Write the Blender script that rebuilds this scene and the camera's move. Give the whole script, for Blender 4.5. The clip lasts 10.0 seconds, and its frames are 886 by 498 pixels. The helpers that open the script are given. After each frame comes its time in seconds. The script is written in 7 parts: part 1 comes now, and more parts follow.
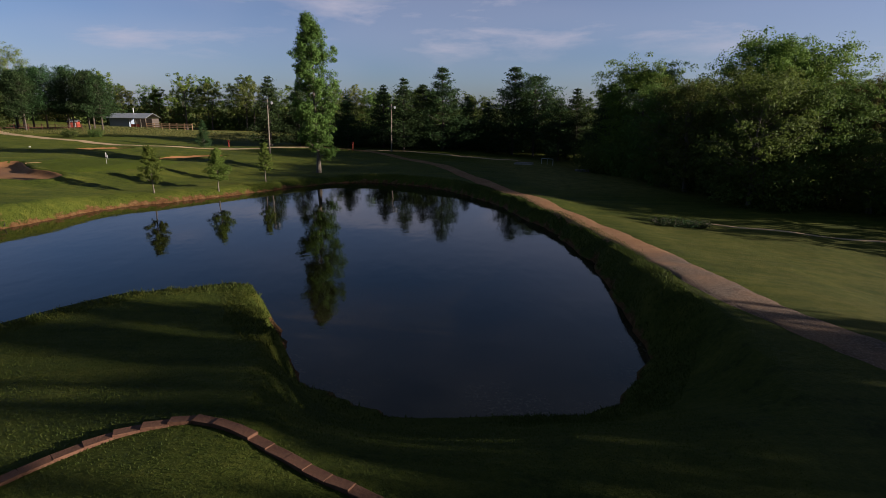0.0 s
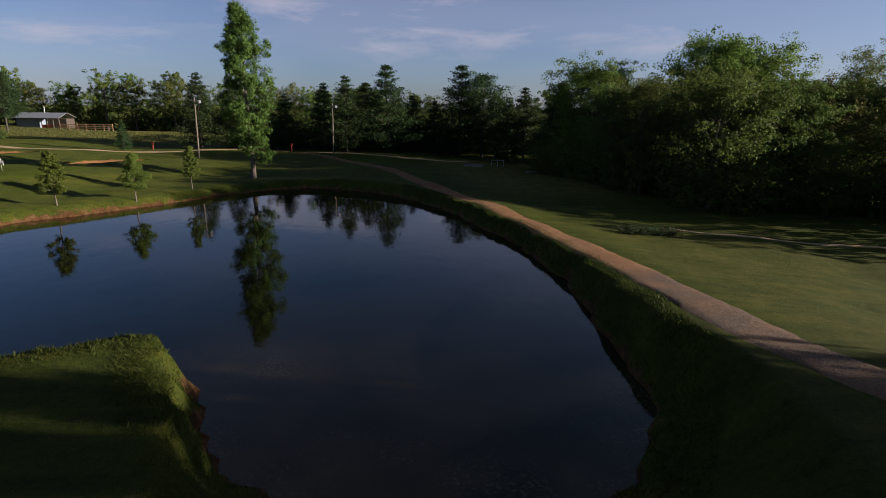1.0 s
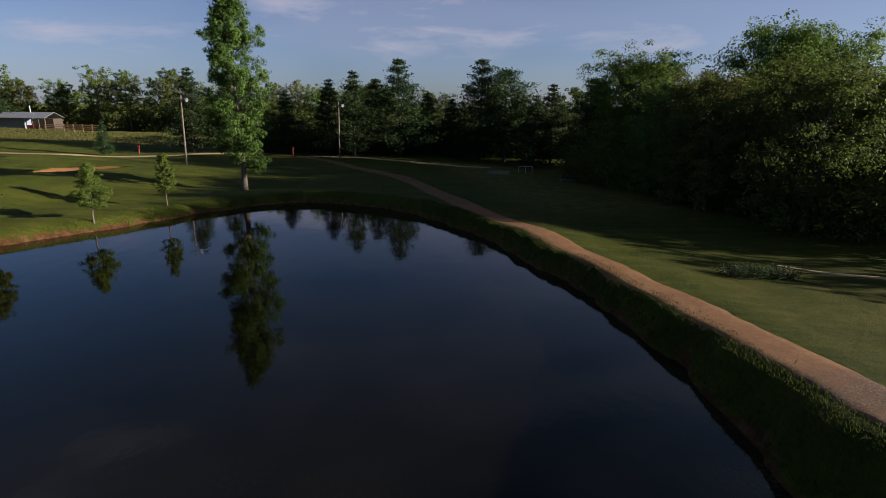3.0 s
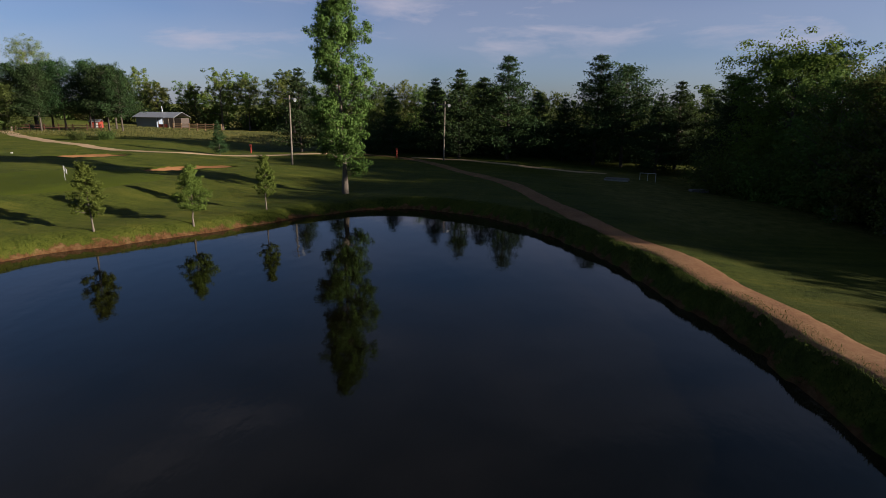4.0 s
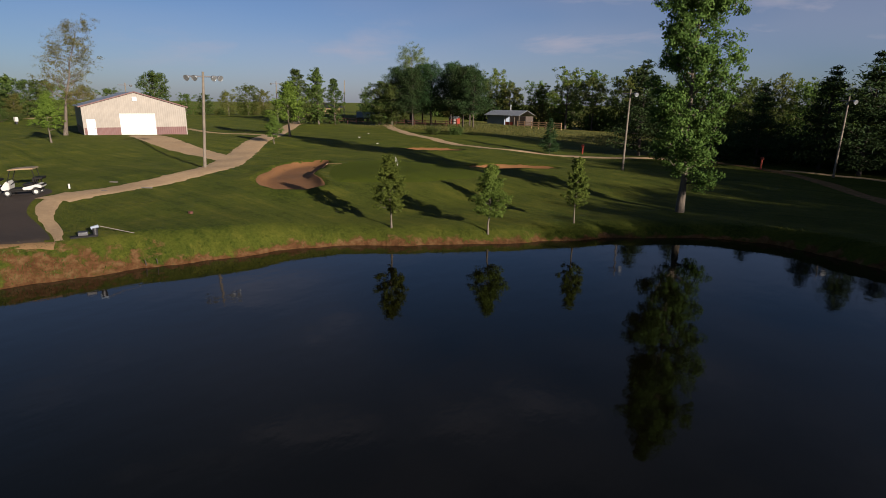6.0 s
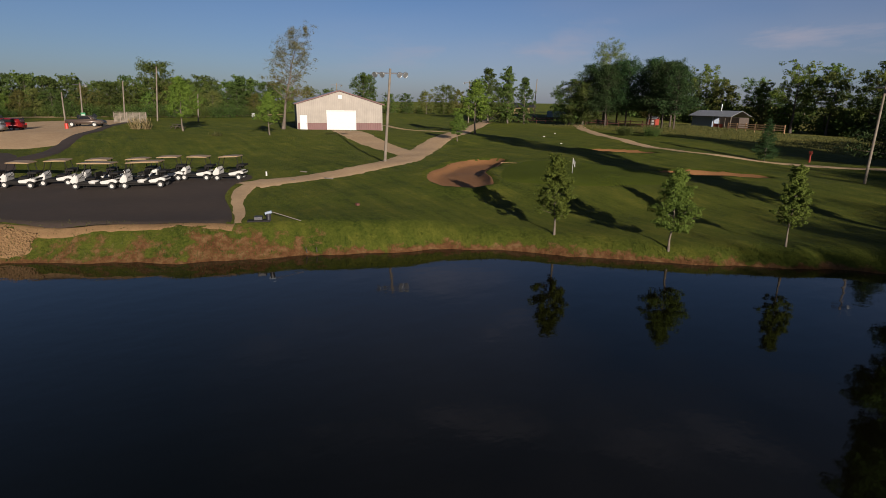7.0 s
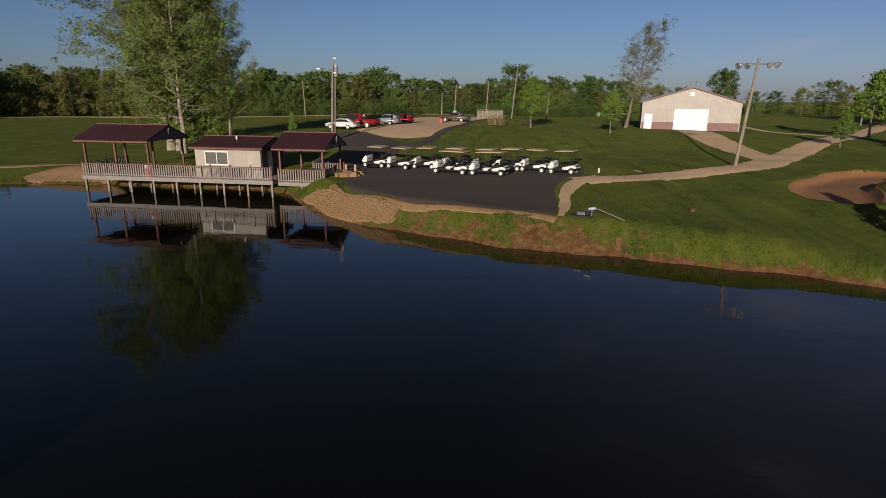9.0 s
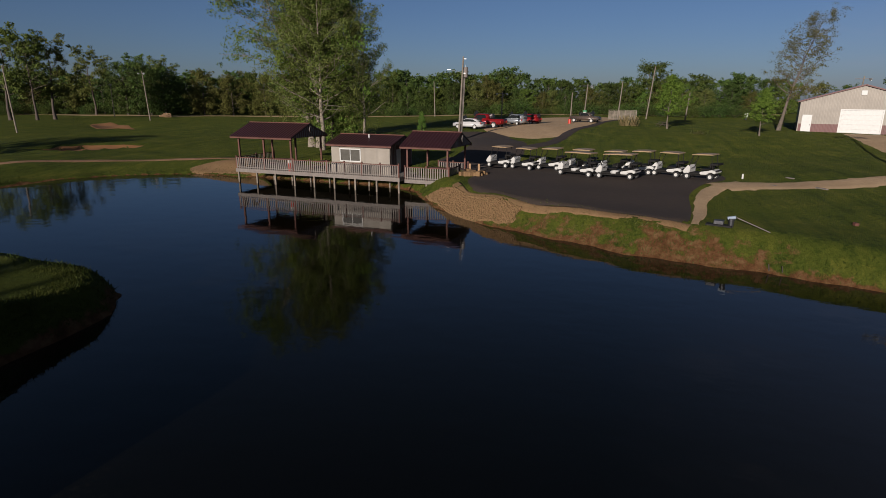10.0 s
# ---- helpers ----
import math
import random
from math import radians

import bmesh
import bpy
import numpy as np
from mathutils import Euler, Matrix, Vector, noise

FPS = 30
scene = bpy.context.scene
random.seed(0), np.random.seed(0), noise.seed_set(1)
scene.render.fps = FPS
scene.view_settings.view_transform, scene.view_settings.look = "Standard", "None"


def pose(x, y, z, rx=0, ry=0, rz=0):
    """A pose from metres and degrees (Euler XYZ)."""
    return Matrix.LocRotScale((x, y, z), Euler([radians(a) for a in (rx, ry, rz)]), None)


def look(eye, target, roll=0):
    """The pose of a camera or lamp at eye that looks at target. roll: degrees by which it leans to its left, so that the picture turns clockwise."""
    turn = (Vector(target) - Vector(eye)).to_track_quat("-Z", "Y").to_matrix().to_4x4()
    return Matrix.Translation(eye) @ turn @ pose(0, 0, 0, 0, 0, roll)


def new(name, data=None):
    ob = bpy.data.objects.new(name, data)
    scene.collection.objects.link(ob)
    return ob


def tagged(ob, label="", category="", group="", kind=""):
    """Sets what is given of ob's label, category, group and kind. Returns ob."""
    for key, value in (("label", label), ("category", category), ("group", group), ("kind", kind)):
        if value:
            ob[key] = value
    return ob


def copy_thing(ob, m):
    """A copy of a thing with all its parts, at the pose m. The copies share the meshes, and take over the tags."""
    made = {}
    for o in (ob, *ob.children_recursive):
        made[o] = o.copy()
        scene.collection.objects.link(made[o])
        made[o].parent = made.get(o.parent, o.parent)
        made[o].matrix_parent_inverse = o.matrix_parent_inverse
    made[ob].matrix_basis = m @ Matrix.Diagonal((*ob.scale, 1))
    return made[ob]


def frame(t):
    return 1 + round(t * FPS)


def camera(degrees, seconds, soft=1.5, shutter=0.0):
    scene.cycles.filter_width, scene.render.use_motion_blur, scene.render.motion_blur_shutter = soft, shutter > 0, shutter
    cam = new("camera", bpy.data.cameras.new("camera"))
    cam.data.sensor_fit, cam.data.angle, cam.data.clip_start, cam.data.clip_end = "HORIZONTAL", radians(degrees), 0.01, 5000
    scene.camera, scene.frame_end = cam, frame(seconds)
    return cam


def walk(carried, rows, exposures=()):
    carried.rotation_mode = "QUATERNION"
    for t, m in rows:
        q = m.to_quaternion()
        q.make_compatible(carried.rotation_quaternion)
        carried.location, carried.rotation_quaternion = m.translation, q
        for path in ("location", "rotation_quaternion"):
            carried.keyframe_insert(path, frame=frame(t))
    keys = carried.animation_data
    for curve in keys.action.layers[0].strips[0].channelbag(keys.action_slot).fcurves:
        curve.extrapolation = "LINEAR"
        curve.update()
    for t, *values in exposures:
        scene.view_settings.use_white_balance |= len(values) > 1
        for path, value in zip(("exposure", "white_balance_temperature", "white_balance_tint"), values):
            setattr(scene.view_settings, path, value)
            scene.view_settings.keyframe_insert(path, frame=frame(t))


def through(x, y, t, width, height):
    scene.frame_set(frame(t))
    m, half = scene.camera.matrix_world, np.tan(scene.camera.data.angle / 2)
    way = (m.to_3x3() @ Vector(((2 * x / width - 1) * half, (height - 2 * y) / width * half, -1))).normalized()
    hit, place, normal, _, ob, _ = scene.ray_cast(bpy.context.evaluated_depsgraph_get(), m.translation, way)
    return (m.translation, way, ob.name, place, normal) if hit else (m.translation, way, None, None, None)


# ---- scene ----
cam = camera(77.19, 10.0, soft=0.6)
# seconds, x, y, z, yaw, pitch, lean
ROWS = [
    (0.0, -0.000, -0.000, 9.155, -0.756, -14.354, 0.536),
    (0.5, -0.176, 2.093, 9.140, -3.256, -14.357, 0.589),
    (1.0, -0.435, 4.433, 9.148, -6.612, -14.347, 0.638),
    (1.5, -0.592, 6.907, 9.139, -7.536, -14.353, 0.691),
    (2.0, -0.722, 9.562, 9.104, -8.021, -14.353, 0.787),
    (3.5, -1.173, 17.577, 9.136, -1.876, -14.515, 0.520),
    (4.0, -1.449, 19.965, 9.083, 4.670, -14.552, 0.527),
    (4.5, -1.885, 22.353, 9.004, 12.742, -14.642, 0.550),
    (5.0, -2.374, 24.752, 8.848, 21.330, -14.733, 0.559),
    (5.5, -2.800, 26.865, 8.682, 29.783, -14.746, 0.597),
    (7.0, -4.361, 31.929, 8.112, 58.268, -14.921, 0.770),
    (7.5, -4.947, 32.417, 7.956, 68.455, -15.055, 0.766),
    (8.0, -5.207, 32.569, 7.828, 78.756, -15.145, 0.681),
    (8.5, -5.304, 32.592, 7.759, 85.641, -15.189, 0.564),
    (9.0, -5.339, 32.611, 7.718, 92.103, -15.219, 0.468),
    (9.5, -5.438, 32.627, 7.704, 98.364, -15.264, 0.378),
    (10.0, -5.492, 32.710, 7.682, 104.941, -15.271, 0.277),
]
EXPOSURE = ((0.0, 1.25, 5850), (3.5, 1.25, 5850), (5.5, 1.09, 5950), (7.0, 0.77, 5920), (8.5, 0.73, 5900), (9.6, 0.73, 5850), (10.0, 0.40, 5650))
walk(cam, [(t, pose(x, y, z, 0, 0, yaw) @ pose(0, 0, 0, 90 + pitch, 0, 0) @ pose(0, 0, 0, 0, 0, lean)) for t, x, y, z, yaw, pitch, lean in ROWS],
     exposures=[(t, stops, kelvin, 16) for t, stops, kelvin in EXPOSURE])

# ---------------------------------------------------------------- light
SUN_ELEV, SUN_AZ = 12.5, -12.0          # degrees; azimuth counted from +x towards +y
SUN_DIR = Vector((math.cos(radians(SUN_ELEV)) * math.cos(radians(SUN_AZ)),
                  math.cos(radians(SUN_ELEV)) * math.sin(radians(SUN_AZ)), math.sin(radians(SUN_ELEV))))
sun_data = bpy.data.lights.new("sun", "SUN")
sun_data.energy, sun_data.angle, sun_data.color = 4.8, radians(0.6), (1.0, 0.86, 0.66)
sun = new("sun", sun_data)
sun.matrix_world = look((0, 0, 60), Vector((0, 0, 60)) - SUN_DIR)


def node(nt, kind, x=0, y=0, **inputs):
    n = nt.nodes.new(kind)
    n.location = (x, y)
    for k, v in inputs.items():
        n.inputs[k.replace("_", " ")].default_value = v
    return n


def link(nt, a, b):
    nt.links.new(a, b)


def ramp(nt, fac, stops):
    r = nt.nodes.new("ShaderNodeValToRGB")
    el = r.color_ramp.elements
    el[0].position, el[0].color = stops[0][0], (*stops[0][1], 1)
    el[1].position, el[1].color = stops[-1][0], (*stops[-1][1], 1)
    for p, c in stops[1:-1]:
        e = el.new(p)
        e.color = (*c, 1)
    link(nt, fac, r.inputs["Fac"])
    return r.outputs["Color"]


def noise_tex(nt, co, scale, detail=4.0, rough=0.55, distortion=0.0):
    n = nt.nodes.new("ShaderNodeTexNoise")
    n.inputs["Scale"].default_value, n.inputs["Detail"].default_value = scale, detail
    n.inputs["Roughness"].default_value, n.inputs["Distortion"].default_value = rough, distortion
    if co is not None:
        link(nt, co, n.inputs["Vector"])
    return n.outputs["Fac"]


def mixc(nt, fac, a, b, blend="MIX"):
    m = nt.nodes.new("ShaderNodeMix")
    m.data_type, m.blend_type = "RGBA", blend
    for sock, v in ((m.inputs["Factor"], fac), (m.inputs["A"], a), (m.inputs["B"], b)):
        if isinstance(v, (int, float)):
            sock.default_value = v
        elif isinstance(v, tuple):
            sock.default_value = (*v, 1)
        else:
            link(nt, v, sock)
    return m.outputs["Result"]


def maths(nt, op, a, b=0.0, clamp=False):
    m = nt.nodes.new("ShaderNodeMath")
    m.operation, m.use_clamp = op, clamp
    for i, v in ((0, a), (1, b)):
        if isinstance(v, (int, float)):
            m.inputs[i].default_value = v
        else:
            link(nt, v, m.inputs[i])
    return m.outputs[0]


def remap(nt, v, a, b, c=0.0, d=1.0):
    m = nt.nodes.new("ShaderNodeMapRange")
    link(nt, v, m.inputs["Value"])
    for k, x in (("From Min", a), ("From Max", b), ("To Min", c), ("To Max", d)):
        m.inputs[k].default_value = x
    return m.outputs["Result"]


# sky with thin high cloud streaks
world = bpy.data.worlds.new("sky")
scene.world = world
world.use_nodes = True
wt = world.node_tree
wt.nodes.clear()
sky = wt.nodes.new("ShaderNodeTexSky")
sky.sky_type, sky.sun_disc = "NISHITA", False
sky.sun_elevation, sky.sun_rotation = radians(SUN_ELEV), radians(90 - SUN_AZ)
sky.altitude, sky.air_density, sky.dust_density, sky.ozone_density = 200, 1.0, 0.6, 2.5
wc = wt.nodes.new("ShaderNodeTexCoord")
sep = wt.nodes.new("ShaderNodeSeparateXYZ")
link(wt, wc.outputs["Generated"], sep.inputs[0])
def streaks(scale, freq, detail, distortion):
    mp = wt.nodes.new("ShaderNodeMapping")
    mp.inputs["Rotation"].default_value = (radians(4), 0, radians(20))
    mp.inputs["Scale"].default_value = scale
    link(wt, wc.outputs["Generated"], mp.inputs["Vector"])
    return noise_tex(wt, mp.outputs[0], freq, detail, 0.6, distortion)


c1, c2 = streaks((1.5, 1.5, 6.5), 1.9, 8, 0.25), streaks((1.0, 1.0, 3.0), 1.0, 3, 0.3)
cover = maths(wt, "MULTIPLY", remap(wt, c1, 0.44, 0.70), remap(wt, c2, 0.40, 0.58))
# the clouds lie over the northern half of the sky, the west is clear
north = remap(wt, sep.outputs["Y"], 0.05, 0.6)
cover = maths(wt, "MULTIPLY", maths(wt, "MULTIPLY", cover, north), remap(wt, sep.outputs["Z"], 0.01, 0.10))
cover = maths(wt, "MULTIPLY", cover, remap(wt, sep.outputs["Z"], 0.35, 0.7, 0.9, 0.5), True)
haze = ramp(wt, sep.outputs["Z"], [(0.0, (0.80, 0.89, 1.22)), (0.06, (0.86, 0.92, 1.18)), (0.14, (0.90, 0.93, 1.13)), (0.28, (1.0, 0.96, 1.04)), (0.55, (1.18, 1.0, 0.86))])
blue = mixc(wt, 1.0, sky.outputs["Color"], haze, "MULTIPLY")
north_air = ramp(wt, sep.outputs["Z"], [(0.0, (1.06, 1.13, 1.22)), (0.10, (1.02, 1.07, 1.13)), (0.28, (0.93, 0.985, 1.05))])
blue = mixc(wt, north, blue, mixc(wt, 1.0, blue, north_air, "MULTIPLY"))
# the air is brighter towards the low sun in the east
blue = mixc(wt, remap(wt, sep.outputs["X"], -0.1, 0.45), blue, mixc(wt, 1.0, blue, (1.17, 1.15, 1.12), "MULTIPLY"))
# a thin even veil behind the streaks
veil = maths(wt, "MULTIPLY", maths(wt, "MULTIPLY", remap(wt, c2, 0.34, 0.62), north), 0.26)
cover = maths(wt, "MAXIMUM", cover, veil)
skycol = mixc(wt, cover, blue, (7.5, 6.8, 7.0))
bg = node(wt, "ShaderNodeBackground", Strength=0.031)
link(wt, skycol, bg.inputs["Color"])
wout = wt.nodes.new("ShaderNodeOutputWorld")
link(wt, bg.outputs[0], wout.inputs["Surface"])


# ---------------------------------------------------------------- materials
def material(name):
    m = bpy.data.materials.new(name)
    m.use_nodes = True
    nt = m.node_tree
    b = nt.nodes["Principled BSDF"]
    co = nt.nodes.new("ShaderNodeTexCoord").outputs["Object"]
    return m, nt, b, co


def bump(nt, b, height, strength=0.3, distance=0.02):
    n = nt.nodes.new("ShaderNodeBump")
    n.inputs["Strength"].default_value, n.inputs["Distance"].default_value = strength, distance
    link(nt, height, n.inputs["Height"])
    link(nt, n.outputs[0], b.inputs["Normal"])


def plain(name, colour, rough=0.6, metal=0.0, vary=0.15, scale=3.0, fine=40.0, relief=0.1, spec=0.5):
    """Painted, wooden or metal surface with dirt and grain at two scales, and a tone of its own for each piece."""
    m, nt, b, co = material(name)
    big, small = noise_tex(nt, co, scale), noise_tex(nt, co, fine, 3)
    dark = tuple(c * (1 - 2 * vary) for c in colour)
    lite = tuple(min(1, c * (1 + vary)) for c in colour)
    c = ramp(nt, big, [(0.3, dark), (0.7, lite)])
    c = mixc(nt, 0.35, c, ramp(nt, small, [(0.3, dark), (0.7, lite)]))
    info = nt.nodes.new("ShaderNodeObjectInfo")
    c = mixc(nt, maths(nt, "MULTIPLY", info.outputs["Random"], vary), c, dark)
    link(nt, c, b.inputs["Base Color"])
    link(nt, remap(nt, small, 0.3, 0.7, max(0.02, rough - 0.1), min(1, rough + 0.1)), b.inputs["Roughness"])
    b.inputs["Metallic"].default_value = metal
    b.inputs["Specular IOR Level"].default_value = spec
    if relief:
        bump(nt, b, small, relief, 0.01)
    return m


def foliage(name, dark, mid, light, through=0.25):
    m, nt, b, co = material(name)
    geo = nt.nodes.new("ShaderNodeNewGeometry")
    info = nt.nodes.new("ShaderNodeObjectInfo")
    v = maths(nt, "ADD", maths(nt, "MULTIPLY", geo.outputs["Random Per Island"], 0.4), maths(nt, "MULTIPLY", noise_tex(nt, co, 0.55, 3), 0.6))
    c = ramp(nt, v, [(0.15, dark), (0.5, mid), (0.85, light)])
    hsv = nt.nodes.new("ShaderNodeHueSaturation")
    link(nt, remap(nt, info.outputs["Random"], 0, 1, 0.475, 0.52), hsv.inputs["Hue"])
    link(nt, remap(nt, info.outputs["Random"], 0, 1, 0.75, 1.2), hsv.inputs["Value"])
    link(nt, c, hsv.inputs["Color"])
    b.inputs["Roughness"].default_value = 0.65
    b.inputs["Specular IOR Level"].default_value = 0.08
    link(nt, hsv.outputs[0], b.inputs["Base Color"])
    tr = nt.nodes.new("ShaderNodeBsdfTranslucent")
    link(nt, mixc(nt, 0.3, hsv.outputs[0], (0.16, 0.21, 0.04)), tr.inputs["Color"])
    mx = node(nt, "ShaderNodeMixShader", Fac=through)
    out = nt.nodes["Material Output"]
    link(nt, b.outputs[0], mx.inputs[1])
    link(nt, tr.outputs[0], mx.inputs[2])
    link(nt, mx.outputs[0], out.inputs["Surface"])
    return m


def bark(name, colour, pale=0.5):
    m, nt, b, co = material(name)
    st = nt.nodes.new("ShaderNodeMapping")
    st.inputs["Scale"].default_value = (9, 9, 1.6)
    link(nt, co, st.inputs["Vector"])
    n = noise_tex(nt, st.outputs[0], 1.4, 6, 0.65)
    link(nt, ramp(nt, n, [(0.3, tuple(c * 0.4 for c in colour)), (0.5, colour), (0.75, tuple(min(1, c * (1 + pale)) for c in colour))]), b.inputs["Base Color"])
    b.inputs["Roughness"].default_value = 0.9
    bump(nt, b, n, 0.6, 0.04)
    return m


def ground_material():
    """Mown lawn, with worn and dry patches, mowing streaks and bare red clay where the mesh says bank."""
    m, nt, b, co = material("lawn")
    big, mid = noise_tex(nt, co, 0.05, 4), noise_tex(nt, co, 0.35, 6, 0.68)
    fine, blade = noise_tex(nt, co, 5.0, 7, 0.75), noise_tex(nt, co, 24.0, 4, 0.75)
    st = nt.nodes.new("ShaderNodeMapping")
    st.inputs["Rotation"].default_value = (0, 0, radians(25))
    st.inputs["Scale"].default_value = (0.10, 1.5, 1)
    link(nt, co, st.inputs["Vector"])
    streak = noise_tex(nt, st.outputs[0], 0.9, 5, 0.65)
    tone = maths(nt, "ADD", maths(nt, "MULTIPLY", mid, 0.42), maths(nt, "ADD", maths(nt, "MULTIPLY", streak, 0.36), maths(nt, "MULTIPLY", fine, 0.22)))
    c = ramp(nt, tone, [(0.425, (0.0244, 0.0392, 0.0042)), (0.47, (0.0475, 0.0634, 0.0069)), (0.53, (0.0658, 0.0773, 0.0092)), (0.575, (0.1005, 0.1046, 0.0140))])
    c = mixc(nt, remap(nt, big, 0.45, 0.7, 0, 0.4), c, (0.0822, 0.0849, 0.0109))
    c = mixc(nt, remap(nt, fine, 0.42, 0.62, 0.0, 0.35), c, (0.1035, 0.1065, 0.0155))
    c = mixc(nt, remap(nt, blade, 0.38, 0.62, 0, 0.42), c, (0.0183, 0.0284, 0.0037))
    at = nt.nodes.new("ShaderNodeAttribute")
    at.attribute_name = "bare"
    edge = maths(nt, "ADD", at.outputs["Fac"], remap(nt, noise_tex(nt, co, 1.1, 5, 0.65), 0.3, 0.7, -0.35, 0.35))
    clay = ramp(nt, noise_tex(nt, co, 2.2, 6, 0.65), [(0.3, (0.0440, 0.0190, 0.0078)), (0.5, (0.0960, 0.0455, 0.0180)), (0.7, (0.1500, 0.0900, 0.0400))])
    c = mixc(nt, remap(nt, edge, 0.42, 0.62), c, clay)
    # tall half-dry grass, and the painted sunlight of the east meadow
    dry = nt.nodes.new("ShaderNodeAttribute")
    dry.attribute_name = "rough"
    tall = ramp(nt, noise_tex(nt, co, 0.9, 6, 0.7), [(0.3, (0.045, 0.060, 0.010)), (0.5, (0.108, 0.102, 0.022)), (0.7, (0.180, 0.148, 0.045))])
    c = mixc(nt, dry.outputs["Fac"], c, tall)
    link(nt, c, b.inputs["Base Color"])
    b.inputs["Roughness"].default_value = 0.85
    b.inputs["Specular IOR Level"].default_value = 0.08
    b.inputs["Diffuse Roughness"].default_value = 0.4
    bump(nt, b, maths(nt, "ADD", fine, maths(nt, "MULTIPLY", blade, 0.6)), 1.0, 0.12)
    return m


def gritty(name, stops, scale, grit=30.0, rough=0.9, relief=0.5, dist=0.02):
    """Sand, gravel, dirt, asphalt: patches and grains."""
    m, nt, b, co = material(name)
    big, mid, fine = noise_tex(nt, co, scale, 5, 0.6), noise_tex(nt, co, scale * 8, 5, 0.65), noise_tex(nt, co, grit, 4, 0.7)
    c = mixc(nt, 0.5, ramp(nt, big, stops), ramp(nt, mid, stops))
    c = mixc(nt, 0.45, c, ramp(nt, fine, stops))
    link(nt, c, b.inputs["Base Color"])
    b.inputs["Roughness"].default_value = rough
    b.inputs["Specular IOR Level"].default_value = 0.25
    bump(nt, b, maths(nt, "ADD", fine, mid), relief, dist)
    return m


def water_material():
    m, nt, b, co = material("pond_water")
    at = nt.nodes.new("ShaderNodeAttribute")
    at.attribute_name = "shallow"
    murk = mixc(nt, noise_tex(nt, co, 0.12, 4), (0.0016, 0.0014, 0.0007), (0.0026, 0.0022, 0.0010))
    mud = ramp(nt, noise_tex(nt, co, 0.5, 5, 0.6), [(0.35, (0.010, 0.0085, 0.005)), (0.65, (0.030, 0.022, 0.012))])
    pebbles = maths(nt, "MULTIPLY", remap(nt, noise_tex(nt, co, 7.0, 3, 0.6), 0.52, 0.62), remap(nt, noise_tex(nt, co, 0.35, 3), 0.45, 0.6))
    bed = mixc(nt, maths(nt, "MULTIPLY", pebbles, 0.7), mud, (0.075, 0.062, 0.042))
    link(nt, mixc(nt, at.outputs["Fac"], murk, bed), b.inputs["Base Color"])
    b.inputs["Roughness"].default_value = 0.045
    b.inputs["IOR"].default_value = 1.333
    b.inputs["Specular Tint"].default_value = (1.0, 0.96, 0.84, 1)
    st = nt.nodes.new("ShaderNodeMapping")
    st.inputs["Scale"].default_value = (1.0, 0.6, 1)
    link(nt, co, st.inputs["Vector"])
    w = maths(nt, "ADD", noise_tex(nt, st.outputs[0], 0.9, 3, 0.5), maths(nt, "MULTIPLY", noise_tex(nt, st.outputs[0], 4.5, 2), 0.12))
    bump(nt, b, w, 0.07, 0.12)
    return m


def corrugated(name, colour, pitch, axis=0, metal=0.0, rough=0.5):
    """Ribbed sheet: the ribs run upright, pitch metres apart along the given axis."""
    m, nt, b, co = material(name)
    sx = nt.nodes.new("ShaderNodeSeparateXYZ")
    link(nt, co, sx.inputs[0])
    wave = maths(nt, "SINE", maths(nt, "MULTIPLY", sx.outputs[axis], 2 * math.pi / pitch))
    big = noise_tex(nt, co, 0.7, 5)
    c = ramp(nt, big, [(0.3, tuple(x * 0.8 for x in colour)), (0.7, colour)])
    c = mixc(nt, remap(nt, wave, 0.7, 1.0, 0, 0.22), c, tuple(x * 0.45 for x in colour))
    link(nt, c, b.inputs["Base Color"])
    b.inputs["Roughness"].default_value, b.inputs["Metallic"].default_value = rough, metal
    bump(nt, b, wave, 0.5, 0.02)
    return m


LAWN = ground_material()
WATER = water_material()
GREEN = gritty("putting_green", [(0.3, (0.0559, 0.0759, 0.0075)), (0.55, (0.0662, 0.0847, 0.0086)), (0.75, (0.0775, 0.0935, 0.0099))], 0.25, 20, 0.95, 1.0, 0.10)
GREEN.node_tree.nodes["Principled BSDF"].inputs["Specular IOR Level"].default_value = 0.06
SAND = gritty("bunker_sand", [(0.3, (0.1503, 0.0667, 0.0244)), (0.55, (0.2045, 0.0985, 0.0367)), (0.75, (0.2466, 0.1303, 0.0513))], 0.5, 25)
DIRT = gritty("dirt_track", [(0.3, (0.1312, 0.0656, 0.0328)), (0.5, (0.2165, 0.1181, 0.0623)), (0.7, (0.2952, 0.1837, 0.1050))], 0.4, 12, relief=0.8, dist=0.04)


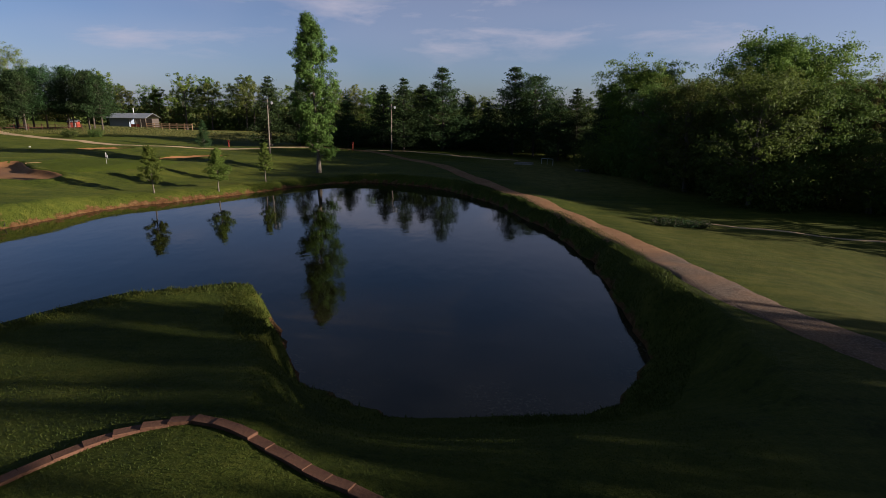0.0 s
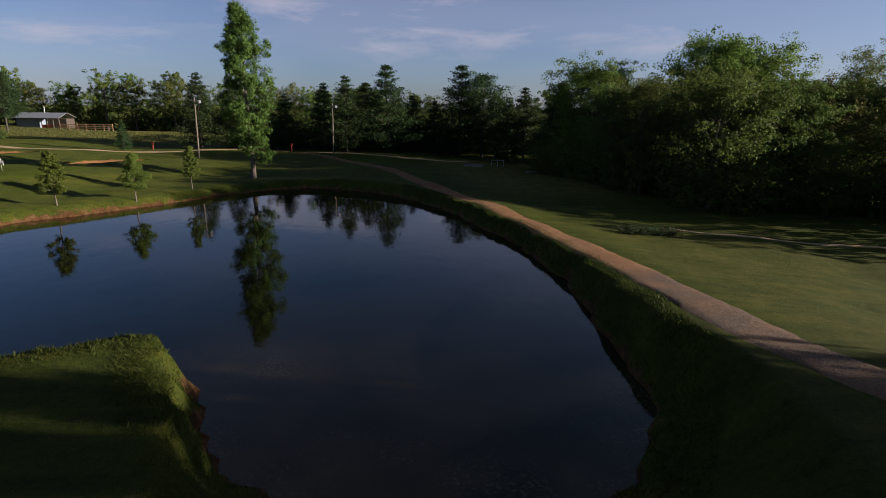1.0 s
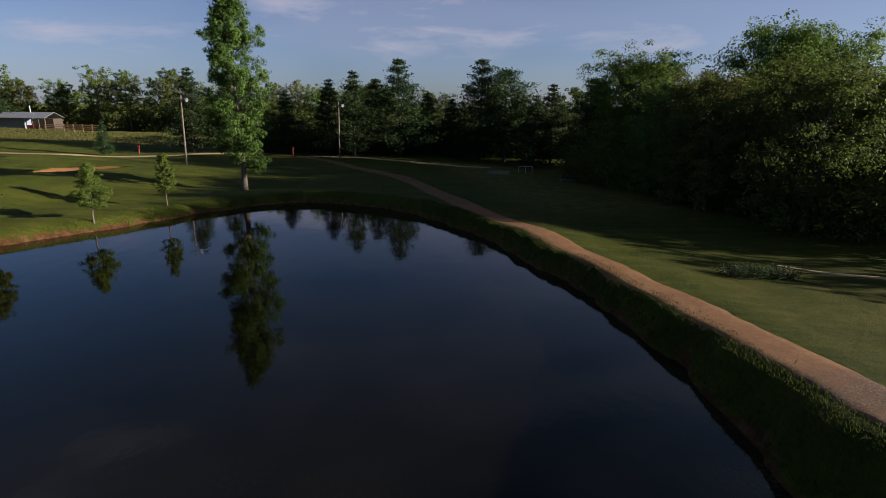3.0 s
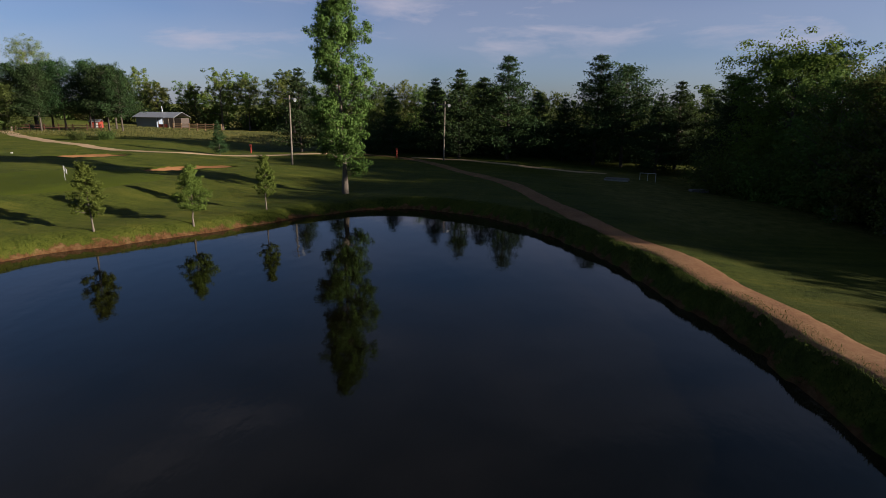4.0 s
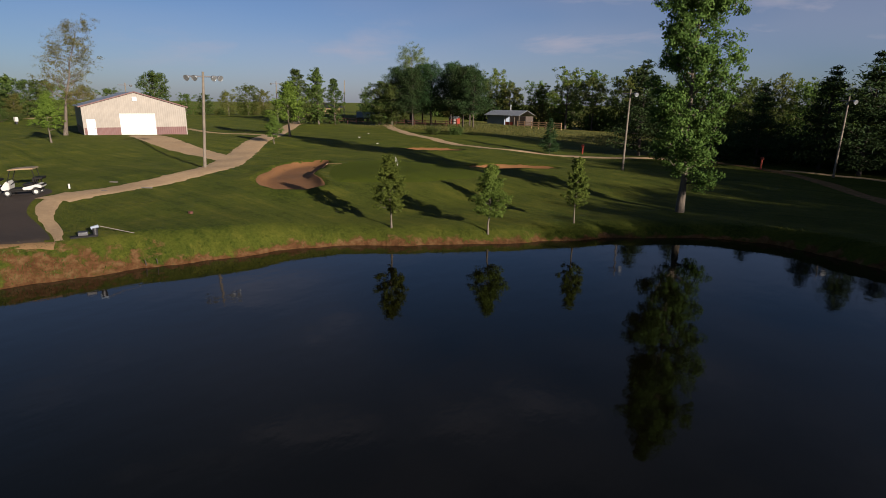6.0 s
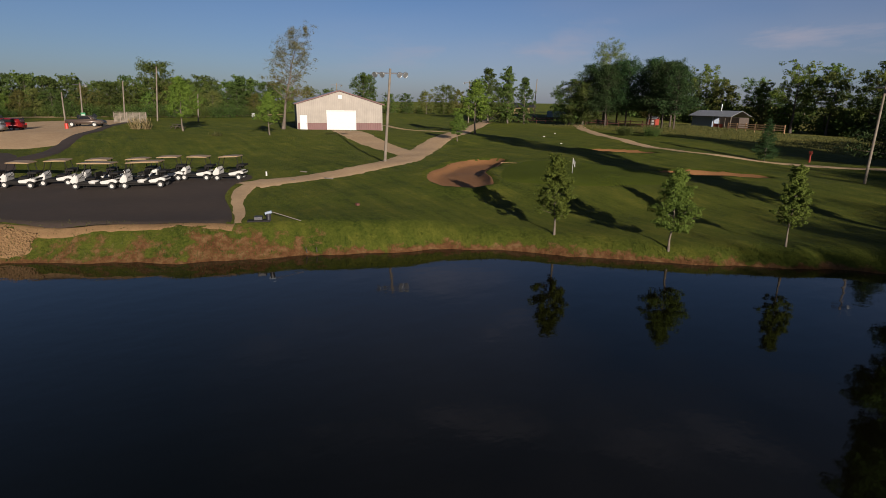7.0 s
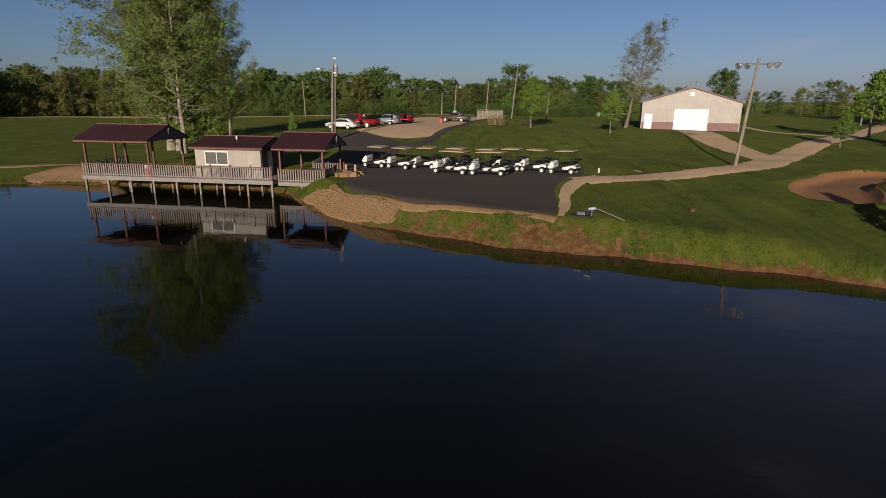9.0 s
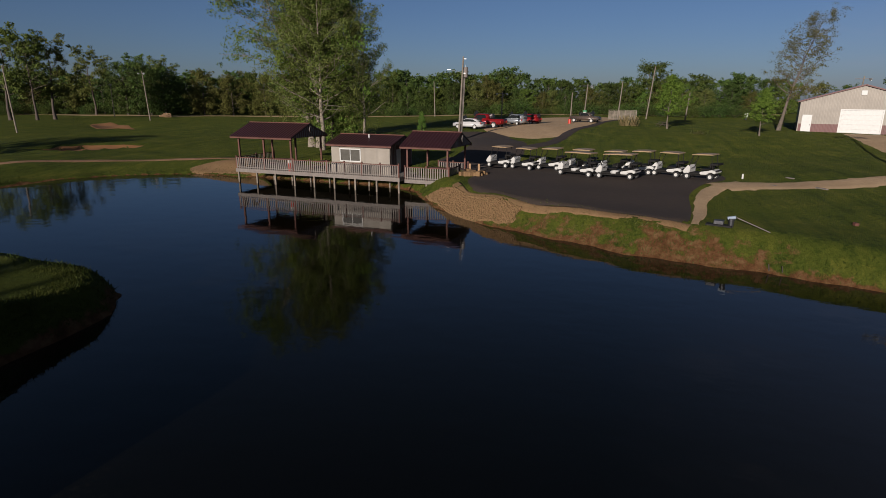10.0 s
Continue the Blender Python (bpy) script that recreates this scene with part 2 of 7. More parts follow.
def dam_road_material():
    """Reddish dirt with pale wheel lines and grass creeping in, turning to grey-brown gravel at the southern end."""
    m, nt, b, co = material("dam_road_surface")
    sx = nt.nodes.new("ShaderNodeSeparateXYZ")
    link(nt, co, sx.inputs[0])
    patchy, grit, pebble = noise_tex(nt, co, 0.45, 5, 0.6), noise_tex(nt, co, 5.0, 5, 0.65), noise_tex(nt, co, 16.0, 4, 0.75)
    dirt = mixc(nt, 0.5, ramp(nt, patchy, [(0.3, (0.112, 0.050, 0.021)), (0.5, (0.186, 0.092, 0.040)), (0.7, (0.250, 0.138, 0.065))]),
                ramp(nt, grit, [(0.3, (0.122, 0.055, 0.023)), (0.7, (0.250, 0.138, 0.065))]))
    gravel = ramp(nt, pebble, [(0.36, (0.026, 0.018, 0.012)), (0.5, (0.085, 0.058, 0.040)), (0.64, (0.20, 0.148, 0.108))])
    gravel = mixc(nt, remap(nt, patchy, 0.4, 0.65, 0, 0.5), gravel, dirt)
    south = remap(nt, maths(nt, "ADD", sx.outputs[1], maths(nt, "MULTIPLY", patchy, 9.0)), 36.5, 29.5)
    c = mixc(nt, south, dirt, gravel)
    # thin grass creeps over the far end
    green = maths(nt, "MULTIPLY", remap(nt, sx.outputs[1], 62, 84), remap(nt, noise_tex(nt, co, 1.6, 5, 0.7), 0.45, 0.6))
    c = mixc(nt, maths(nt, "MULTIPLY", green, 0.75), c, (0.06, 0.066, 0.012))
    link(nt, c, b.inputs["Base Color"])
    b.inputs["Roughness"].default_value = 0.9
    b.inputs["Specular IOR Level"].default_value = 0.2
    bump(nt, b, maths(nt, "ADD", maths(nt, "MULTIPLY", grit, 0.5), pebble), 0.9, 0.05)
    return m


DAM_ROAD = dam_road_material()
PALE_GRAVEL = gritty("pale_gravel", [(0.28, (0.2809, 0.1812, 0.0947)), (0.5, (0.4212, 0.2872, 0.1589)), (0.72, (0.5430, 0.3933, 0.2308))], 0.3, 14)
ASPHALT = gritty("asphalt", [(0.3, (0.0343, 0.0245, 0.0189)), (0.55, (0.0515, 0.0377, 0.0295)), (0.8, (0.0792, 0.0600, 0.0472))], 0.25, 30, 0.9, 0.3, 0.01)
STONE = gritty("riprap_stone", [(0.3, (0.1134, 0.0658, 0.0294)), (0.55, (0.1868, 0.1146, 0.0525)), (0.8, (0.2535, 0.1662, 0.0798))], 1.5, 18)
BRICK = gritty("edging_block", [(0.3, (0.070, 0.030, 0.017)), (0.55, (0.108, 0.051, 0.029)), (0.8, (0.150, 0.080, 0.049))], 1.5, 20)
BARK = bark("grey_brown_bark", (0.10, 0.08, 0.06))
BARK_PALE = bark("pale_bark", (0.1860, 0.1550, 0.1178), 0.5)
BARK_DARK = bark("dark_bark", (0.06, 0.045, 0.035))
LEAF = foliage("leaf_mid", (0.042, 0.070, 0.014), (0.094, 0.14, 0.025), (0.155, 0.205, 0.038), 0.3)
LEAF_BRIGHT = foliage("leaf_spring", (0.05, 0.085, 0.012), (0.10, 0.15, 0.022), (0.155, 0.205, 0.032), 0.3)
LEAF_POPLAR = foliage("leaf_poplar", (0.031, 0.060, 0.013), (0.068, 0.114, 0.024), (0.112, 0.162, 0.034), 0.3)
LEAF_DARK = foliage("leaf_dark", (0.036, 0.060, 0.015), (0.078, 0.118, 0.025), (0.13, 0.175, 0.036), 0.3)
LEAF_OLIVE = foliage("leaf_olive", (0.0585, 0.0738, 0.0180), (0.1053, 0.1260, 0.0300), (0.1560, 0.1755, 0.0450), 0.3)
LEAF_BROWN = foliage("leaf_brown", (0.055, 0.045, 0.016), (0.10, 0.085, 0.028), (0.16, 0.135, 0.042), 0.35)
LEAF_FAR = foliage("leaf_far_wood", (0.032, 0.050, 0.012), (0.068, 0.100, 0.021), (0.112, 0.148, 0.033), 0.3)
LEAF_FAR_OLIVE = foliage("leaf_far_olive", (0.056, 0.060, 0.016), (0.102, 0.108, 0.028), (0.155, 0.155, 0.040), 0.3)
LEAF_FAR_DARK = foliage("leaf_far_dark", (0.025, 0.043, 0.012), (0.052, 0.080, 0.019), (0.090, 0.124, 0.030), 0.3)
NEEDLE = foliage("pine_needle", (0.0117, 0.0264, 0.0105), (0.0258, 0.0504, 0.0168), (0.0492, 0.0840, 0.0252), 0.12)
GRASS = foliage("grass_blade", (0.0181, 0.0287, 0.0045), (0.0404, 0.0546, 0.0090), (0.0837, 0.0888, 0.0191), 0.3)
STRAW = foliage("dry_grass", (0.1350, 0.0975, 0.0450), (0.2100, 0.1575, 0.0750), (0.3000, 0.2400, 0.1275), 0.3)
ROUGH_GRASS = foliage("rough_grass", (0.0286, 0.0339, 0.0098), (0.0628, 0.0614, 0.0214), (0.1085, 0.0965, 0.0367), 0.3)
WOOD_GREY = plain("weathered_wood", (0.34, 0.30, 0.25), 0.85, vary=0.2, fine=25, relief=0.3)
WOOD_POLE = plain("treated_pole", (0.175, 0.145, 0.11), 0.85, vary=0.25, scale=2, relief=0.3)
WOOD_BROWN = plain("stained_wood", (0.10, 0.035, 0.022), 0.75, vary=0.25, relief=0.3)
WOOD_RED = plain("red_wood", (0.2550, 0.0338, 0.0150), 0.8, vary=0.25, relief=0.2)
WOOD_TAN = plain("plain_boards", (0.33, 0.20, 0.10), 0.8, vary=0.25, relief=0.2)
RAIL = plain("whitewashed_rail", (0.1564, 0.1335, 0.1158), 0.8, vary=0.15, relief=0.2)
ROOF_RED = corrugated("maroon_metal_roof", (0.034, 0.0095, 0.0105), 0.3, 0, 0.15, 0.5)
SHED_WALL = corrugated("tan_metal_siding", (0.240, 0.210, 0.172), 0.30, 0, 0.1, 0.55)
SHED_SKIRT = corrugated("maroon_metal_siding", (0.105, 0.040, 0.034), 0.30, 0, 0.1, 0.55)
STRIPE = corrugated("battened_gable", (0.30, 0.25, 0.22), 0.3, 0, 0.0, 0.7)
HUT_WALL = corrugated("cream_panel_wall", (0.2340, 0.2033, 0.1622), 1.2, 0, 0.0, 0.6)
BLIND = plain("window_blind", (0.085, 0.080, 0.068), 0.15, 0.0, 0.1, relief=0.0)
TIN = plain("tin_roof", (0.34, 0.35, 0.36), 0.45, 0.4, 0.2, relief=0.05)
WHITE = plain("white_paint", (0.4472, 0.4386, 0.4128), 0.5, vary=0.06, relief=0.03)
CREAM = plain("cream_plastic", (0.2506, 0.1715, 0.0902), 0.5, vary=0.08, relief=0.03)
BLACK = plain("black_vinyl", (0.014, 0.013, 0.012), 0.7, vary=0.2, relief=0.05, spec=0.15)
TYRE = plain("tyre_rubber", (0.022, 0.022, 0.022), 0.85, vary=0.2, relief=0.1)
STEEL = plain("galvanised_steel", (0.42, 0.43, 0.44), 0.4, 0.8, 0.12, relief=0.05)
DARK_STEEL = plain("dark_steel", (0.05, 0.05, 0.055), 0.5, 0.6, 0.15, relief=0.05)
RED_CAR = plain("red_car_paint", (0.20, 0.008, 0.010), 0.25, 0.2, 0.05, relief=0.0)
GREY_CAR = plain("brown_grey_car_paint", (0.10, 0.075, 0.06), 0.3, 0.3, 0.05, relief=0.0)
WHITE_CAR = plain("white_car_paint", (0.46, 0.45, 0.44), 0.25, 0.0, 0.03, relief=0.0)
SILVER_CAR = plain("silver_car_paint", (0.36, 0.37, 0.38), 0.3, 0.6, 0.03, relief=0.0)
GLASS = plain("dark_glass", (0.012, 0.014, 0.016), 0.06, 0.0, 0.0, relief=0.0, spec=0.8)
RED = plain("red_plastic", (0.42, 0.03, 0.015), 0.5, vary=0.1, relief=0.0)
GREEN_SIGN = plain("green_sign", (0.02, 0.16, 0.06), 0.5, vary=0.05, relief=0.0)
BLUE_GREY = plain("blue_grey_paint", (0.20, 0.24, 0.30), 0.6, vary=0.1, relief=0.0)


# ---------------------------------------------------------------- building helpers
def part(name, bm, mat, parent=None, label="", smooth=False):
    """One mesh object from a bmesh, under a thing or a part."""
    me = bpy.data.meshes.new(name)
    bm.to_mesh(me)
    bm.free()
    return part_of(name, me, mat, parent, label, smooth)


def part_of(name, me, mat, parent=None, label="", smooth=False):
    if mat is not None and not me.materials:
        me.materials.append(mat)
    if smooth:
        me.shade_smooth()
    ob = new(name, me)
    if parent is not None:
        ob.parent = parent
    if label:
        tagged(ob, label)
    return ob


def thing(name, x, y, z, turn=0, label="", category="", group="", kind=""):
    ob = new(name)
    ob.empty_display_size = 0.2
    ob.matrix_basis = pose(x, y, z, 0, 0, turn)
    return tagged(ob, label, category, group, kind)


def box(bm, x0, x1, y0, y1, z0, z1, m=None):
    vs = [bm.verts.new((x, y, z)) for z in (z0, z1) for x, y in ((x0, y0), (x1, y0), (x1, y1), (x0, y1))]
    if m is not None:
        for v in vs:
            v.co = m @ v.co
    for f in ((3, 2, 1, 0), (4, 5, 6, 7), (0, 1, 5, 4), (1, 2, 6, 5), (2, 3, 7, 6), (3, 0, 4, 7)):
        bm.faces.new([vs[i] for i in f])
    return vs


def one_box(x0, x1, y0, y1, z0, z1, bevel=0.0, m=None):
    bm = bmesh.new()
    box(bm, x0, x1, y0, y1, z0, z1, m)
    if bevel:
        bmesh.ops.bevel(bm, geom=bm.edges[:], offset=bevel, segments=1, affect="EDGES", clamp_overlap=True)
    return bm


def tube(bm, p0, p1, r0, r1=None, seg=8, caps=True):
    p0, p1 = Vector(p0), Vector(p1)
    r1 = r0 if r1 is None else r1
    q = (p1 - p0).to_track_quat("Z", "Y").to_matrix()
    rings = []
    for p, r in ((p0, r0), (p1, r1)):
        rings.append([bm.verts.new(p + q @ Vector((r * math.cos(2 * math.pi * i / seg), r * math.sin(2 * math.pi * i / seg), 0))) for i in range(seg)])
    for i in range(seg):
        j = (i + 1) % seg
        bm.faces.new((rings[0][i], rings[0][j], rings[1][j], rings[1][i]))
    if caps:
        bm.faces.new(rings[0][::-1])
        bm.faces.new(rings[1])


def one_tube(p0, p1, r0, r1=None, seg=10):
    bm = bmesh.new()
    tube(bm, p0, p1, r0, r1, seg)
    return bm


def prism(profile, depth, axis="y", bevel=0.0):
    """A profile of (a, b) pairs drawn out along an axis, centred on it."""
    bm = bmesh.new()
    ends = []
    for s in (-depth / 2, depth / 2):
        ends.append([bm.verts.new((a, s, b) if axis == "y" else (s, a, b)) for a, b in profile])
    n = len(profile)
    bm.faces.new(ends[0])
    bm.faces.new(ends[1][::-1])
    for i in range(n):
        j = (i + 1) % n
        bm.faces.new((ends[0][j], ends[0][i], ends[1][i], ends[1][j]))
    bmesh.ops.recalc_face_normals(bm, faces=bm.faces[:])
    if bevel:
        bmesh.ops.bevel(bm, geom=bm.edges[:], offset=bevel, segments=2, affect="EDGES", clamp_overlap=True)
    return bm


def wheel_mesh(r, w, rim):
    """A tyre of radius r and a rim, both as meshes, axle along y."""
    def turned(profile, seg=18):
        bm = bmesh.new()
        rings = []
        for i in range(seg):
            a = 2 * math.pi * i / seg
            rings.append([bm.verts.new((p * math.cos(a), q, p * math.sin(a))) for p, q in profile])
        for i in range(seg):
            j = (i + 1) % seg
            for k in range(len(profile) - 1):
                bm.faces.new((rings[i][k], rings[i][k + 1], rings[j][k + 1], rings[j][k]))
        bmesh.ops.remove_doubles(bm, verts=bm.verts[:], dist=1e-4)
        bmesh.ops.recalc_face_normals(bm, faces=bm.faces[:])
        me = bpy.data.meshes.new("wheel")
        bm.to_mesh(me)
        bm.free()
        return me
    h = w / 2
    tyre = turned([(rim, -h * 0.8), (r * 0.9, -h), (r, -h * 0.7), (r, h * 0.7), (r * 0.9, h), (rim, h * 0.8)])
    disc = turned([(0.0, -h * 0.75), (rim * 0.35, -h * 0.8), (rim * 0.5, -h * 0.5), (rim * 0.95, -h * 0.6), (rim, -h * 0.85), (rim, h * 0.85),
                   (rim * 0.95, h * 0.6), (rim * 0.5, h * 0.5), (rim * 0.35, h * 0.8), (0.0, h * 0.75)])
    tyre.materials.append(TYRE)
    disc.materials.append(WHITE)
    return tyre, disc


def raw_mesh(name, verts, faces, mat):
    """A mesh from number arrays; faces all have the same count of corners."""
    me = bpy.data.meshes.new(name)
    verts, faces = np.asarray(verts, dtype=np.float32), np.asarray(faces, dtype=np.int32)
    k = faces.shape[1]
    me.vertices.add(len(verts))
    me.vertices.foreach_set("co", verts.ravel())
    me.loops.add(faces.size)
    me.loops.foreach_set("vertex_index", faces.ravel())
    me.polygons.add(len(faces))
    me.polygons.foreach_set("loop_start", np.arange(0, faces.size, k, dtype=np.int32))
    me.update(calc_edges=True)
    if mat is not None:
        me.materials.append(mat)
    return me


# ---------------------------------------------------------------- the lie of the land
# The waterline, walked round once; the pond's level is z = 0.
SHORE_EAST = [(8.0, 19.2), (9.0, 25.0), (9.4, 30.5), (9.45, 36), (8.9, 41), (7.7, 46), (5.9, 53), (2.8, 60), (-1.0, 65), (-6, 68.3), (-10.5, 68.4),
              (-14, 66.4), (-17.9, 62.4)]
SHORE_WEST = [(-21.8, 57.2), (-25.8, 53.3), (-28.6, 50.6), (-30.9, 46.1), (-32.1, 42.2), (-33.6, 37), (-36.1, 31.6), (-38.9, 26.7), (-43.1, 22.4),
              (-51.0, 17.0), (-52.6, 10), (-53.4, 3), (-53.6, -2), (-53.4, -7), (-51.6, -11.5), (-48.5, -15.0), (-44.5, -17.2), (-39.5, -17.6), (-35, -15.5)]
SHORE_SOUTH = [(-30, -9), (-26.4, -2), (-24.2, 6), (-22.9, 12), (-22.1, 15.0), (-20.5, 16.2), (-18.6, 16.4), (-16.8, 16.1), (-15.1, 17.0), (-13.2, 18.9), (-10.6, 21.0), (-8.7, 22.3), (-6.9, 22.0),
               (-6.0, 19.2), (-4.4, 17.0), (-1.3, 15.4), (1.7, 15.0), (4.6, 15.3), (6.6, 16.9)]


def closed_curve(points, step):
    """A smooth closed line through the points, in pieces about step long."""
    p = np.array(points, dtype=float)
    out = []
    for i in range(len(p)):
        a, b, c, d = p[i - 1], p[i], p[(i + 1) % len(p)], p[(i + 2) % len(p)]
        n = max(1, int(np.hypot(*(c - b)) / step))
        for k in range(n):
            t = k / n
            out.append(0.5 * (2 * b + (c - a) * t + (2 * a - 5 * b + 4 * c - d) * t * t + (3 * b - a - 3 * c + d) * t ** 3))
    return np.array(out)


def open_curve(points, step):
    p = np.array(points, dtype=float)
    p = np.vstack([2 * p[0] - p[1], p, 2 * p[-1] - p[-2]])
    out = []
    for i in range(1, len(p) - 2):
        a, b, c, d = p[i - 1], p[i], p[i + 1], p[i + 2]
        n = max(1, int(np.hypot(*(c - b)[:2]) / step))
        for k in range(n):
            t = k / n
            out.append(0.5 * (2 * b + (c - a) * t + (2 * a - 5 * b + 4 * c - d) * t * t + (3 * b - a - 3 * c + d) * t ** 3))
    out.append(p[-2])
    return np.array(out)


def inside(poly, x, y):
    hit = np.zeros(np.shape(x), dtype=bool)
    for (ax, ay), (bx, by) in zip(poly, np.roll(poly, -1, axis=0)):
        cross = ((ay > y) != (by > y)) & (x < (bx - ax) * (y - ay) / (by - ay + 1e-12) + ax)
        hit ^= cross
    return hit


def line_distance(poly, x, y, closed=True):
    best = np.full(np.shape(x), 1e9)
    ends = np.roll(poly, -1, axis=0) if closed else poly[1:]
    for (ax, ay), (bx, by) in zip(poly, ends):
        dx, dy = bx - ax, by - ay
        t = np.clip(((x - ax) * dx + (y - ay) * dy) / (dx * dx + dy * dy + 1e-12), 0, 1)
        best = np.minimum(best, np.hypot(x - ax - t * dx, y - ay - t * dy))
    return best


SHORE = closed_curve(SHORE_EAST + SHORE_WEST + SHORE_SOUTH, 1.0)
_n = np.arange(len(SHORE))
SHORE = SHORE + 0.13 * np.stack([np.sin(_n * 1.7) + np.sin(_n * 0.61 + 1), np.cos(_n * 1.3 + 2) + np.sin(_n * 0.73)], axis=1)

# Height of the ground above the pond, at places where it is known: x, y, z.
LEVELS_NEAR = [(0, 0, 3.3), (-4.7, 10, 3.1), (-9, 8, 3.0), (-7, 18, 2.3), (-8.5, 20.8, 2.0), (-7.3, 20.6, 2.0), (-14.2, 16.8, 2.95), (-12, 17.6, 2.8), (-16.8, 14.8, 1.15), (-15, 13.5, 1.6), (-14.6, 15.2, 2.1), (-10, 18.2, 2.5), (-18.5, 15, 1.25), (-20, 12.5, 1.3), (-20, 8, 1.4),
               (4, 10, 2.6), (12, 14, 2.3), (10, 19.5, 2.2), (12.3, 21, 2.15), (12.3, 23.4, 2.15), (12, 26, 1.75), (12.4, 31.5, 1.45), (12.5, 36, 1.35), (11, 41.5, 1.25), (9, 50, 1.2), (5, 62, 1.1),
               (16.3, 23.8, 1.35), (17, 27.6, 1.0), (17.2, 33, 0.75), (16.8, 38.7, 0.6), (15.5, 47, 0.3), (15.5, 56, 0.0), (22, 45, -0.3), (21.5, 25, 0.4), (22, 34, 0.1), (32, 40, -0.5), (28, 25, -0.4), (29, 32, -0.6), (40, 20, -0.5)]
LEVELS_FAR = [(-15, 71, 0.9), (-19.3, 63.4, 0.85), (-22.8, 58.3, 0.95), (-27.4, 54, 1.0), (-2, 82, 1.2), (-15, 103, 1.4), (13.7, 88, 0.5), (25, 90, -0.5), (40, 70, -0.8), (-38, 66, 2.4),
              (-47, 60, 2.2), (-52.5, 55.2, 2.5), (-34.5, 39.5, 1.5), (-39, 31, 1.5), (-37, 36, 1.5), (-34, 79, 2.0), (-50, 85, 2.7), (-30, 98, 1.7), (-68, 108, 3.0), (-80, 82, 3.0), (-90, 66, 3.3)]
LEVELS_WEST = [(-78, 135, 3.6), (-130, 145, 4.6), (-60, 160, 2.0), (0, 140, 0.8), (-51, 36, 1.7), (-45, 25, 1.5), (-47, 44, 1.8), (-52, 29, 1.65), (-58, 8, 1.8), (-60, -8, 1.15), (-50, -17.5, 0.8), (-55.5, -11, 0.9), (-42, -20.5, 0.8), (-56, -2, 1.0), (-70, 19, 2.75), (-85, 15, 3.35), (-92, 24, 3.5), (-108, 33, 3.7), (-125, 35, 3.7),
               (-150, 30, 3.3), (-150, 50, 3.0), (-160, -50, 2.0), (-130, -100, 2.0), (-70, -30, 1.7), (-50, -24, 1.3), (-100, 45, 3.2), (-160, 100, 4.0), (-32, -24, 1.2), (60, 100, -0.5)]
LEVELS = np.array(LEVELS_NEAR + LEVELS_FAR + LEVELS_WEST, dtype=float)


def plain_level(x, y):
    num, den = np.zeros(np.shape(x)), np.zeros(np.shape(x))
    for px, py, pz in LEVELS:
        w = 1.0 / ((x - px) ** 2 + (y - py) ** 2 + 20.0) ** 1.9
        num, den = num + w * pz, den + w
    return num / den


def smooth01(t):
    t = np.clip(t, 0, 1)
    return t * t * (3 - 2 * t)


def bunker_outline(cx, cy, rx, ry, turn, wob, seed):
    a = np.linspace(0, 2 * math.pi, 48, endpoint=False)
    r = 1 + wob * np.sin(2 * a + seed) + 0.6 * wob * np.sin(3 * a + 2.1 * seed)
    c, s = math.cos(radians(turn)), math.sin(radians(turn))
    u, v = rx * r * np.cos(a), ry * r * np.sin(a)
    return np.stack([cx + c * u - s * v, cy + s * u + c * v], axis=1)


BUNKERS = [closed_curve([(-40.4, 53.4), (-44.2, 54.9), (-48, 58.6), (-51.4, 62.6), (-52.6, 66.2), (-50.2, 67.6), (-46.6, 64.0), (-43.2, 60.2), (-40.2, 58.6), (-37.8, 56.8), (-38.2, 54.6)], 0.7),
           bunker_outline(-34.8, 79.3, 4.3, 2.6, 28, 0.12, 1.0), bunker_outline(-50.0, 84.4, 4.2, 2.9, 25, 0.10, 2.2),
           bunker_outline(-62, -28.5, 6.2, 2.6, 128, 0.08, 0.4), bunker_outline(-101, -64, 15, 3.2, 57, 0.10, 3.0)]
GREEN_LINE = closed_curve([(-38.4, 58.6), (-34.5, 62), (-32.6, 66), (-32.4, 71), (-37, 75.2), (-44, 75), (-48.6, 70.5), (-47.5, 66.5), (-43.6, 62.2), (-40.6, 59.6)], 1.0)


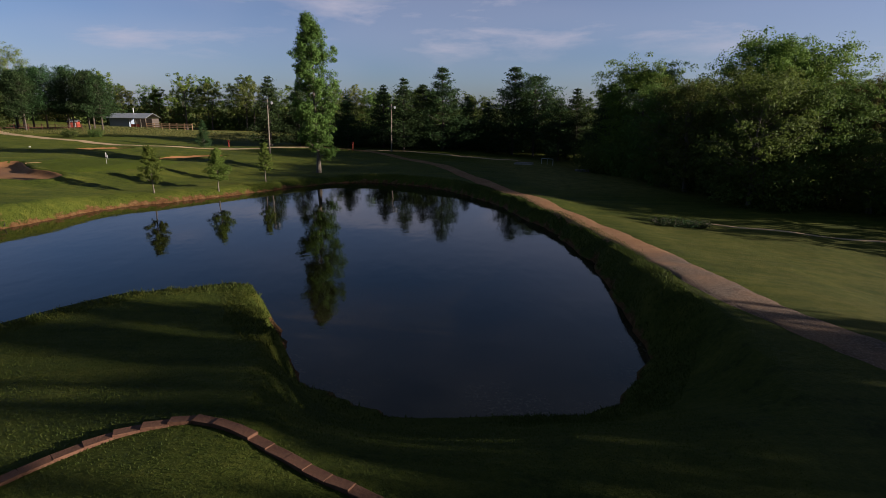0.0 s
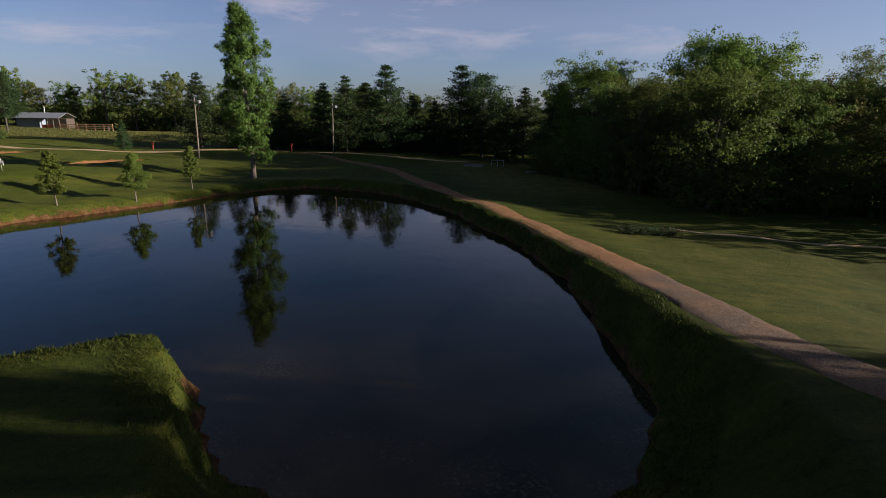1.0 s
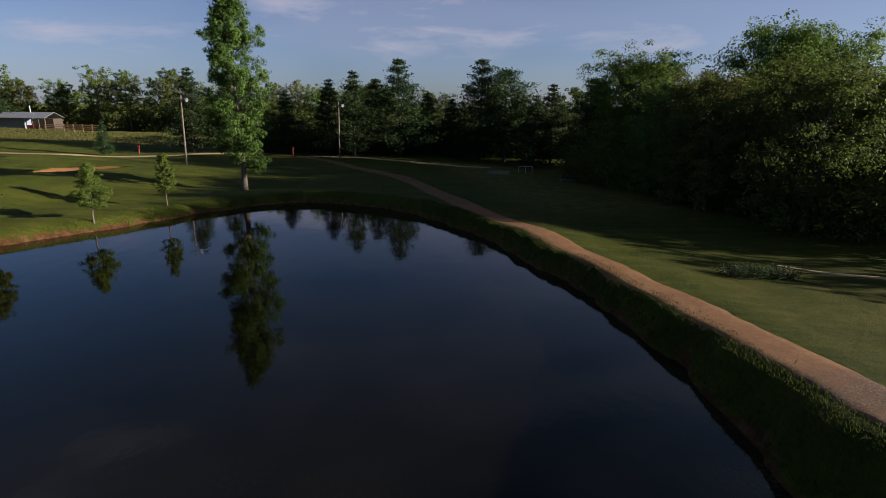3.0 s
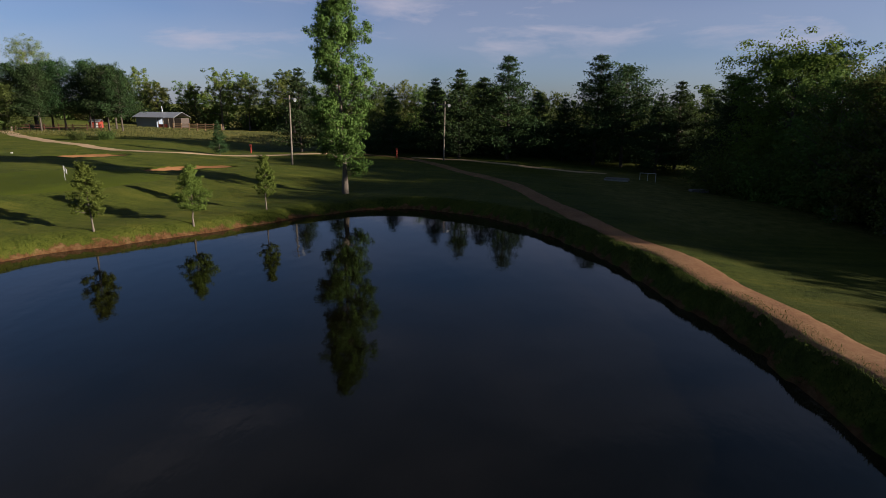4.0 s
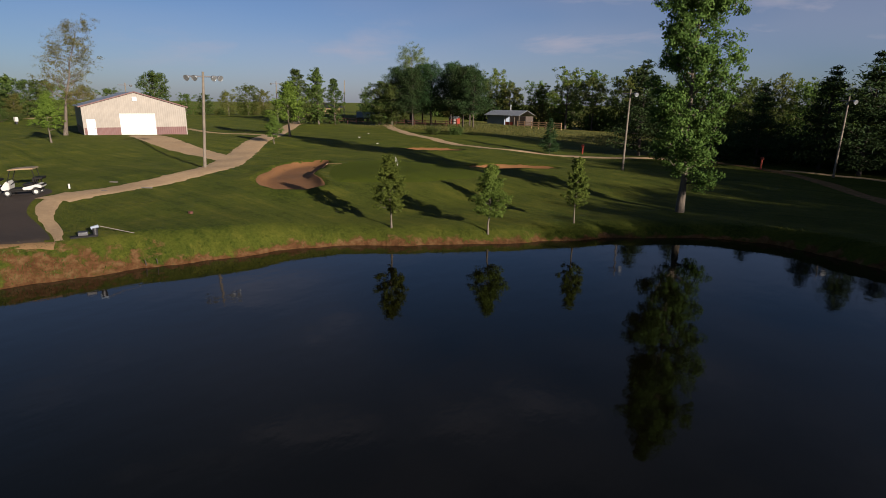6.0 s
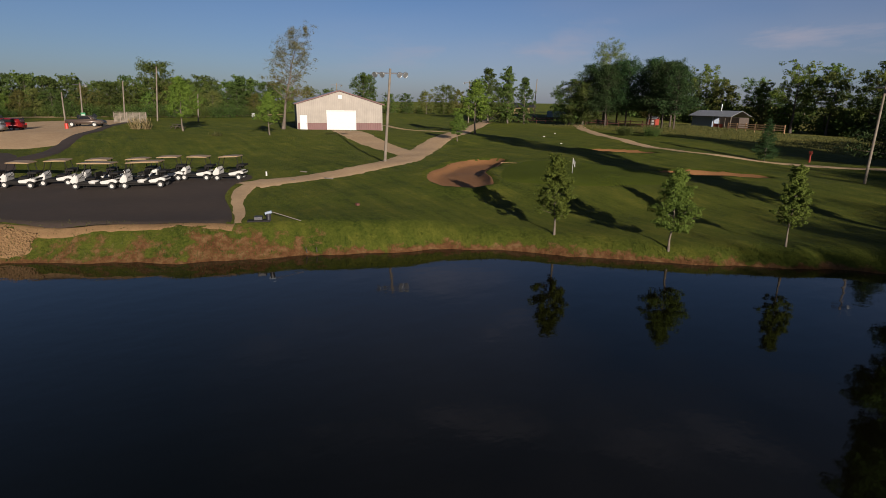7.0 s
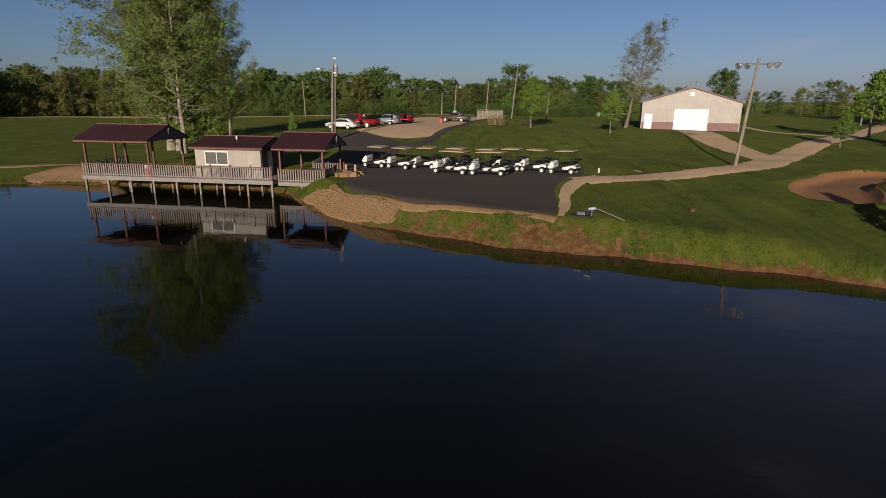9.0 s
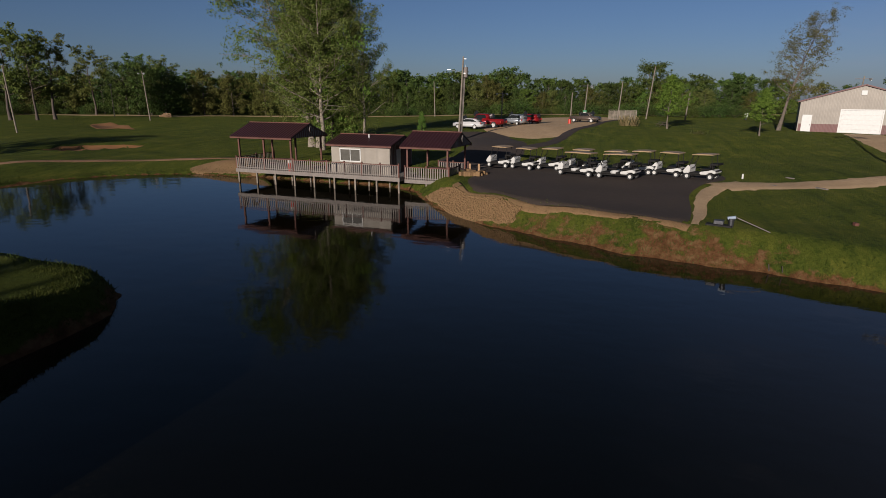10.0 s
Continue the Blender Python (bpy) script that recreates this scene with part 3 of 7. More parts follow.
def level(x, y):
    """Height of the ground, how bare it lies, and how rough or painted sunny."""
    x, y = np.asarray(x, dtype=float), np.asarray(y, dtype=float)
    h = plain_level(x, y)
    h = h + 0.10 * np.sin(x * 0.23 + 1.3) * np.sin(y * 0.19) + 0.05 * np.sin(x * 0.7 + y * 0.4) * np.sin(y * 0.6 - 0.3 * x)
    # a low heap of gravel beside the deck
    h = h + 0.55 * np.exp(-(((x + 55.6) / 2.0) ** 2 + ((y + 3.2) / 3.2) ** 2))
    # the tongue of land falls off to the west
    h = h - 0.35 * smooth01((-14.5 - x) / 5) * smooth01((x + 26) / 3) * smooth01((24 - y) / 3) * smooth01((y - 2) / 5)
    d = line_distance(SHORE, x, y)
    wet = inside(SHORE, x, y)
    run = np.where(x > 3, 1.7, np.where((x < -5) & (x > -26) & (y < 26), 0.75, 2.4 - 1.5 * smooth01((y - 42) / 6)))
    run = run + 4.6 * smooth01((20.5 - y) / 4) * smooth01((x + 5.2) / 2.5) * smooth01((11 - x) / 3)
    run = run + 2.2 * smooth01((2 - y) / 5) * smooth01((-26 - x) / 6)
    rise = 0.12 + (h - 0.12) * smooth01(d / run) ** 0.75
    # the lawn in the north-west runs out almost level to a low cut edge
    edge = 0.05 + 0.55 * smooth01(d / 0.5) + (h - 0.6) * smooth01(d / 1.8)
    north_west = smooth01((y - 40) / 5) * smooth01((-8 - x) / 6)
    run = np.where(north_west > 0, np.maximum(run, 3.2 * north_west), run)
    rise = rise + (edge - rise) * north_west
    # the dam's inner side: a low cut at the water, then an even grass slope
    dam_side = 0.06 + h * (0.84 * smooth01(d / 0.75) ** 0.85 + 0.16 * np.clip(d / 1.7, 0, 1))
    rise = np.where((x > 3) & (y > 19.5), rise + (np.minimum(dam_side, h) - rise) * smooth01((y - 19.5) / 3), rise)
    z = np.where(wet, -np.minimum(1.6, 0.05 + 0.34 * d), np.where(d < run, np.where(h > 0.12, np.minimum(rise, np.maximum(h, 0.12)), h), h))
    z = np.where(~wet & (d < 5) & (z < 0.12), np.maximum(z, 0.12 - 0.12 * np.maximum(d - 2, 0)), z)
    bare = np.where(wet, 1.0, smooth01(1 - d / np.where((x < -20) & (y > 42), 0.7, np.where((x < -20) & (y > 0), 0.65, 0.25))) * np.where(x > 2, 0.45, 0.6))
    # raw clay where the bank below the parking apron was cut
    cut = (np.abs(x + 36) < 5) & (y > 26) & (y < 42) & ~wet
    bare = np.where(cut, np.maximum(bare, (0.42 + 0.25 * np.exp(-((y - 36.5) / 3.2) ** 2)) * smooth01(1.15 - d / 3.2)), bare)
    for b in BUNKERS:
        inb, db = inside(b, x, y), line_distance(b, x, y)
        z = z + np.where(inb, -0.52 * smooth01(db / 0.8), 0.18 * smooth01(1 - db / 1.4))
    rough = smooth01((y - 112) / 10) * smooth01((-x - 12) / 20) * (1 - smooth01((-x - 96) / 10))
    rough = np.maximum(rough, 0.85 * smooth01((x - 7 + 0.1 * (y - 70)) / 6) * smooth01((y - 56) / 9) * smooth01((104 - y) / 6))
    # sunlight on the meadow east of the dam, painted in as a yellower tone
    rough = np.maximum(rough, 0.34 * smooth01((x - 12.8) / 2) * smooth01((48 - y) / 8) * smooth01((y - 8) / 8) * smooth01((60 - x) / 20))
    return z, bare, rough


def spread(lo, hi, fine, edge, growth):
    """Grid lines: fine between lo and hi, then wider and wider out to edge."""
    mid = list(np.arange(lo, hi + fine / 2, fine))
    out, step = [], fine
    p = hi
    while p < edge:
        step = min(step * growth, 220)
        p += step
        out.append(p)
    left, step, p = [], fine, lo
    while p > -edge:
        step = min(step * growth, 220)
        p -= step
        left.append(p)
    return np.array(left[::-1] + mid + out)


GX = spread(-58, 24, 0.55, 2600, 1.07)
GY = spread(-16, 92, 0.55, 2600, 1.07)
MX, MY = np.meshgrid(GX, GY)
GZ, BARE, ROUGH_AND_SUNNY = level(MX, MY)


def gz(x, y):
    """Height of the ground sheet itself at a place."""
    i = int(np.clip(np.searchsorted(GX, x) - 1, 0, len(GX) - 2))
    j = int(np.clip(np.searchsorted(GY, y) - 1, 0, len(GY) - 2))
    u, v = (x - GX[i]) / (GX[i + 1] - GX[i]), (y - GY[j]) / (GY[j + 1] - GY[j])
    return float((GZ[j, i] * (1 - u) + GZ[j, i + 1] * u) * (1 - v) + (GZ[j + 1, i] * (1 - u) + GZ[j + 1, i + 1] * u) * v)


nx, ny = len(GX), len(GY)
idx = np.arange(nx * ny).reshape(ny, nx)
quads = np.stack([idx[:-1, :-1].ravel(), idx[:-1, 1:].ravel(), idx[1:, 1:].ravel(), idx[1:, :-1].ravel()], axis=1)
gm = raw_mesh("ground", np.stack([MX.ravel(), MY.ravel(), GZ.ravel()], axis=1), quads, LAWN)
for key, data in (("bare", BARE), ("rough", ROUGH_AND_SUNNY)):
    gm.attributes.new(key, "FLOAT", "POINT").data.foreach_set("value", data.ravel().astype(np.float32))
ground = part_of("ground", gm, LAWN, smooth=True)
tagged(ground, "mown golf course lawn sloping down to the pond with clay banks", "ground", kind="structure")

# the pond
wx, wy = np.meshgrid(np.arange(-56, 13, 1.0), np.arange(-16, 72, 1.0))
keep = inside(SHORE, wx, wy) | (line_distance(SHORE, wx, wy) < 1.8)
wid = np.arange(wx.size).reshape(wx.shape)
full = keep[:-1, :-1] & keep[:-1, 1:] & keep[1:, 1:] & keep[1:, :-1]
wq = np.stack([wid[:-1, :-1][full], wid[:-1, 1:][full], wid[1:, 1:][full], wid[1:, :-1][full]], axis=1)
wm = raw_mesh("pond", np.stack([wx.ravel(), wy.ravel(), 0 * wx.ravel()], axis=1), wq, WATER)
wd = line_distance(SHORE, wx, wy)
near_side = smooth01((34 - wy) / 18) * smooth01((wx + 10) / 6)
shallow = np.clip(np.exp(-wd / 1.1) + near_side * 0.95 * np.exp(-wd / 3.4), 0, 1)
wm.attributes.new("shallow", "FLOAT", "POINT").data.foreach_set("value", shallow.ravel().astype(np.float32))
bmw = bmesh.new()
bmw.from_mesh(wm)
bmesh.ops.delete(bmw, geom=[v for v in bmw.verts if not v.link_faces], context="VERTS")
bmw.to_mesh(wm)
bmw.free()
pond = part_of("pond_water", wm, WATER, smooth=True)
tagged(pond, "dark still pond water mirroring sky and trees", "water", kind="structure")


def ribbon(name, line, width, mat, label, category, lift=0.05, across=5, ragged=0.15, step=0.8, flat=False):
    """A track laid over the ground along a line, with worn uneven edges. width may be a pair, from start to end."""
    c = open_curve(line, step)
    d = np.gradient(c, axis=0)
    nrm = np.stack([-d[:, 1], d[:, 0]], axis=1) / (np.hypot(d[:, 0], d[:, 1])[:, None] + 1e-9)
    w = np.linspace(width[0], width[1], len(c)) if isinstance(width, tuple) else np.full(len(c), width)
    rng = np.random.default_rng(len(c) + int(abs(c[0, 0]) * 7))
    verts, rows = [], across + 2
    for i in range(len(c)):
        e0, e1 = (rng.uniform(-ragged, ragged) for _ in range(2))
        for k in range(rows):
            s = -0.5 + k / (rows - 1)
            o = s * w[i] + (e0 if k == 0 else e1 if k == rows - 1 else 0)
            x, y = c[i] + nrm[i] * o
            low = lift if 0 < k < rows - 1 else -0.03
            z = gz(x, y)
            if flat and 0 < k < rows - 1:
                z = max(z, gz(*c[i]) - 0.06)
            verts.append((x, y, z + low))
    f = [(i * rows + k, (i + 1) * rows + k, (i + 1) * rows + k + 1, i * rows + k + 1) for i in range(len(c) - 1) for k in range(rows - 1)]
    return tagged(part_of(name, raw_mesh(name, verts, [q[::-1] for q in f], mat), mat, smooth=True), label, category, kind="structure")


def patch(name, outline, mat, label, category, lift=0.05, rings=9, ragged=0.0, seed=1):
    """A sheet laid over the ground inside an outline."""
    o = np.array(outline, dtype=float)
    rng = np.random.default_rng(seed)
    cen = o.mean(axis=0)
    o = o + rng.uniform(-ragged, ragged, o.shape)
    verts, n = [], len(o)
    for r in range(rings):
        s = 1 - r / rings
        for p in o:
            x, y = cen + (p - cen) * s
            verts.append((x, y, gz(x, y) + (lift if r else -0.02)))
    verts.append((*cen, gz(*cen) + lift))
    f = [(r * n + i, r * n + (i + 1) % n, (r + 1) * n + (i + 1) % n, (r + 1) * n + i) for r in range(rings - 1) for i in range(n)]
    bm = bmesh.new()
    vs = [bm.verts.new(v) for v in verts]
    for q in f:
        bm.faces.new([vs[i] for i in q])
    for i in range(n):
        bm.faces.new((vs[(rings - 1) * n + i], vs[(rings - 1) * n + (i + 1) % n], vs[-1]))
    bmesh.ops.recalc_face_normals(bm, faces=bm.faces[:])
    if sum(fc.normal.z for fc in bm.faces) < 0:
        bmesh.ops.reverse_faces(bm, faces=bm.faces[:])
    return tagged(part(name, bm, mat, smooth=True), label, category, kind="structure")


ribbon("dam_road", [(22, 3), (16.5, 9.5), (13.7, 14.5), (12.4, 18), (11.75, 21.5), (11.65, 25), (11.8, 29), (11.65, 33.5), (10.75, 40.5), (9.7, 46.8), (8.25, 53), (5.75, 60.5), (3.6, 68), (0.4, 78.5), (-4.5, 88), (-9.5, 96), (-15.5, 104), (-22, 107)],
       (2.5, 1.8), DAM_ROAD, "reddish dirt road along the pond dam, gravelled at its near end", "road", lift=0.05, across=7, ragged=0.12, step=0.5, flat=True)
ribbon("far_cart_path", [(-22, 107), (-30, 102), (-40, 96), (-51, 94), (-74, 106), (-100, 126), (-140, 158)], (2.2, 2.4), PALE_GRAVEL, "pale gravel cart path across the slope", "path", step=1.5)
ribbon("east_cart_path", [(-13, 104), (-4, 101), (6, 98.5), (14, 95)], (1.8, 1.4), PALE_GRAVEL, "narrow pale path below the pines", "path")
ribbon("wood_edge_path", [(22.5, 45.2), (25, 42.8), (29.4, 41.2), (34, 40), (44, 38)], 0.4, PALE_GRAVEL, "thin worn path along the wood edge", "path")
ribbon("cart_path", [(-47.2, 41.2), (-48.3, 43.4), (-49.0, 46.4), (-49.6, 50.5), (-52.0, 55.4), (-58.5, 61.5), (-70, 71), (-84, 84), (-108, 105), (-140, 135), (-180, 172)], (3.4, 3.8), PALE_GRAVEL,
       "pale gravel cart path climbing from the parking apron", "path", ragged=0.22, step=0.5)
ribbon("cart_path_end", [(-35.7, 38.0), (-38.8, 38.75), (-42.5, 39.45), (-46.5, 40.9), (-49.4, 43.3)], (0.5, 1.7), PALE_GRAVEL, "gravel verge beside the asphalt apron", "path", lift=0.045)
ribbon("shed_drive", [(-58, 61.5), (-66, 62.3), (-76, 63.5), (-90.0, 66.2)], (3.6, 5.2), PALE_GRAVEL, "gravel drive up to the metal shed", "path", lift=0.06)
ribbon("hill_path", [(-85, 84), (-96, 80), (-112, 84)], 1.6, PALE_GRAVEL, "pale footpath behind the shed", "path", lift=0.04)
ribbon("south_path", [(-10, -36), (-30, -30), (-42, -26.4), (-50, -22.0), (-55.5, -15.5), (-58.2, -9.2), (-59.5, -3.5)], 1.3, DIRT, "worn dirt path along the south bank", "path")
ribbon("county_road", [(-150, -260), (-146, -120), (-158, -58), (-166, -30), (-170, 20), (-176, 80)], 8.0, PALE_GRAVEL, "pale road in front of the far woods", "road", step=4)

for b in BUNKERS:
    patch("sand_bunker", b, SAND, "sunken bunker of reddish raked sand", "bunker", 0.08, 14)
patch("putting_green", GREEN_LINE, GREEN, "closely mown pale putting green", "green", 0.04, 14)
APRON = [(-35.5, 37.6), (-39.5, 38.5), (-44.4, 39.1), (-48.2, 40.6), (-50.6, 42.4), (-53.5, 42.2), (-55, 37), (-56.5, 32), (-58, 27.5), (-60.5, 24.5), (-59, 18.6), (-54.5, 19.4), (-51.5, 23.0),
         (-47.4, 23.4), (-43.0, 24.8), (-41.2, 26.8), (-38.9, 29.9), (-37.6, 33.0), (-36.4, 35.8)]
patch("asphalt_apron", closed_curve(APRON, 0.8), ASPHALT, "dark asphalt parking apron above the bank", "pavement", 0.06, 22)
ribbon("apron_verge", [(-46.0, 22.9), (-43, 24.4), (-41.2, 26.4), (-39.0, 29.6), (-37.7, 32.9), (-36.5, 35.7), (-35.4, 37.7)], 0.8, STONE, "pale gravel verge along the asphalt edge", "path", lift=0.03, ragged=0.28)
ribbon("asphalt_drive", [(-55, 24.0), (-54.1, 23.3), (-60.7, 22.7), (-67.5, 22.6), (-73.5, 20.5), (-80.0, 17.5)], (7.0, 6.5), ASPHALT, "dark asphalt drive leaving the apron", "road", lift=0.08)
ribbon("asphalt_lane", [(-64.8, 25), (-69.8, 27.3), (-77.3, 28.6), (-87.3, 30), (-104.7, 33.6), (-125.4, 37.8)], (1.8, 1.0), ASPHALT, "narrow asphalt lane beside the gravel lot", "road", lift=0.07)
patch("gravel_lot", closed_curve([(-84.5, 17.2), (-78.5, 20.0), (-76.0, 25.6), (-78.6, 28.1), (-85.6, 29.4), (-104.7, 33.0), (-125.4, 36.8), (-138.7, 32.9), (-127.1, 23.8), (-113, 18.5), (-100, 16.4), (-91, 15.4)], 2.0),
      PALE_GRAVEL, "pale gravel parking lot", "pavement", 0.10, 14)


# ---------------------------------------------------------------- trees
def frames_for(d):
    """Two directions square to each of the directions d."""
    ref = np.where(np.abs(d[:, 2:3]) > 0.9, np.array([[1.0, 0, 0]]), np.array([[0, 0, 1.0]]))
    u = np.cross(d, ref)
    u /= np.linalg.norm(u, axis=1)[:, None] + 1e-9
    return u, np.cross(d, u)


def leaves(rng, centres, length, width, up=0.3, outward=None):
    """Small four-cornered leaves or sprays round the centres, one island each; returns verts and faces."""
    n = len(centres)
    d = rng.normal(size=(n, 3))
    d[:, 2] += up
    if outward is not None:
        d += outward
    d /= np.linalg.norm(d, axis=1)[:, None] + 1e-9
    u, v = frames_for(d)
    a = rng.uniform(0, 2 * math.pi, n)[:, None]
    p = u * np.cos(a) + v * np.sin(a)
    q = np.cross(d, p)
    ln = (length * rng.uniform(0.6, 1.3, n))[:, None]
    wd = (width * rng.uniform(0.6, 1.3, n))[:, None]
    bend = d * ln * 0.12
    verts = np.stack([centres - p * ln / 2, centres + q * wd / 2 + bend + p * ln * 0.08, centres + p * ln / 2, centres - q * wd / 2 + bend - p * ln * 0.05], axis=1)
    return verts.reshape(-1, 3), np.arange(4 * n).reshape(n, 4)


class Limbs:
    """Tapered wood, gathered piece by piece."""
    def __init__(self):
        self.verts, self.faces, self.count = [], [], 0

    def add(self, path, radii, seg=6):
        path = np.asarray(path, dtype=float)
        d = np.gradient(path, axis=0)
        d /= np.linalg.norm(d, axis=1)[:, None] + 1e-9
        u, v = frames_for(d)
        a = np.arange(seg) * 2 * math.pi / seg
        ring = path[:, None, :] + np.asarray(radii)[:, None, None] * (u[:, None, :] * np.cos(a)[None, :, None] + v[:, None, :] * np.sin(a)[None, :, None])
        base = self.count
        self.verts.append(ring.reshape(-1, 3))
        for i in range(len(path) - 1):
            for k in range(seg):
                j = (k + 1) % seg
                self.faces.append((base + i * seg + k, base + i * seg + j, base + (i + 1) * seg + j, base + (i + 1) * seg + k))
        self.count += len(path) * seg

    def mesh(self, name, mat):
        return raw_mesh(name, np.vstack(self.verts), self.faces, mat)


def limb_path(rng, start, direction, length, rise, wob, n=5):
    p, d = np.array(start, dtype=float), np.array(direction, dtype=float)
    out = [p.copy()]
    for _ in range(n):
        d = d + np.array([0, 0, rise / n]) + rng.normal(0, wob, 3)
        d /= np.linalg.norm(d)
        p = p + d * length / n
        out.append(p.copy())
    return np.array(out)


def broadleaf(seed, H, R, clear, shape, limbs, sprays, per, size, bark_mat, leaf_mat, trunk_r=None, lean=(0, 0), twig=2, stems=1, tight=1.0, lowskirt=0.0):
    """Meshes of a broad-leaved tree: trunk with limbs, and crown. clear: height of bare trunk. shape gives the crown's half-width from 0 at its foot to 1 at its top."""
    rng = np.random.default_rng(seed)
    wood = Limbs()
    trunk_r = trunk_r or H * 0.018
    tips = []
    for s in range(stems):
        off = np.zeros(2) if stems == 1 else rng.uniform(-1, 1, 2) * R * 0.25
        n = 8
        zs = np.linspace(0, H * 0.93, n)
        wob = np.cumsum(rng.normal(0, H * 0.006, (n, 2)), axis=0)
        path = np.stack([off[0] * (0.25 + zs / H) + wob[:, 0] + lean[0] * (zs / H) ** 1.2, off[1] * (0.25 + zs / H) + wob[:, 1] + lean[1] * (zs / H) ** 1.2, zs], axis=1)
        path[0, 2] = -0.3
        rad = trunk_r * (1 - 0.9 * (zs / zs[-1]) ** 0.9) * (1 + 0.5 * np.exp(-zs / (H * 0.03)))
        wood.add(path, rad, 8)
        for i in range(limbs):
            t = (i + rng.uniform(0, 1)) / limbs
            h = clear + (H * 0.95 - clear) * t
            base = np.array([np.interp(h, zs, path[:, k]) for k in range(3)])
            w = R * shape(t)
            az = i * 2.399 + rng.uniform(-0.5, 0.5)
            slope = 0.25 + 0.5 * t
            d = np.array([math.cos(az), math.sin(az), slope])
            lp = limb_path(rng, base, d / np.linalg.norm(d), max(0.3, w * rng.uniform(0.75, 1.1)), 0.35, 0.10)
            r0 = np.interp(h, zs, rad) * 0.5
            wood.add(lp, np.linspace(r0, r0 * 0.15, len(lp)), 5)
            for k in range(2, len(lp)):
                tips.append((lp[k], w))
            for _ in range(twig):
                k = rng.integers(1, len(lp) - 1)
                az2 = az + rng.uniform(-1.3, 1.3)
                d2 = np.array([math.cos(az2), math.sin(az2), rng.uniform(0.0, 0.9)])
                tp = limb_path(rng, lp[k], d2 / np.linalg.norm(d2), w * rng.uniform(0.3, 0.6), 0.3, 0.15, 4)
                wood.add(tp, np.linspace(r0 * 0.4, r0 * 0.08, len(tp)), 4)
                tips.extend([(tp[-1], w), (tp[-2], w), (tp[2], w)])
    at = np.array([p for p, _ in tips])
    pick = rng.integers(0, len(at), sprays)
    mid = at[pick] + rng.normal(0, 1, (sprays, 3)) * (R * 0.10 * tight)
    if lowskirt:
        mid[:, 2] = np.where(rng.uniform(0, 1, sprays) < lowskirt, mid[:, 2] * rng.uniform(0.1, 0.7, sprays), mid[:, 2])
    # each spray is a ragged ball of leaves
    rad = R * rng.uniform(0.08, 0.20, sprays) * tight
    way = rng.normal(0, 1, (sprays * per, 3))
    way /= np.linalg.norm(way, axis=1)[:, None]
    pos = np.repeat(mid, per, axis=0) + way * (np.repeat(rad, per) * rng.uniform(0.25, 1, sprays * per) ** 0.5)[:, None] * np.array([1, 1, 0.75])
    axis = np.array([lean[0], lean[1]])
    fat = R / np.percentile(np.hypot(*(pos[:, :2] - axis * np.clip(pos[:, 2:3] / H, 0, 1.2)).T), 97)
    tall = H / np.percentile(pos[:, 2], 99.8)
    for a in [pos] + wood.verts:
        a *= np.array([fat, fat, tall])
    pos[:, 2] = np.maximum(pos[:, 2], 0.12)
    # leaves face out of their spray and out of the crown, so that the crown shows lit and shaded clumps
    out = np.stack([pos[:, 0] - lean[0] * pos[:, 2] / H, pos[:, 1] - lean[1] * pos[:, 2] / H, pos[:, 2] - 0.5 * (clear + H)], axis=1) / R
    v, f = leaves(rng, pos, size, size * 0.62, 0.3, way * 1.6 + out * 0.9)
    return wood.mesh("trunk", bark_mat), raw_mesh("crown", v, f, leaf_mat)


def pine(seed, H, R, clear, whorls, size, per=26, full=0.75, bark_mat=None, leaf_mat=None, droop=-0.05):
    """A pine: a straight stem with tiers of level limbs and brushes of needles."""
    rng = np.random.default_rng(seed)
    wood = Limbs()
    zs = np.linspace(0, H, 9)
    path = np.stack([np.cumsum(rng.normal(0, H * 0.003, 9)), np.cumsum(rng.normal(0, H * 0.003, 9)), zs], axis=1)
    path[0, 2] = -0.3
    wood.add(path, H * 0.016 * (1 - 0.93 * zs / H), 8)
    pos, out = [], []
    for i in range(whorls):
        t = (i + rng.uniform(0, 0.7)) / whorls
        h = clear + (H - clear) * t
        w = R * (1 - t) ** full * rng.uniform(0.75, 1.1) * min(1, 0.55 + t * 3) + 0.25
        for k in range(5):
            az = k * 2 * math.pi / 5 + i * 1.1 + rng.uniform(-0.4, 0.4)
            wl = w * rng.uniform(0.6, 1.15)
            d = np.array([math.cos(az), math.sin(az), droop + 0.75 * t])
            base = np.array([np.interp(h, zs, path[:, 0]), np.interp(h, zs, path[:, 1]), h])
            lp = limb_path(rng, base, d / np.linalg.norm(d), wl, 0.3, 0.06, 4)
            wood.add(lp, np.linspace(0.05 * (1 - t) + 0.02, 0.01, len(lp)), 4)
            n = max(8, int(per * wl / R))
            s = rng.uniform(0.25, 1.05, n) ** 0.7
            p = np.stack([np.interp(s, np.linspace(0, 1, len(lp)), lp[:, a]) for a in range(3)], axis=1)
            spread_ = wl * 0.11 + 0.16
            pos.append(p + rng.normal(0, 1, (n, 3)) * np.array([spread_, spread_, spread_ * 0.45]))
            out.append(np.repeat((lp[-1] - lp[0])[None] / wl, n, axis=0))
    pos, out = np.vstack(pos), np.vstack(out)
    v, f = leaves(rng, pos, size, size * 0.3, 0.9, None)
    return wood.mesh("trunk", bark_mat), raw_mesh("crown", v, f, leaf_mat)


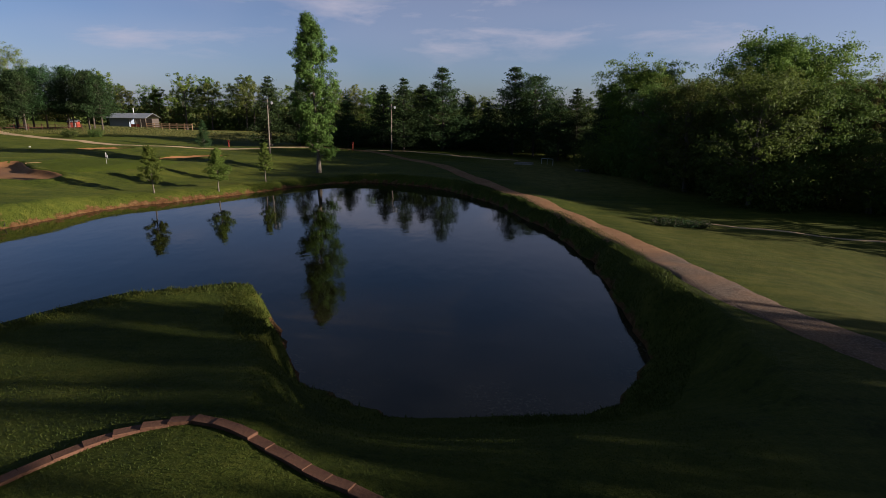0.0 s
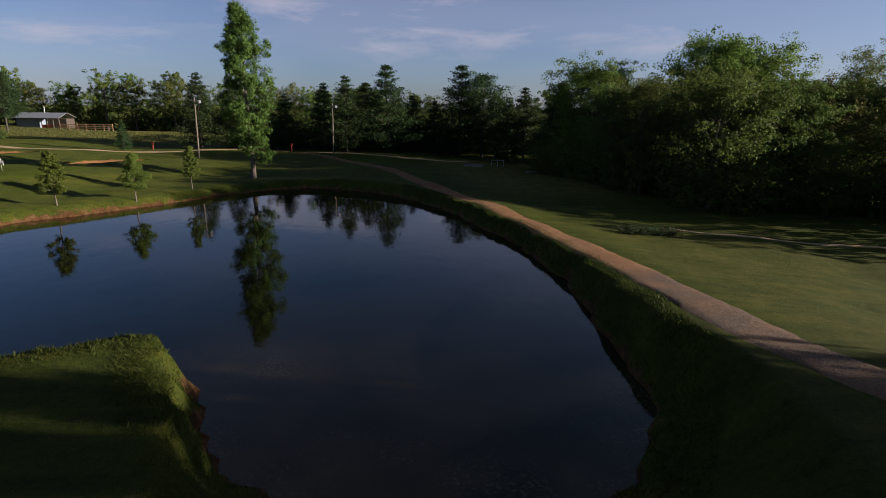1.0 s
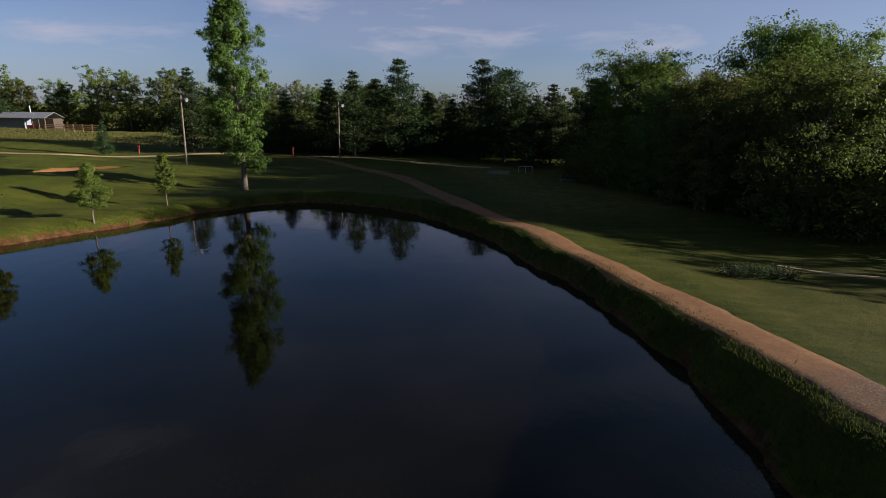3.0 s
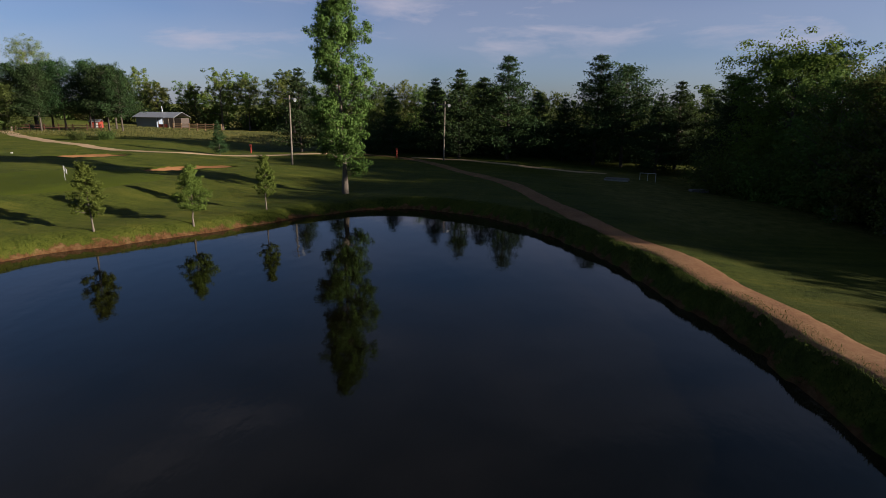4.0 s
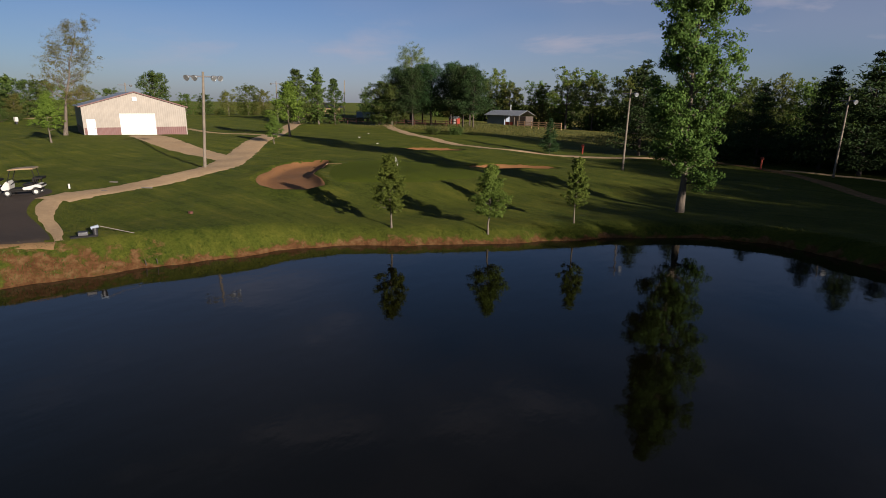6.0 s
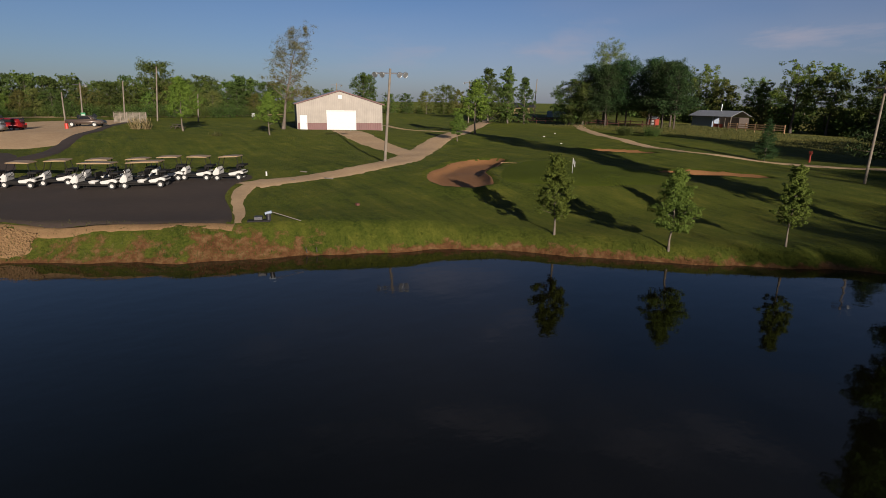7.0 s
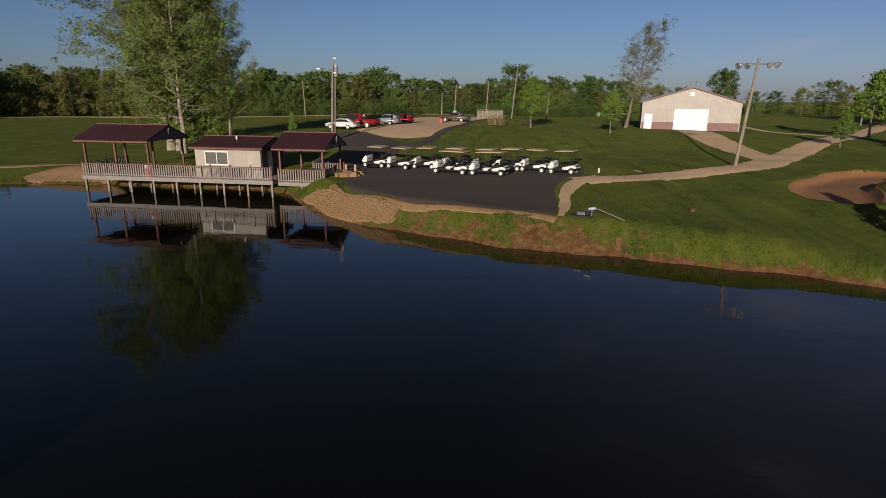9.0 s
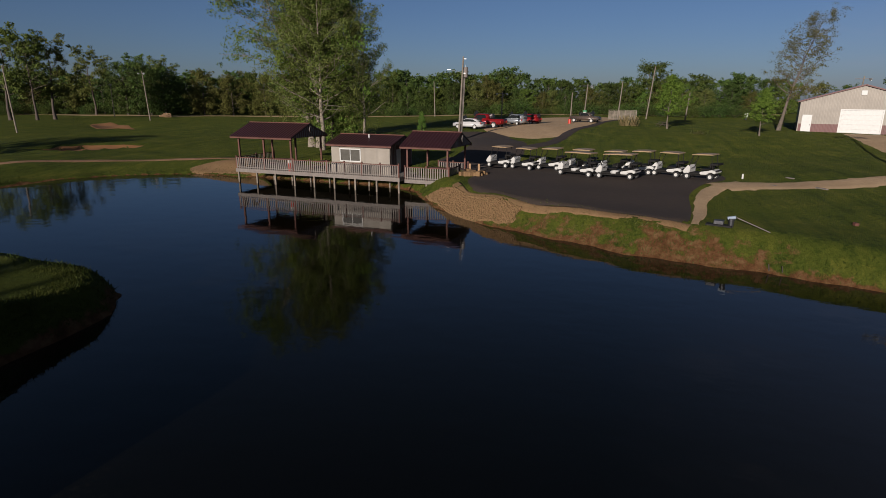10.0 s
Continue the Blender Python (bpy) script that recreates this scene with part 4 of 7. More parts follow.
def shrub(seed, R, H, n, size, leaf_mat, stems=7):
    rng = np.random.default_rng(seed)
    wood = Limbs()
    pos = []
    for i in range(stems):
        az = i * 2.4 + rng.uniform(-0.4, 0.4)
        d = np.array([math.cos(az) * 0.8, math.sin(az) * 0.8, 0.9])
        lp = limb_path(rng, (0.1 * math.cos(az), 0.1 * math.sin(az), -0.1), d, math.hypot(R, H) * rng.uniform(0.6, 0.95), 0.1, 0.1)
        wood.add(lp, np.linspace(0.03, 0.008, len(lp)) * (1 + H / 3), 4)
        k = n // stems
        s = rng.uniform(0.25, 1.05, k)
        p = np.stack([np.interp(s, np.linspace(0, 1, len(lp)), lp[:, a]) for a in range(3)], axis=1)
        pos.append(p + rng.normal(0, 1, (k, 3)) * np.array([R * 0.28, R * 0.28, H * 0.2]))
    pos = np.vstack(pos)
    pos[:, 2] = np.maximum(np.abs(pos[:, 2]), 0.05)
    v, f = leaves(rng, pos, size, size * 0.6, 0.4)
    return wood.mesh("stem", BARK_DARK), raw_mesh("foliage", v, f, leaf_mat)


def dome(t):
    return math.sqrt(max(0.0, 1 - (2 * min(1, t * 0.92 + 0.12) - 1) ** 2)) + 0.08


def column(t):
    return (0.62 + 0.38 * math.sin(math.pi * min(1, t * 1.15))) * (1 - 0.55 * max(0, t - 0.72) / 0.28)


def cone(t):
    return max(0.08, (1 - t) ** 0.75) * min(1, 0.55 + 4 * t)


def egg(t):
    return min(1.0, 0.72 + 1.4 * t) * max(0.05, 1 - t) ** 0.65


def vase(t):
    return 0.45 + 0.55 * math.sin(math.pi * min(1.0, 0.25 + 0.7 * t))


def plant(name, kit, x, y, turn=0, size=1.0, label="", category="tree", group="", z=None, tall=1.0, parts=("trunk", "crown")):
    ob = thing(name, x, y, gz(x, y) if z is None else z, turn, label, category, group)
    for nm, me in zip(parts, kit):
        part_of(nm, me, None, ob)
    ob.scale = (size, size, size * tall)
    return ob


# kinds of tree, built once
COTTONWOOD = broadleaf(11, 18.8, 3.45, 2.0, column, 54, 1300, 40, 0.215, BARK, LEAF_POPLAR, 0.26, tight=0.85, twig=3, lean=(-0.9, 0))
SAPLINGS = [broadleaf(21, 4.5, 1.05, 0.95, egg, 34, 640, 34, 0.092, BARK, LEAF, 0.05, tight=0.8),
            broadleaf(22, 4.3, 1.2, 1.0, cone, 34, 580, 34, 0.092, BARK, LEAF, 0.05, tight=0.8),
            broadleaf(23, 4.3, 0.82, 1.1, egg, 32, 500, 34, 0.092, BARK, LEAF, 0.045, tight=0.8)]
OAKS = [broadleaf(31 + i, 16, 7.2, 2.2, dome, 36, 900, 48, 0.25, BARK_DARK, mat, 0.32, lowskirt=0.15, tight=0.80) for i, mat in enumerate((LEAF, LEAF_BRIGHT, LEAF_DARK))]
OLIVES = [broadleaf(41 + i, 12, 5.2, 1.2, dome, 28, 720, 30, 0.21, BARK, mat, 0.2, lowskirt=0.28, stems=2, tight=0.8) for i, mat in enumerate((LEAF_OLIVE, LEAF_DARK, LEAF_BROWN))]
FAR_TREES = [broadleaf(51 + i, 13, 5.6, 1.0, dome, 20, 430, 24, 0.36, BARK, mat, 0.22, lowskirt=0.34, twig=1, tight=0.85) for i, mat in enumerate((LEAF_FAR, LEAF_FAR_OLIVE, LEAF_FAR_DARK, LEAF, LEAF_FAR_OLIVE))]
BACK_TREES = [broadleaf(56 + i, 13, 5.6, 1.0, dome, 14, 240, 10, 0.68, BARK, mat, 0.22, lowskirt=0.34, twig=0, tight=0.85) for i, mat in enumerate((LEAF_FAR, LEAF_FAR_DARK))]
SLIM_TREES = [broadleaf(58 + i, 12.8, 2.8, 1.2, column, 26, 420, 20, 0.33, BARK, mat, 0.16, lowskirt=0.2, twig=1, tight=0.9) for i, mat in enumerate((LEAF_FAR_DARK, LEAF_FAR))]
OPEN_TREES = [broadleaf(61 + i, 12.5, 4.2, 3.4, vase, 18, 170, 24, 0.33, BARK_DARK, mat, 0.2, twig=3, tight=0.85) for i, mat in enumerate((LEAF, LEAF_DARK, LEAF_OLIVE))]
SPARSE = [broadleaf(71, 24, 6.5, 4.2, vase, 36, 1250, 20, 0.22, BARK_PALE, LEAF_OLIVE, 0.34, twig=5, tight=0.75, lowskirt=0.08),
          broadleaf(72, 22, 6.0, 3.6, vase, 32, 1150, 20, 0.22, BARK_PALE, LEAF_OLIVE, 0.30, twig=5, tight=0.75, lowskirt=0.08)]
LAWN_TREES = [broadleaf(24 + i, 6.6, 2.0, 1.5, egg, 22, 320, 24, 0.19, BARK, LEAF_BRIGHT, 0.09) for i in range(2)]
LEANER = broadleaf(73, 16.6, 4.6, 4.6, vase, 30, 520, 16, 0.19, BARK, LEAF_BROWN, 0.26, lean=(0.4, 3.8), twig=5, tight=0.75)
SPREADER = broadleaf(75, 25.5, 8.0, 9.0, vase, 26, 700, 24, 0.25, BARK_PALE, LEAF_BRIGHT, 0.34, lean=(0.5, -7.0), twig=5, tight=0.7)
PINES = [pine(81, 15, 5.2, 0.8, 19, 0.44, 230, 0.8, BARK_DARK, NEEDLE), pine(82, 13.5, 4.6, 0.6, 17, 0.44, 220, 0.9, BARK_DARK, NEEDLE), pine(83, 12.6, 4.9, 3.0, 15, 0.42, 190, 0.45, BARK_DARK, NEEDLE)]
ROUND_BUSH = shrub(94, 1.3, 1.5, 2600, 0.17, LEAF_FAR_DARK, 12)
TALL_SHRUBS = [shrub(95, 3.2, 4.4, 4400, 0.26, LEAF_DARK, 11), shrub(96, 3.4, 4.0, 4400, 0.26, LEAF, 11), shrub(97, 3.0, 5.0, 4000, 0.25, LEAF_OLIVE, 11)]
FAR_SHRUBS = [shrub(101, 3.2, 4.4, 800, 0.66, LEAF_FAR_DARK, 6), shrub(102, 3.4, 4.0, 800, 0.66, LEAF_FAR, 6), shrub(103, 3.0, 5.0, 800, 0.62, LEAF_FAR_OLIVE, 6)]
DARK_SHRUBS = [shrub(105, 3.2, 4.0, 2000, 0.34, LEAF_FAR_DARK, 8), shrub(106, 3.4, 4.4, 2000, 0.34, NEEDLE, 8)]
WOOD_SHRUB = shrub(107, 3.2, 4.4, 2000, 0.36, LEAF_FAR, 8)
BRUSH = shrub(104, 1.0, 0.9, 620, 0.14, NEEDLE, 30)

plant("cottonwood_tree", COTTONWOOD, -15.05, 71.4, 0, 0.9, tall=1.11, label="tall columnar tree with fresh green leaves standing on the shore")
for (sx, sy), kit, turn in zip(((-27.15, 53.36), (-22.5, 57.4), (-19.2, 62.6)), SAPLINGS, (0, 70, 10)):
    plant("sapling", kit, sx, sy, turn, label="young staked shade tree with small green crown", group="saplings on the bank")

rng = np.random.default_rng(5)
# wood east of the dam: x, y, kind, size
# the half-size back trees far east are unseen, added to shade the wood's foot
EAST_WOOD = [(29.8, 82, OAKS[1], 1.02), (38, 77, OAKS[0], 0.85), (46.5, 79, OAKS[0], 1.24), (53, 84, OAKS[1], 1.16), (36, 62, OLIVES[0], 0.95), (42, 57, OLIVES[2], 1.05), (33, 68, OLIVES[1], 1.0),
             (48, 67, OAKS[1], 0.8), (58, 74, BACK_TREES[0], 0.8), (50, 54, OLIVES[0], 1.15), (62, 62, BACK_TREES[0], 0.5), (58, 50, BACK_TREES[1], 0.45), (52.9, 62, SPARSE[1], 0.78),
             (44, 95, BACK_TREES[0], 1.0), (70, 82, BACK_TREES[0], 0.5), (72, 68, BACK_TREES[0], 0.5), (62, 94, BACK_TREES[1], 1.05), (30, 73, OLIVES[1], 1.08), (40, 50, OLIVES[1], 0.6),
             (30.5, 53.5, OLIVES[1], 1.05), (33, 58, OAKS[2], 0.84), (29, 63.5, OLIVES[0], 1.05), (28.5, 69, OLIVES[1], 1.08), (38, 55, OAKS[2], 0.76), (37, 66, OAKS[0], 0.8),
             (51, 57.5, OAKS[2], 0.78), (50, 63.5, OAKS[0], 0.82), (54, 69, OAKS[2], 0.85), (43, 71, OAKS[1], 0.88)]
for x, y, kit, s in EAST_WOOD:
    plant("broadleaf_tree", kit, x, y, rng.uniform(0, 360), s, "large leafy tree at the wood edge, mostly in shade", group="trees of the east wood")
for i in range(34):
    t = i / 33
    x, y = (22.5 + 10 * t * t * 4 + rng.uniform(-1.2, 1.2), 84 - 38 * t + rng.uniform(-1, 1)) if t < 0.62 else (27 + (t - 0.62) * 110, 53 - (t - 0.62) * 28 + rng.uniform(-1.5, 1.5))
    plant("wood_edge_bush", TALL_SHRUBS[i % 3], x + 3, y + 1, rng.uniform(0, 360), rng.uniform(0.75, 1.2), "dense dark green bush at the wood edge", "bush", "bushes at the wood edge", parts=("stem", "foliage"))
# pines and trees behind the pond head
for x, y, k, s in [(1.2, 106, 0, 0.98), (-6, 104, 1, 0.93), (-10, 108, 1, 0.85), (14.5, 108, 0, 1.06), (18.5, 107, 2, 1.1), (-26, 108, 1, 0.8), (-31, 106.5, 1, 0.92), (26, 106, 1, 0.92), (31, 101, 0, 0.9),
                   (6, 112, 1, 0.75), (22, 101, 1, 0.8), (10, 110, 1, 0.7), (-17, 109, 1, 0.72), (36, 99, 0, 0.85), (-2.5, 109, 0, 0.78), (28, 90, 0, 0.86), (35, 91, 1, 0.95)]:
    plant("pine_tree", PINES[k], x, y, rng.uniform(0, 360), s * 1.22, "dark pine with layered branches, backlit", group="pines behind the pond", tall=0.84)
for i in range(60):
    x = -26 + (i // 2) * 2.5 + rng.uniform(-1, 1)
    plant("undergrowth_bush", DARK_SHRUBS[1], x, 112 + (i % 2) * 14 + rng.uniform(-2, 4), rng.uniform(0, 360), rng.uniform(0.7, 1.1), "shaded undergrowth bush between pines", "bush", "undergrowth behind the pines", parts=("stem", "foliage"))
for i, (x, y, s) in enumerate([(-12, 122, 0.95), (-4, 126, 1.1), (8, 128, 1.0), (22, 124, 1.1), (-20, 118, 0.8), (34, 118, 1.1), (44, 112, 1.2)]):
    plant("broadleaf_tree", FAR_TREES[2 * (i % 2)], x, y, rng.uniform(0, 360), s * 0.86, "leafy tree behind the dark pines", group="trees behind the pines")
# open row behind the barn
for i in range(26):
    x = -112 + i * 4.4 + rng.uniform(-1.5, 1.5)
    plant("hedgerow_tree", OPEN_TREES[i % 3], x, 168 - 0.12 * (x + 60) + rng.uniform(-5, 5), rng.uniform(0, 360), rng.uniform(0.85, 1.25), "open-crowned tree in the row behind the barn", group="trees behind the barn")
for i in range(44):
    x = -120 + i * 2.9 + rng.uniform(-1.2, 1.2)
    plant("hedge_bush", FAR_SHRUBS[i % 3], x, 172 + rng.uniform(-4, 6), rng.uniform(0, 360), rng.uniform(0.7, 1.2), "scrubby hedge bush in the far row", "bush", "hedge behind the barn", parts=("stem", "foliage"))
# pine grove on the rise
for x, y, k, s in [(-96, 126, 2, 0.98), (-91.5, 127, 2, 0.95), (-87, 128, 2, 1.02), (-83, 131, 2, 0.98), (-77, 127, 2, 0.95), (-73.5, 126, 2, 0.88), (-92, 131, 2, 1.02), (-86, 134, 2, 1.05), (-79, 132, 2, 0.98), (-89, 124, 2, 0.9), (-95, 130, 2, 0.98)]:
    plant("grove_pine", PINES[k], x, y, rng.uniform(0, 360), s, "broad dark pine in the grove on the rise", group="pines on the rise", category="tree")
for i, (x, y, s) in enumerate([(-97.5, 122, 0.74), (-94.5, 123, 0.74)]):
    plant("grove_tree", FAR_TREES[2], x, y, 90 * i, s, "round leafy tree beside the pine grove", group="leafy trees by the pine grove")
plant("bare_tree", SPARSE[1], -97, 133, 0, 0.85, "tall thin-leaved tree above the pines")
# the three tall trees and the small ones at the path fork
for x, y, k, s in [(-112.2, 110.6, 0, 0.95), (-109.6, 114.2, 1, 0.98), (-107.2, 117.3, 0, 0.8)]:
    plant("hill_tree", SLIM_TREES[k], x, y, rng.uniform(0, 360), s, "slim green tree on top of the rise", group="trees on the rise")
plant("hill_tree", OLIVES[0], -112.5, 114.0, 40, 0.66, "olive-leaved tree between the slim trees on the rise", group="trees on the rise", tall=1.05)
# trees beyond the shed
for x, y, k, s, t in [(-178, 108, 2, 0.78, 1.25), (-180, 109.5, 0, 0.74, 1.3), (-175, 116, 0, 0.5, 1.0), (-173, 121, 2, 0.5, 1.0), (-169, 126.5, 1, 0.6, 1.0), (-166, 131.5, 0, 0.72, 1.0), (-164, 136, 4, 0.6, 1.0), (-192, 72, 0, 0.8, 1.0),
                      (-190, 79, 2, 0.75, 1.0), (-188, 85, 3, 0.7, 1.0), (-187, 92, 1, 0.7, 1.0), (-184, 98, 0, 0.6, 1.0)]:
    plant("field_tree", FAR_TREES[k], x, y, rng.uniform(0, 360), s, "leafy tree at the far edge of the lawn", group="trees beyond the shed", tall=t)
for i in range(22):
    plant("field_bush", FAR_SHRUBS[i % 3], -196 + i * 2.9 + rng.uniform(-1, 1), 96 + i * 3.4 + rng.uniform(-2, 2), rng.uniform(0, 360), rng.uniform(0.28, 0.5), "low bush at the far edge of the lawn", "bush", "bushes beyond the shed", parts=("stem", "foliage"))
plant("path_tree", LAWN_TREES[0], -80.0, 84.4, 30, 1.5, tall=0.87, label="bright green small tree beside the cart path")
plant("path_bush_tree", SAPLINGS[1], -70.0, 74.7, 10, 1.05, tall=0.86, label="small dark tree beside the cart path")
plant("leaning_tree", LEANER, -98.5, 58.6, 0, 1.0, "leaning thin-leaved tree behind the metal shed")
plant("lawn_tree", LAWN_TREES[0], -86.6, 53.2, 60, 0.92, "slim bright green tree on the lawn")
plant("lawn_tree", LAWN_TREES[1], -98.4, 43.4, 10, 1.2, "bright green tree beside the picnic table")
for x, y in ((-69.2, 107.4), (-65.8, 110.2)):
    plant("round_bush", ROUND_BUSH, x, y, 30 * x, 0.95, "rounded green bush beside the path", "bush", "bushes by the path", parts=("stem", "foliage"))
plant("small_pine", PINES[1], -40, 97.4, 0, 0.36, "small pine at the edge of the rough")
# far woods west and south, lower towards the north
def wood_height(y):
    return 0.95 - 0.22 * float(smooth01((y - 2) / 18))


for i in range(116):
    t = (i // 2) / 57
    x, y = -168 - 14 * math.sin(t * 3) + rng.uniform(-3, 3) - (9 if i % 2 else 0) + 42 * max(0, 0.3 - t) / 0.3, -165 + 235 * t + rng.uniform(-2, 2)
    plant("woodland_tree", BACK_TREES[i % 4 // 2] if i % 2 else FAR_TREES[int(rng.integers(0, 5))], x, y, rng.uniform(0, 360), rng.uniform(0.76, 1.08) * (1.10 if i % 2 else 0.86) * wood_height(y), "leafy woodland tree beyond the road", group="trees of the far wood")
for i in range(70):
    t = i / 69
    x, y = -164 - 14 * math.sin(t * 3) + rng.uniform(-2, 3) + 42 * max(0, 0.3 - t) / 0.3, -165 + 235 * t
    plant("woodland_bush", (DARK_SHRUBS[0], WOOD_SHRUB)[i % 5 == 0], x + 3, y, rng.uniform(0, 360), rng.uniform(0.35, 1.0), "woodland edge bush beyond the road", "bush", "bushes of the far wood", parts=("stem", "foliage"))
for i in range(64):
    x = -250 + i * 6
    plant("horizon_tree", BACK_TREES[i % 2], x, 232 + 0.2 * abs(x + 100) + rng.uniform(-8, 8), rng.uniform(0, 360), rng.uniform(0.6, 0.85), "distant tree on the horizon", group="distant trees")
for i in range(52):
    t = i / 51
    x, y = -186 - 14 * math.sin(t * 3) + rng.uniform(-4, 4) + 42 * max(0, 0.3 - t) / 0.3, -170 + 250 * t + rng.uniform(-2, 2)
    plant("woodland_tree", BACK_TREES[i % 2], x, y, rng.uniform(0, 360), rng.uniform(0.96, 1.22) * wood_height(y), "leafy woodland tree deep in the far wood", group="trees of the far wood")
# taller trees standing out of the far wood
for x, y, k, s in ((-150, -118, 2, 1.6), (-153, -105, 1, 1.45), (-155, -97, 2, 1.4), (-109, -101, 2, 1.8), (-111, -95, 1, 1.6), (-117, -97, 2, 1.65)):
    plant("woodland_tree", OPEN_TREES[k], x, y, rng.uniform(0, 360), s, "tall thin-leaved tree at the wood edge", group="trees of the far wood")
for x, y, k, s in ((-152, -108, 2, 1.2), (-154, -101, 2, 1.2), (-152, -94, 2, 1.1), (-157, -84, 4, 1.05), (-160, -76, 1, 1.0), (-162, -66, 4, 0.95), (-164, -58, 1, 0.95), (-176, 46.5, 0, 1.12)):
    plant("woodland_tree", FAR_TREES[k], x, y, rng.uniform(0, 360), s, "leafy woodland tree beyond the road", group="trees of the far wood")
# two unseen trees added to lay a shadow band across the bunker lawn
for x, y, s in ((-22, -48, 0.85), (-18, -44, 0.8)):
    plant("shade_tree", BACK_TREES[1], x, y, 0, s * 1.25, "unseen leafy tree added south of the pond to cast shade")
# cottonwoods behind the pond house
for x, y, k, s, tn in ((-70.5, -1.0, 0, 1.0, 0), (-68.0, 0.9, 1, 0.95, 140), (-71.5, -2.8, 1, 0.9, 250)):
    plant("cottonwood", SPARSE[k], x, y, tn, s, "tall thin-leaved spring tree behind the pond house", group="trees behind the pond house")
plant("cottonwood", OAKS[1], -74, -0.8, 40, 0.95, "tall green tree behind the pond house", group="trees behind the pond house", tall=1.35)
plant("cottonwood", SPREADER, -71.2, -2.2, 0, 1.0, "tall spreading tree with fresh leaves behind the pond house", group="trees behind the pond house")
plant("cottonwood", SPARSE[1], -71.8, 4.6, 190, 0.6, "thin-leaved spring tree behind the pond house", group="trees behind the pond house", tall=1.3)
plant("young_lawn_tree", SAPLINGS[2], -70.7, 12.7, 10, 0.8, "small thin tree on the grass by the drive")
# unseen trees added east and south of the near bank, to throw long shadows across it
for x, y, k, s, tl in ((38, 4.7, BACK_TREES[0], 0.34, 3.2), (38.6, 5.8, BACK_TREES[1], 0.34, 3.2), (40, 5.1, BACK_TREES[0], 0.34, 3.3), (38, 7.2, BACK_TREES[0], 0.58, 1.92), (38.5, 9.8, BACK_TREES[1], 0.34, 2.5), (36.5, 6.2, BACK_TREES[1], 0.38, 2.0), (38, -2.2, BACK_TREES[1], 0.30, 4.0), (36, -3.6, BACK_TREES[0], 0.51, 1.8), (33, -7.5, BACK_TREES[1], 0.76, 1.2)):
    plant("shade_tree", k, x, y, rng.uniform(0, 360), s, "unseen leafy tree added east of the pond bank to cast shade", tall=tl)
for x, y, s, tl in ((37, 0.4, 0.2, 4.2), (39, -2.6, 0.36, 2.4), (37, -5.2, 0.4, 2.2), (38, 2.6, 0.17, 4.5), (38, 1.45, 0.13, 8.6)):
    plant("shade_tree", BACK_TREES[0], x, y, 70 * y, s, "unseen slender tree added east of the pond bank to cast shade", tall=tl)
for x, y in ((44, 8.2), (44, 6.0), (43, 9.6), (45, 3.6)):
    plant("shade_tree", BACK_TREES[1], x, y, 40 * y, 0.4, "unseen leafy tree added east of the pond bank to cast shade", tall=2.1)
# more added trees outside the view, shading the meadow below the wood
for x, y in ((58, 44), (68, 44), (53, 49)):
    plant("shade_tree", BACK_TREES[1], x, y, 30 * y, 0.8, "unseen leafy tree added east of the pond dam to cast shade")
for y, s in ((35.5, 0.5), (39, 0.54), (43, 0.58), (47, 0.63)):
    plant("shade_tree", BACK_TREES[1], 45, y, 50 * y, s, "unseen leafy tree added to shade the far part of the east meadow")
# two added rows of thin stretched trees, out of view, screening off the sun
for k in range(24):
    plant("shade_tree", BACK_TREES[k % 2], 36.3 + 4.5 * (k % 2), -4.0 + 0.71 * k, 80 * k, 0.24, "unseen slender tree added east of the pond bank to cast shade", tall=3.45 + 0.32 * (k % 2) + (0.55 if 8 <= k <= 11 else 0))
# added behind the view to keep sun and sky light off the bank
for x, y in ((17, -7.5), (23.5, -6.5), (30, -6.0)):
    plant("shade_tree", BACK_TREES[0], x, y, 20 * x, 0.85, "unseen tall tree added south-east of the bank to block light", tall=1.0)
# an added grove, never in view, that darkens the near bank
for i in range(12):
    x, y = 2 + (i % 6) * 6.0 + rng.uniform(-1.5, 1.5), -9 - (i // 6) * 8 + rng.uniform(-1.5, 1.5)
    plant("grove_oak", BACK_TREES[i % 2], x, y, rng.uniform(0, 360), rng.uniform(0.68, 0.82) + 0.003 * x, "unseen large tree added south of the pond bank to block light", group="trees south of the bank")


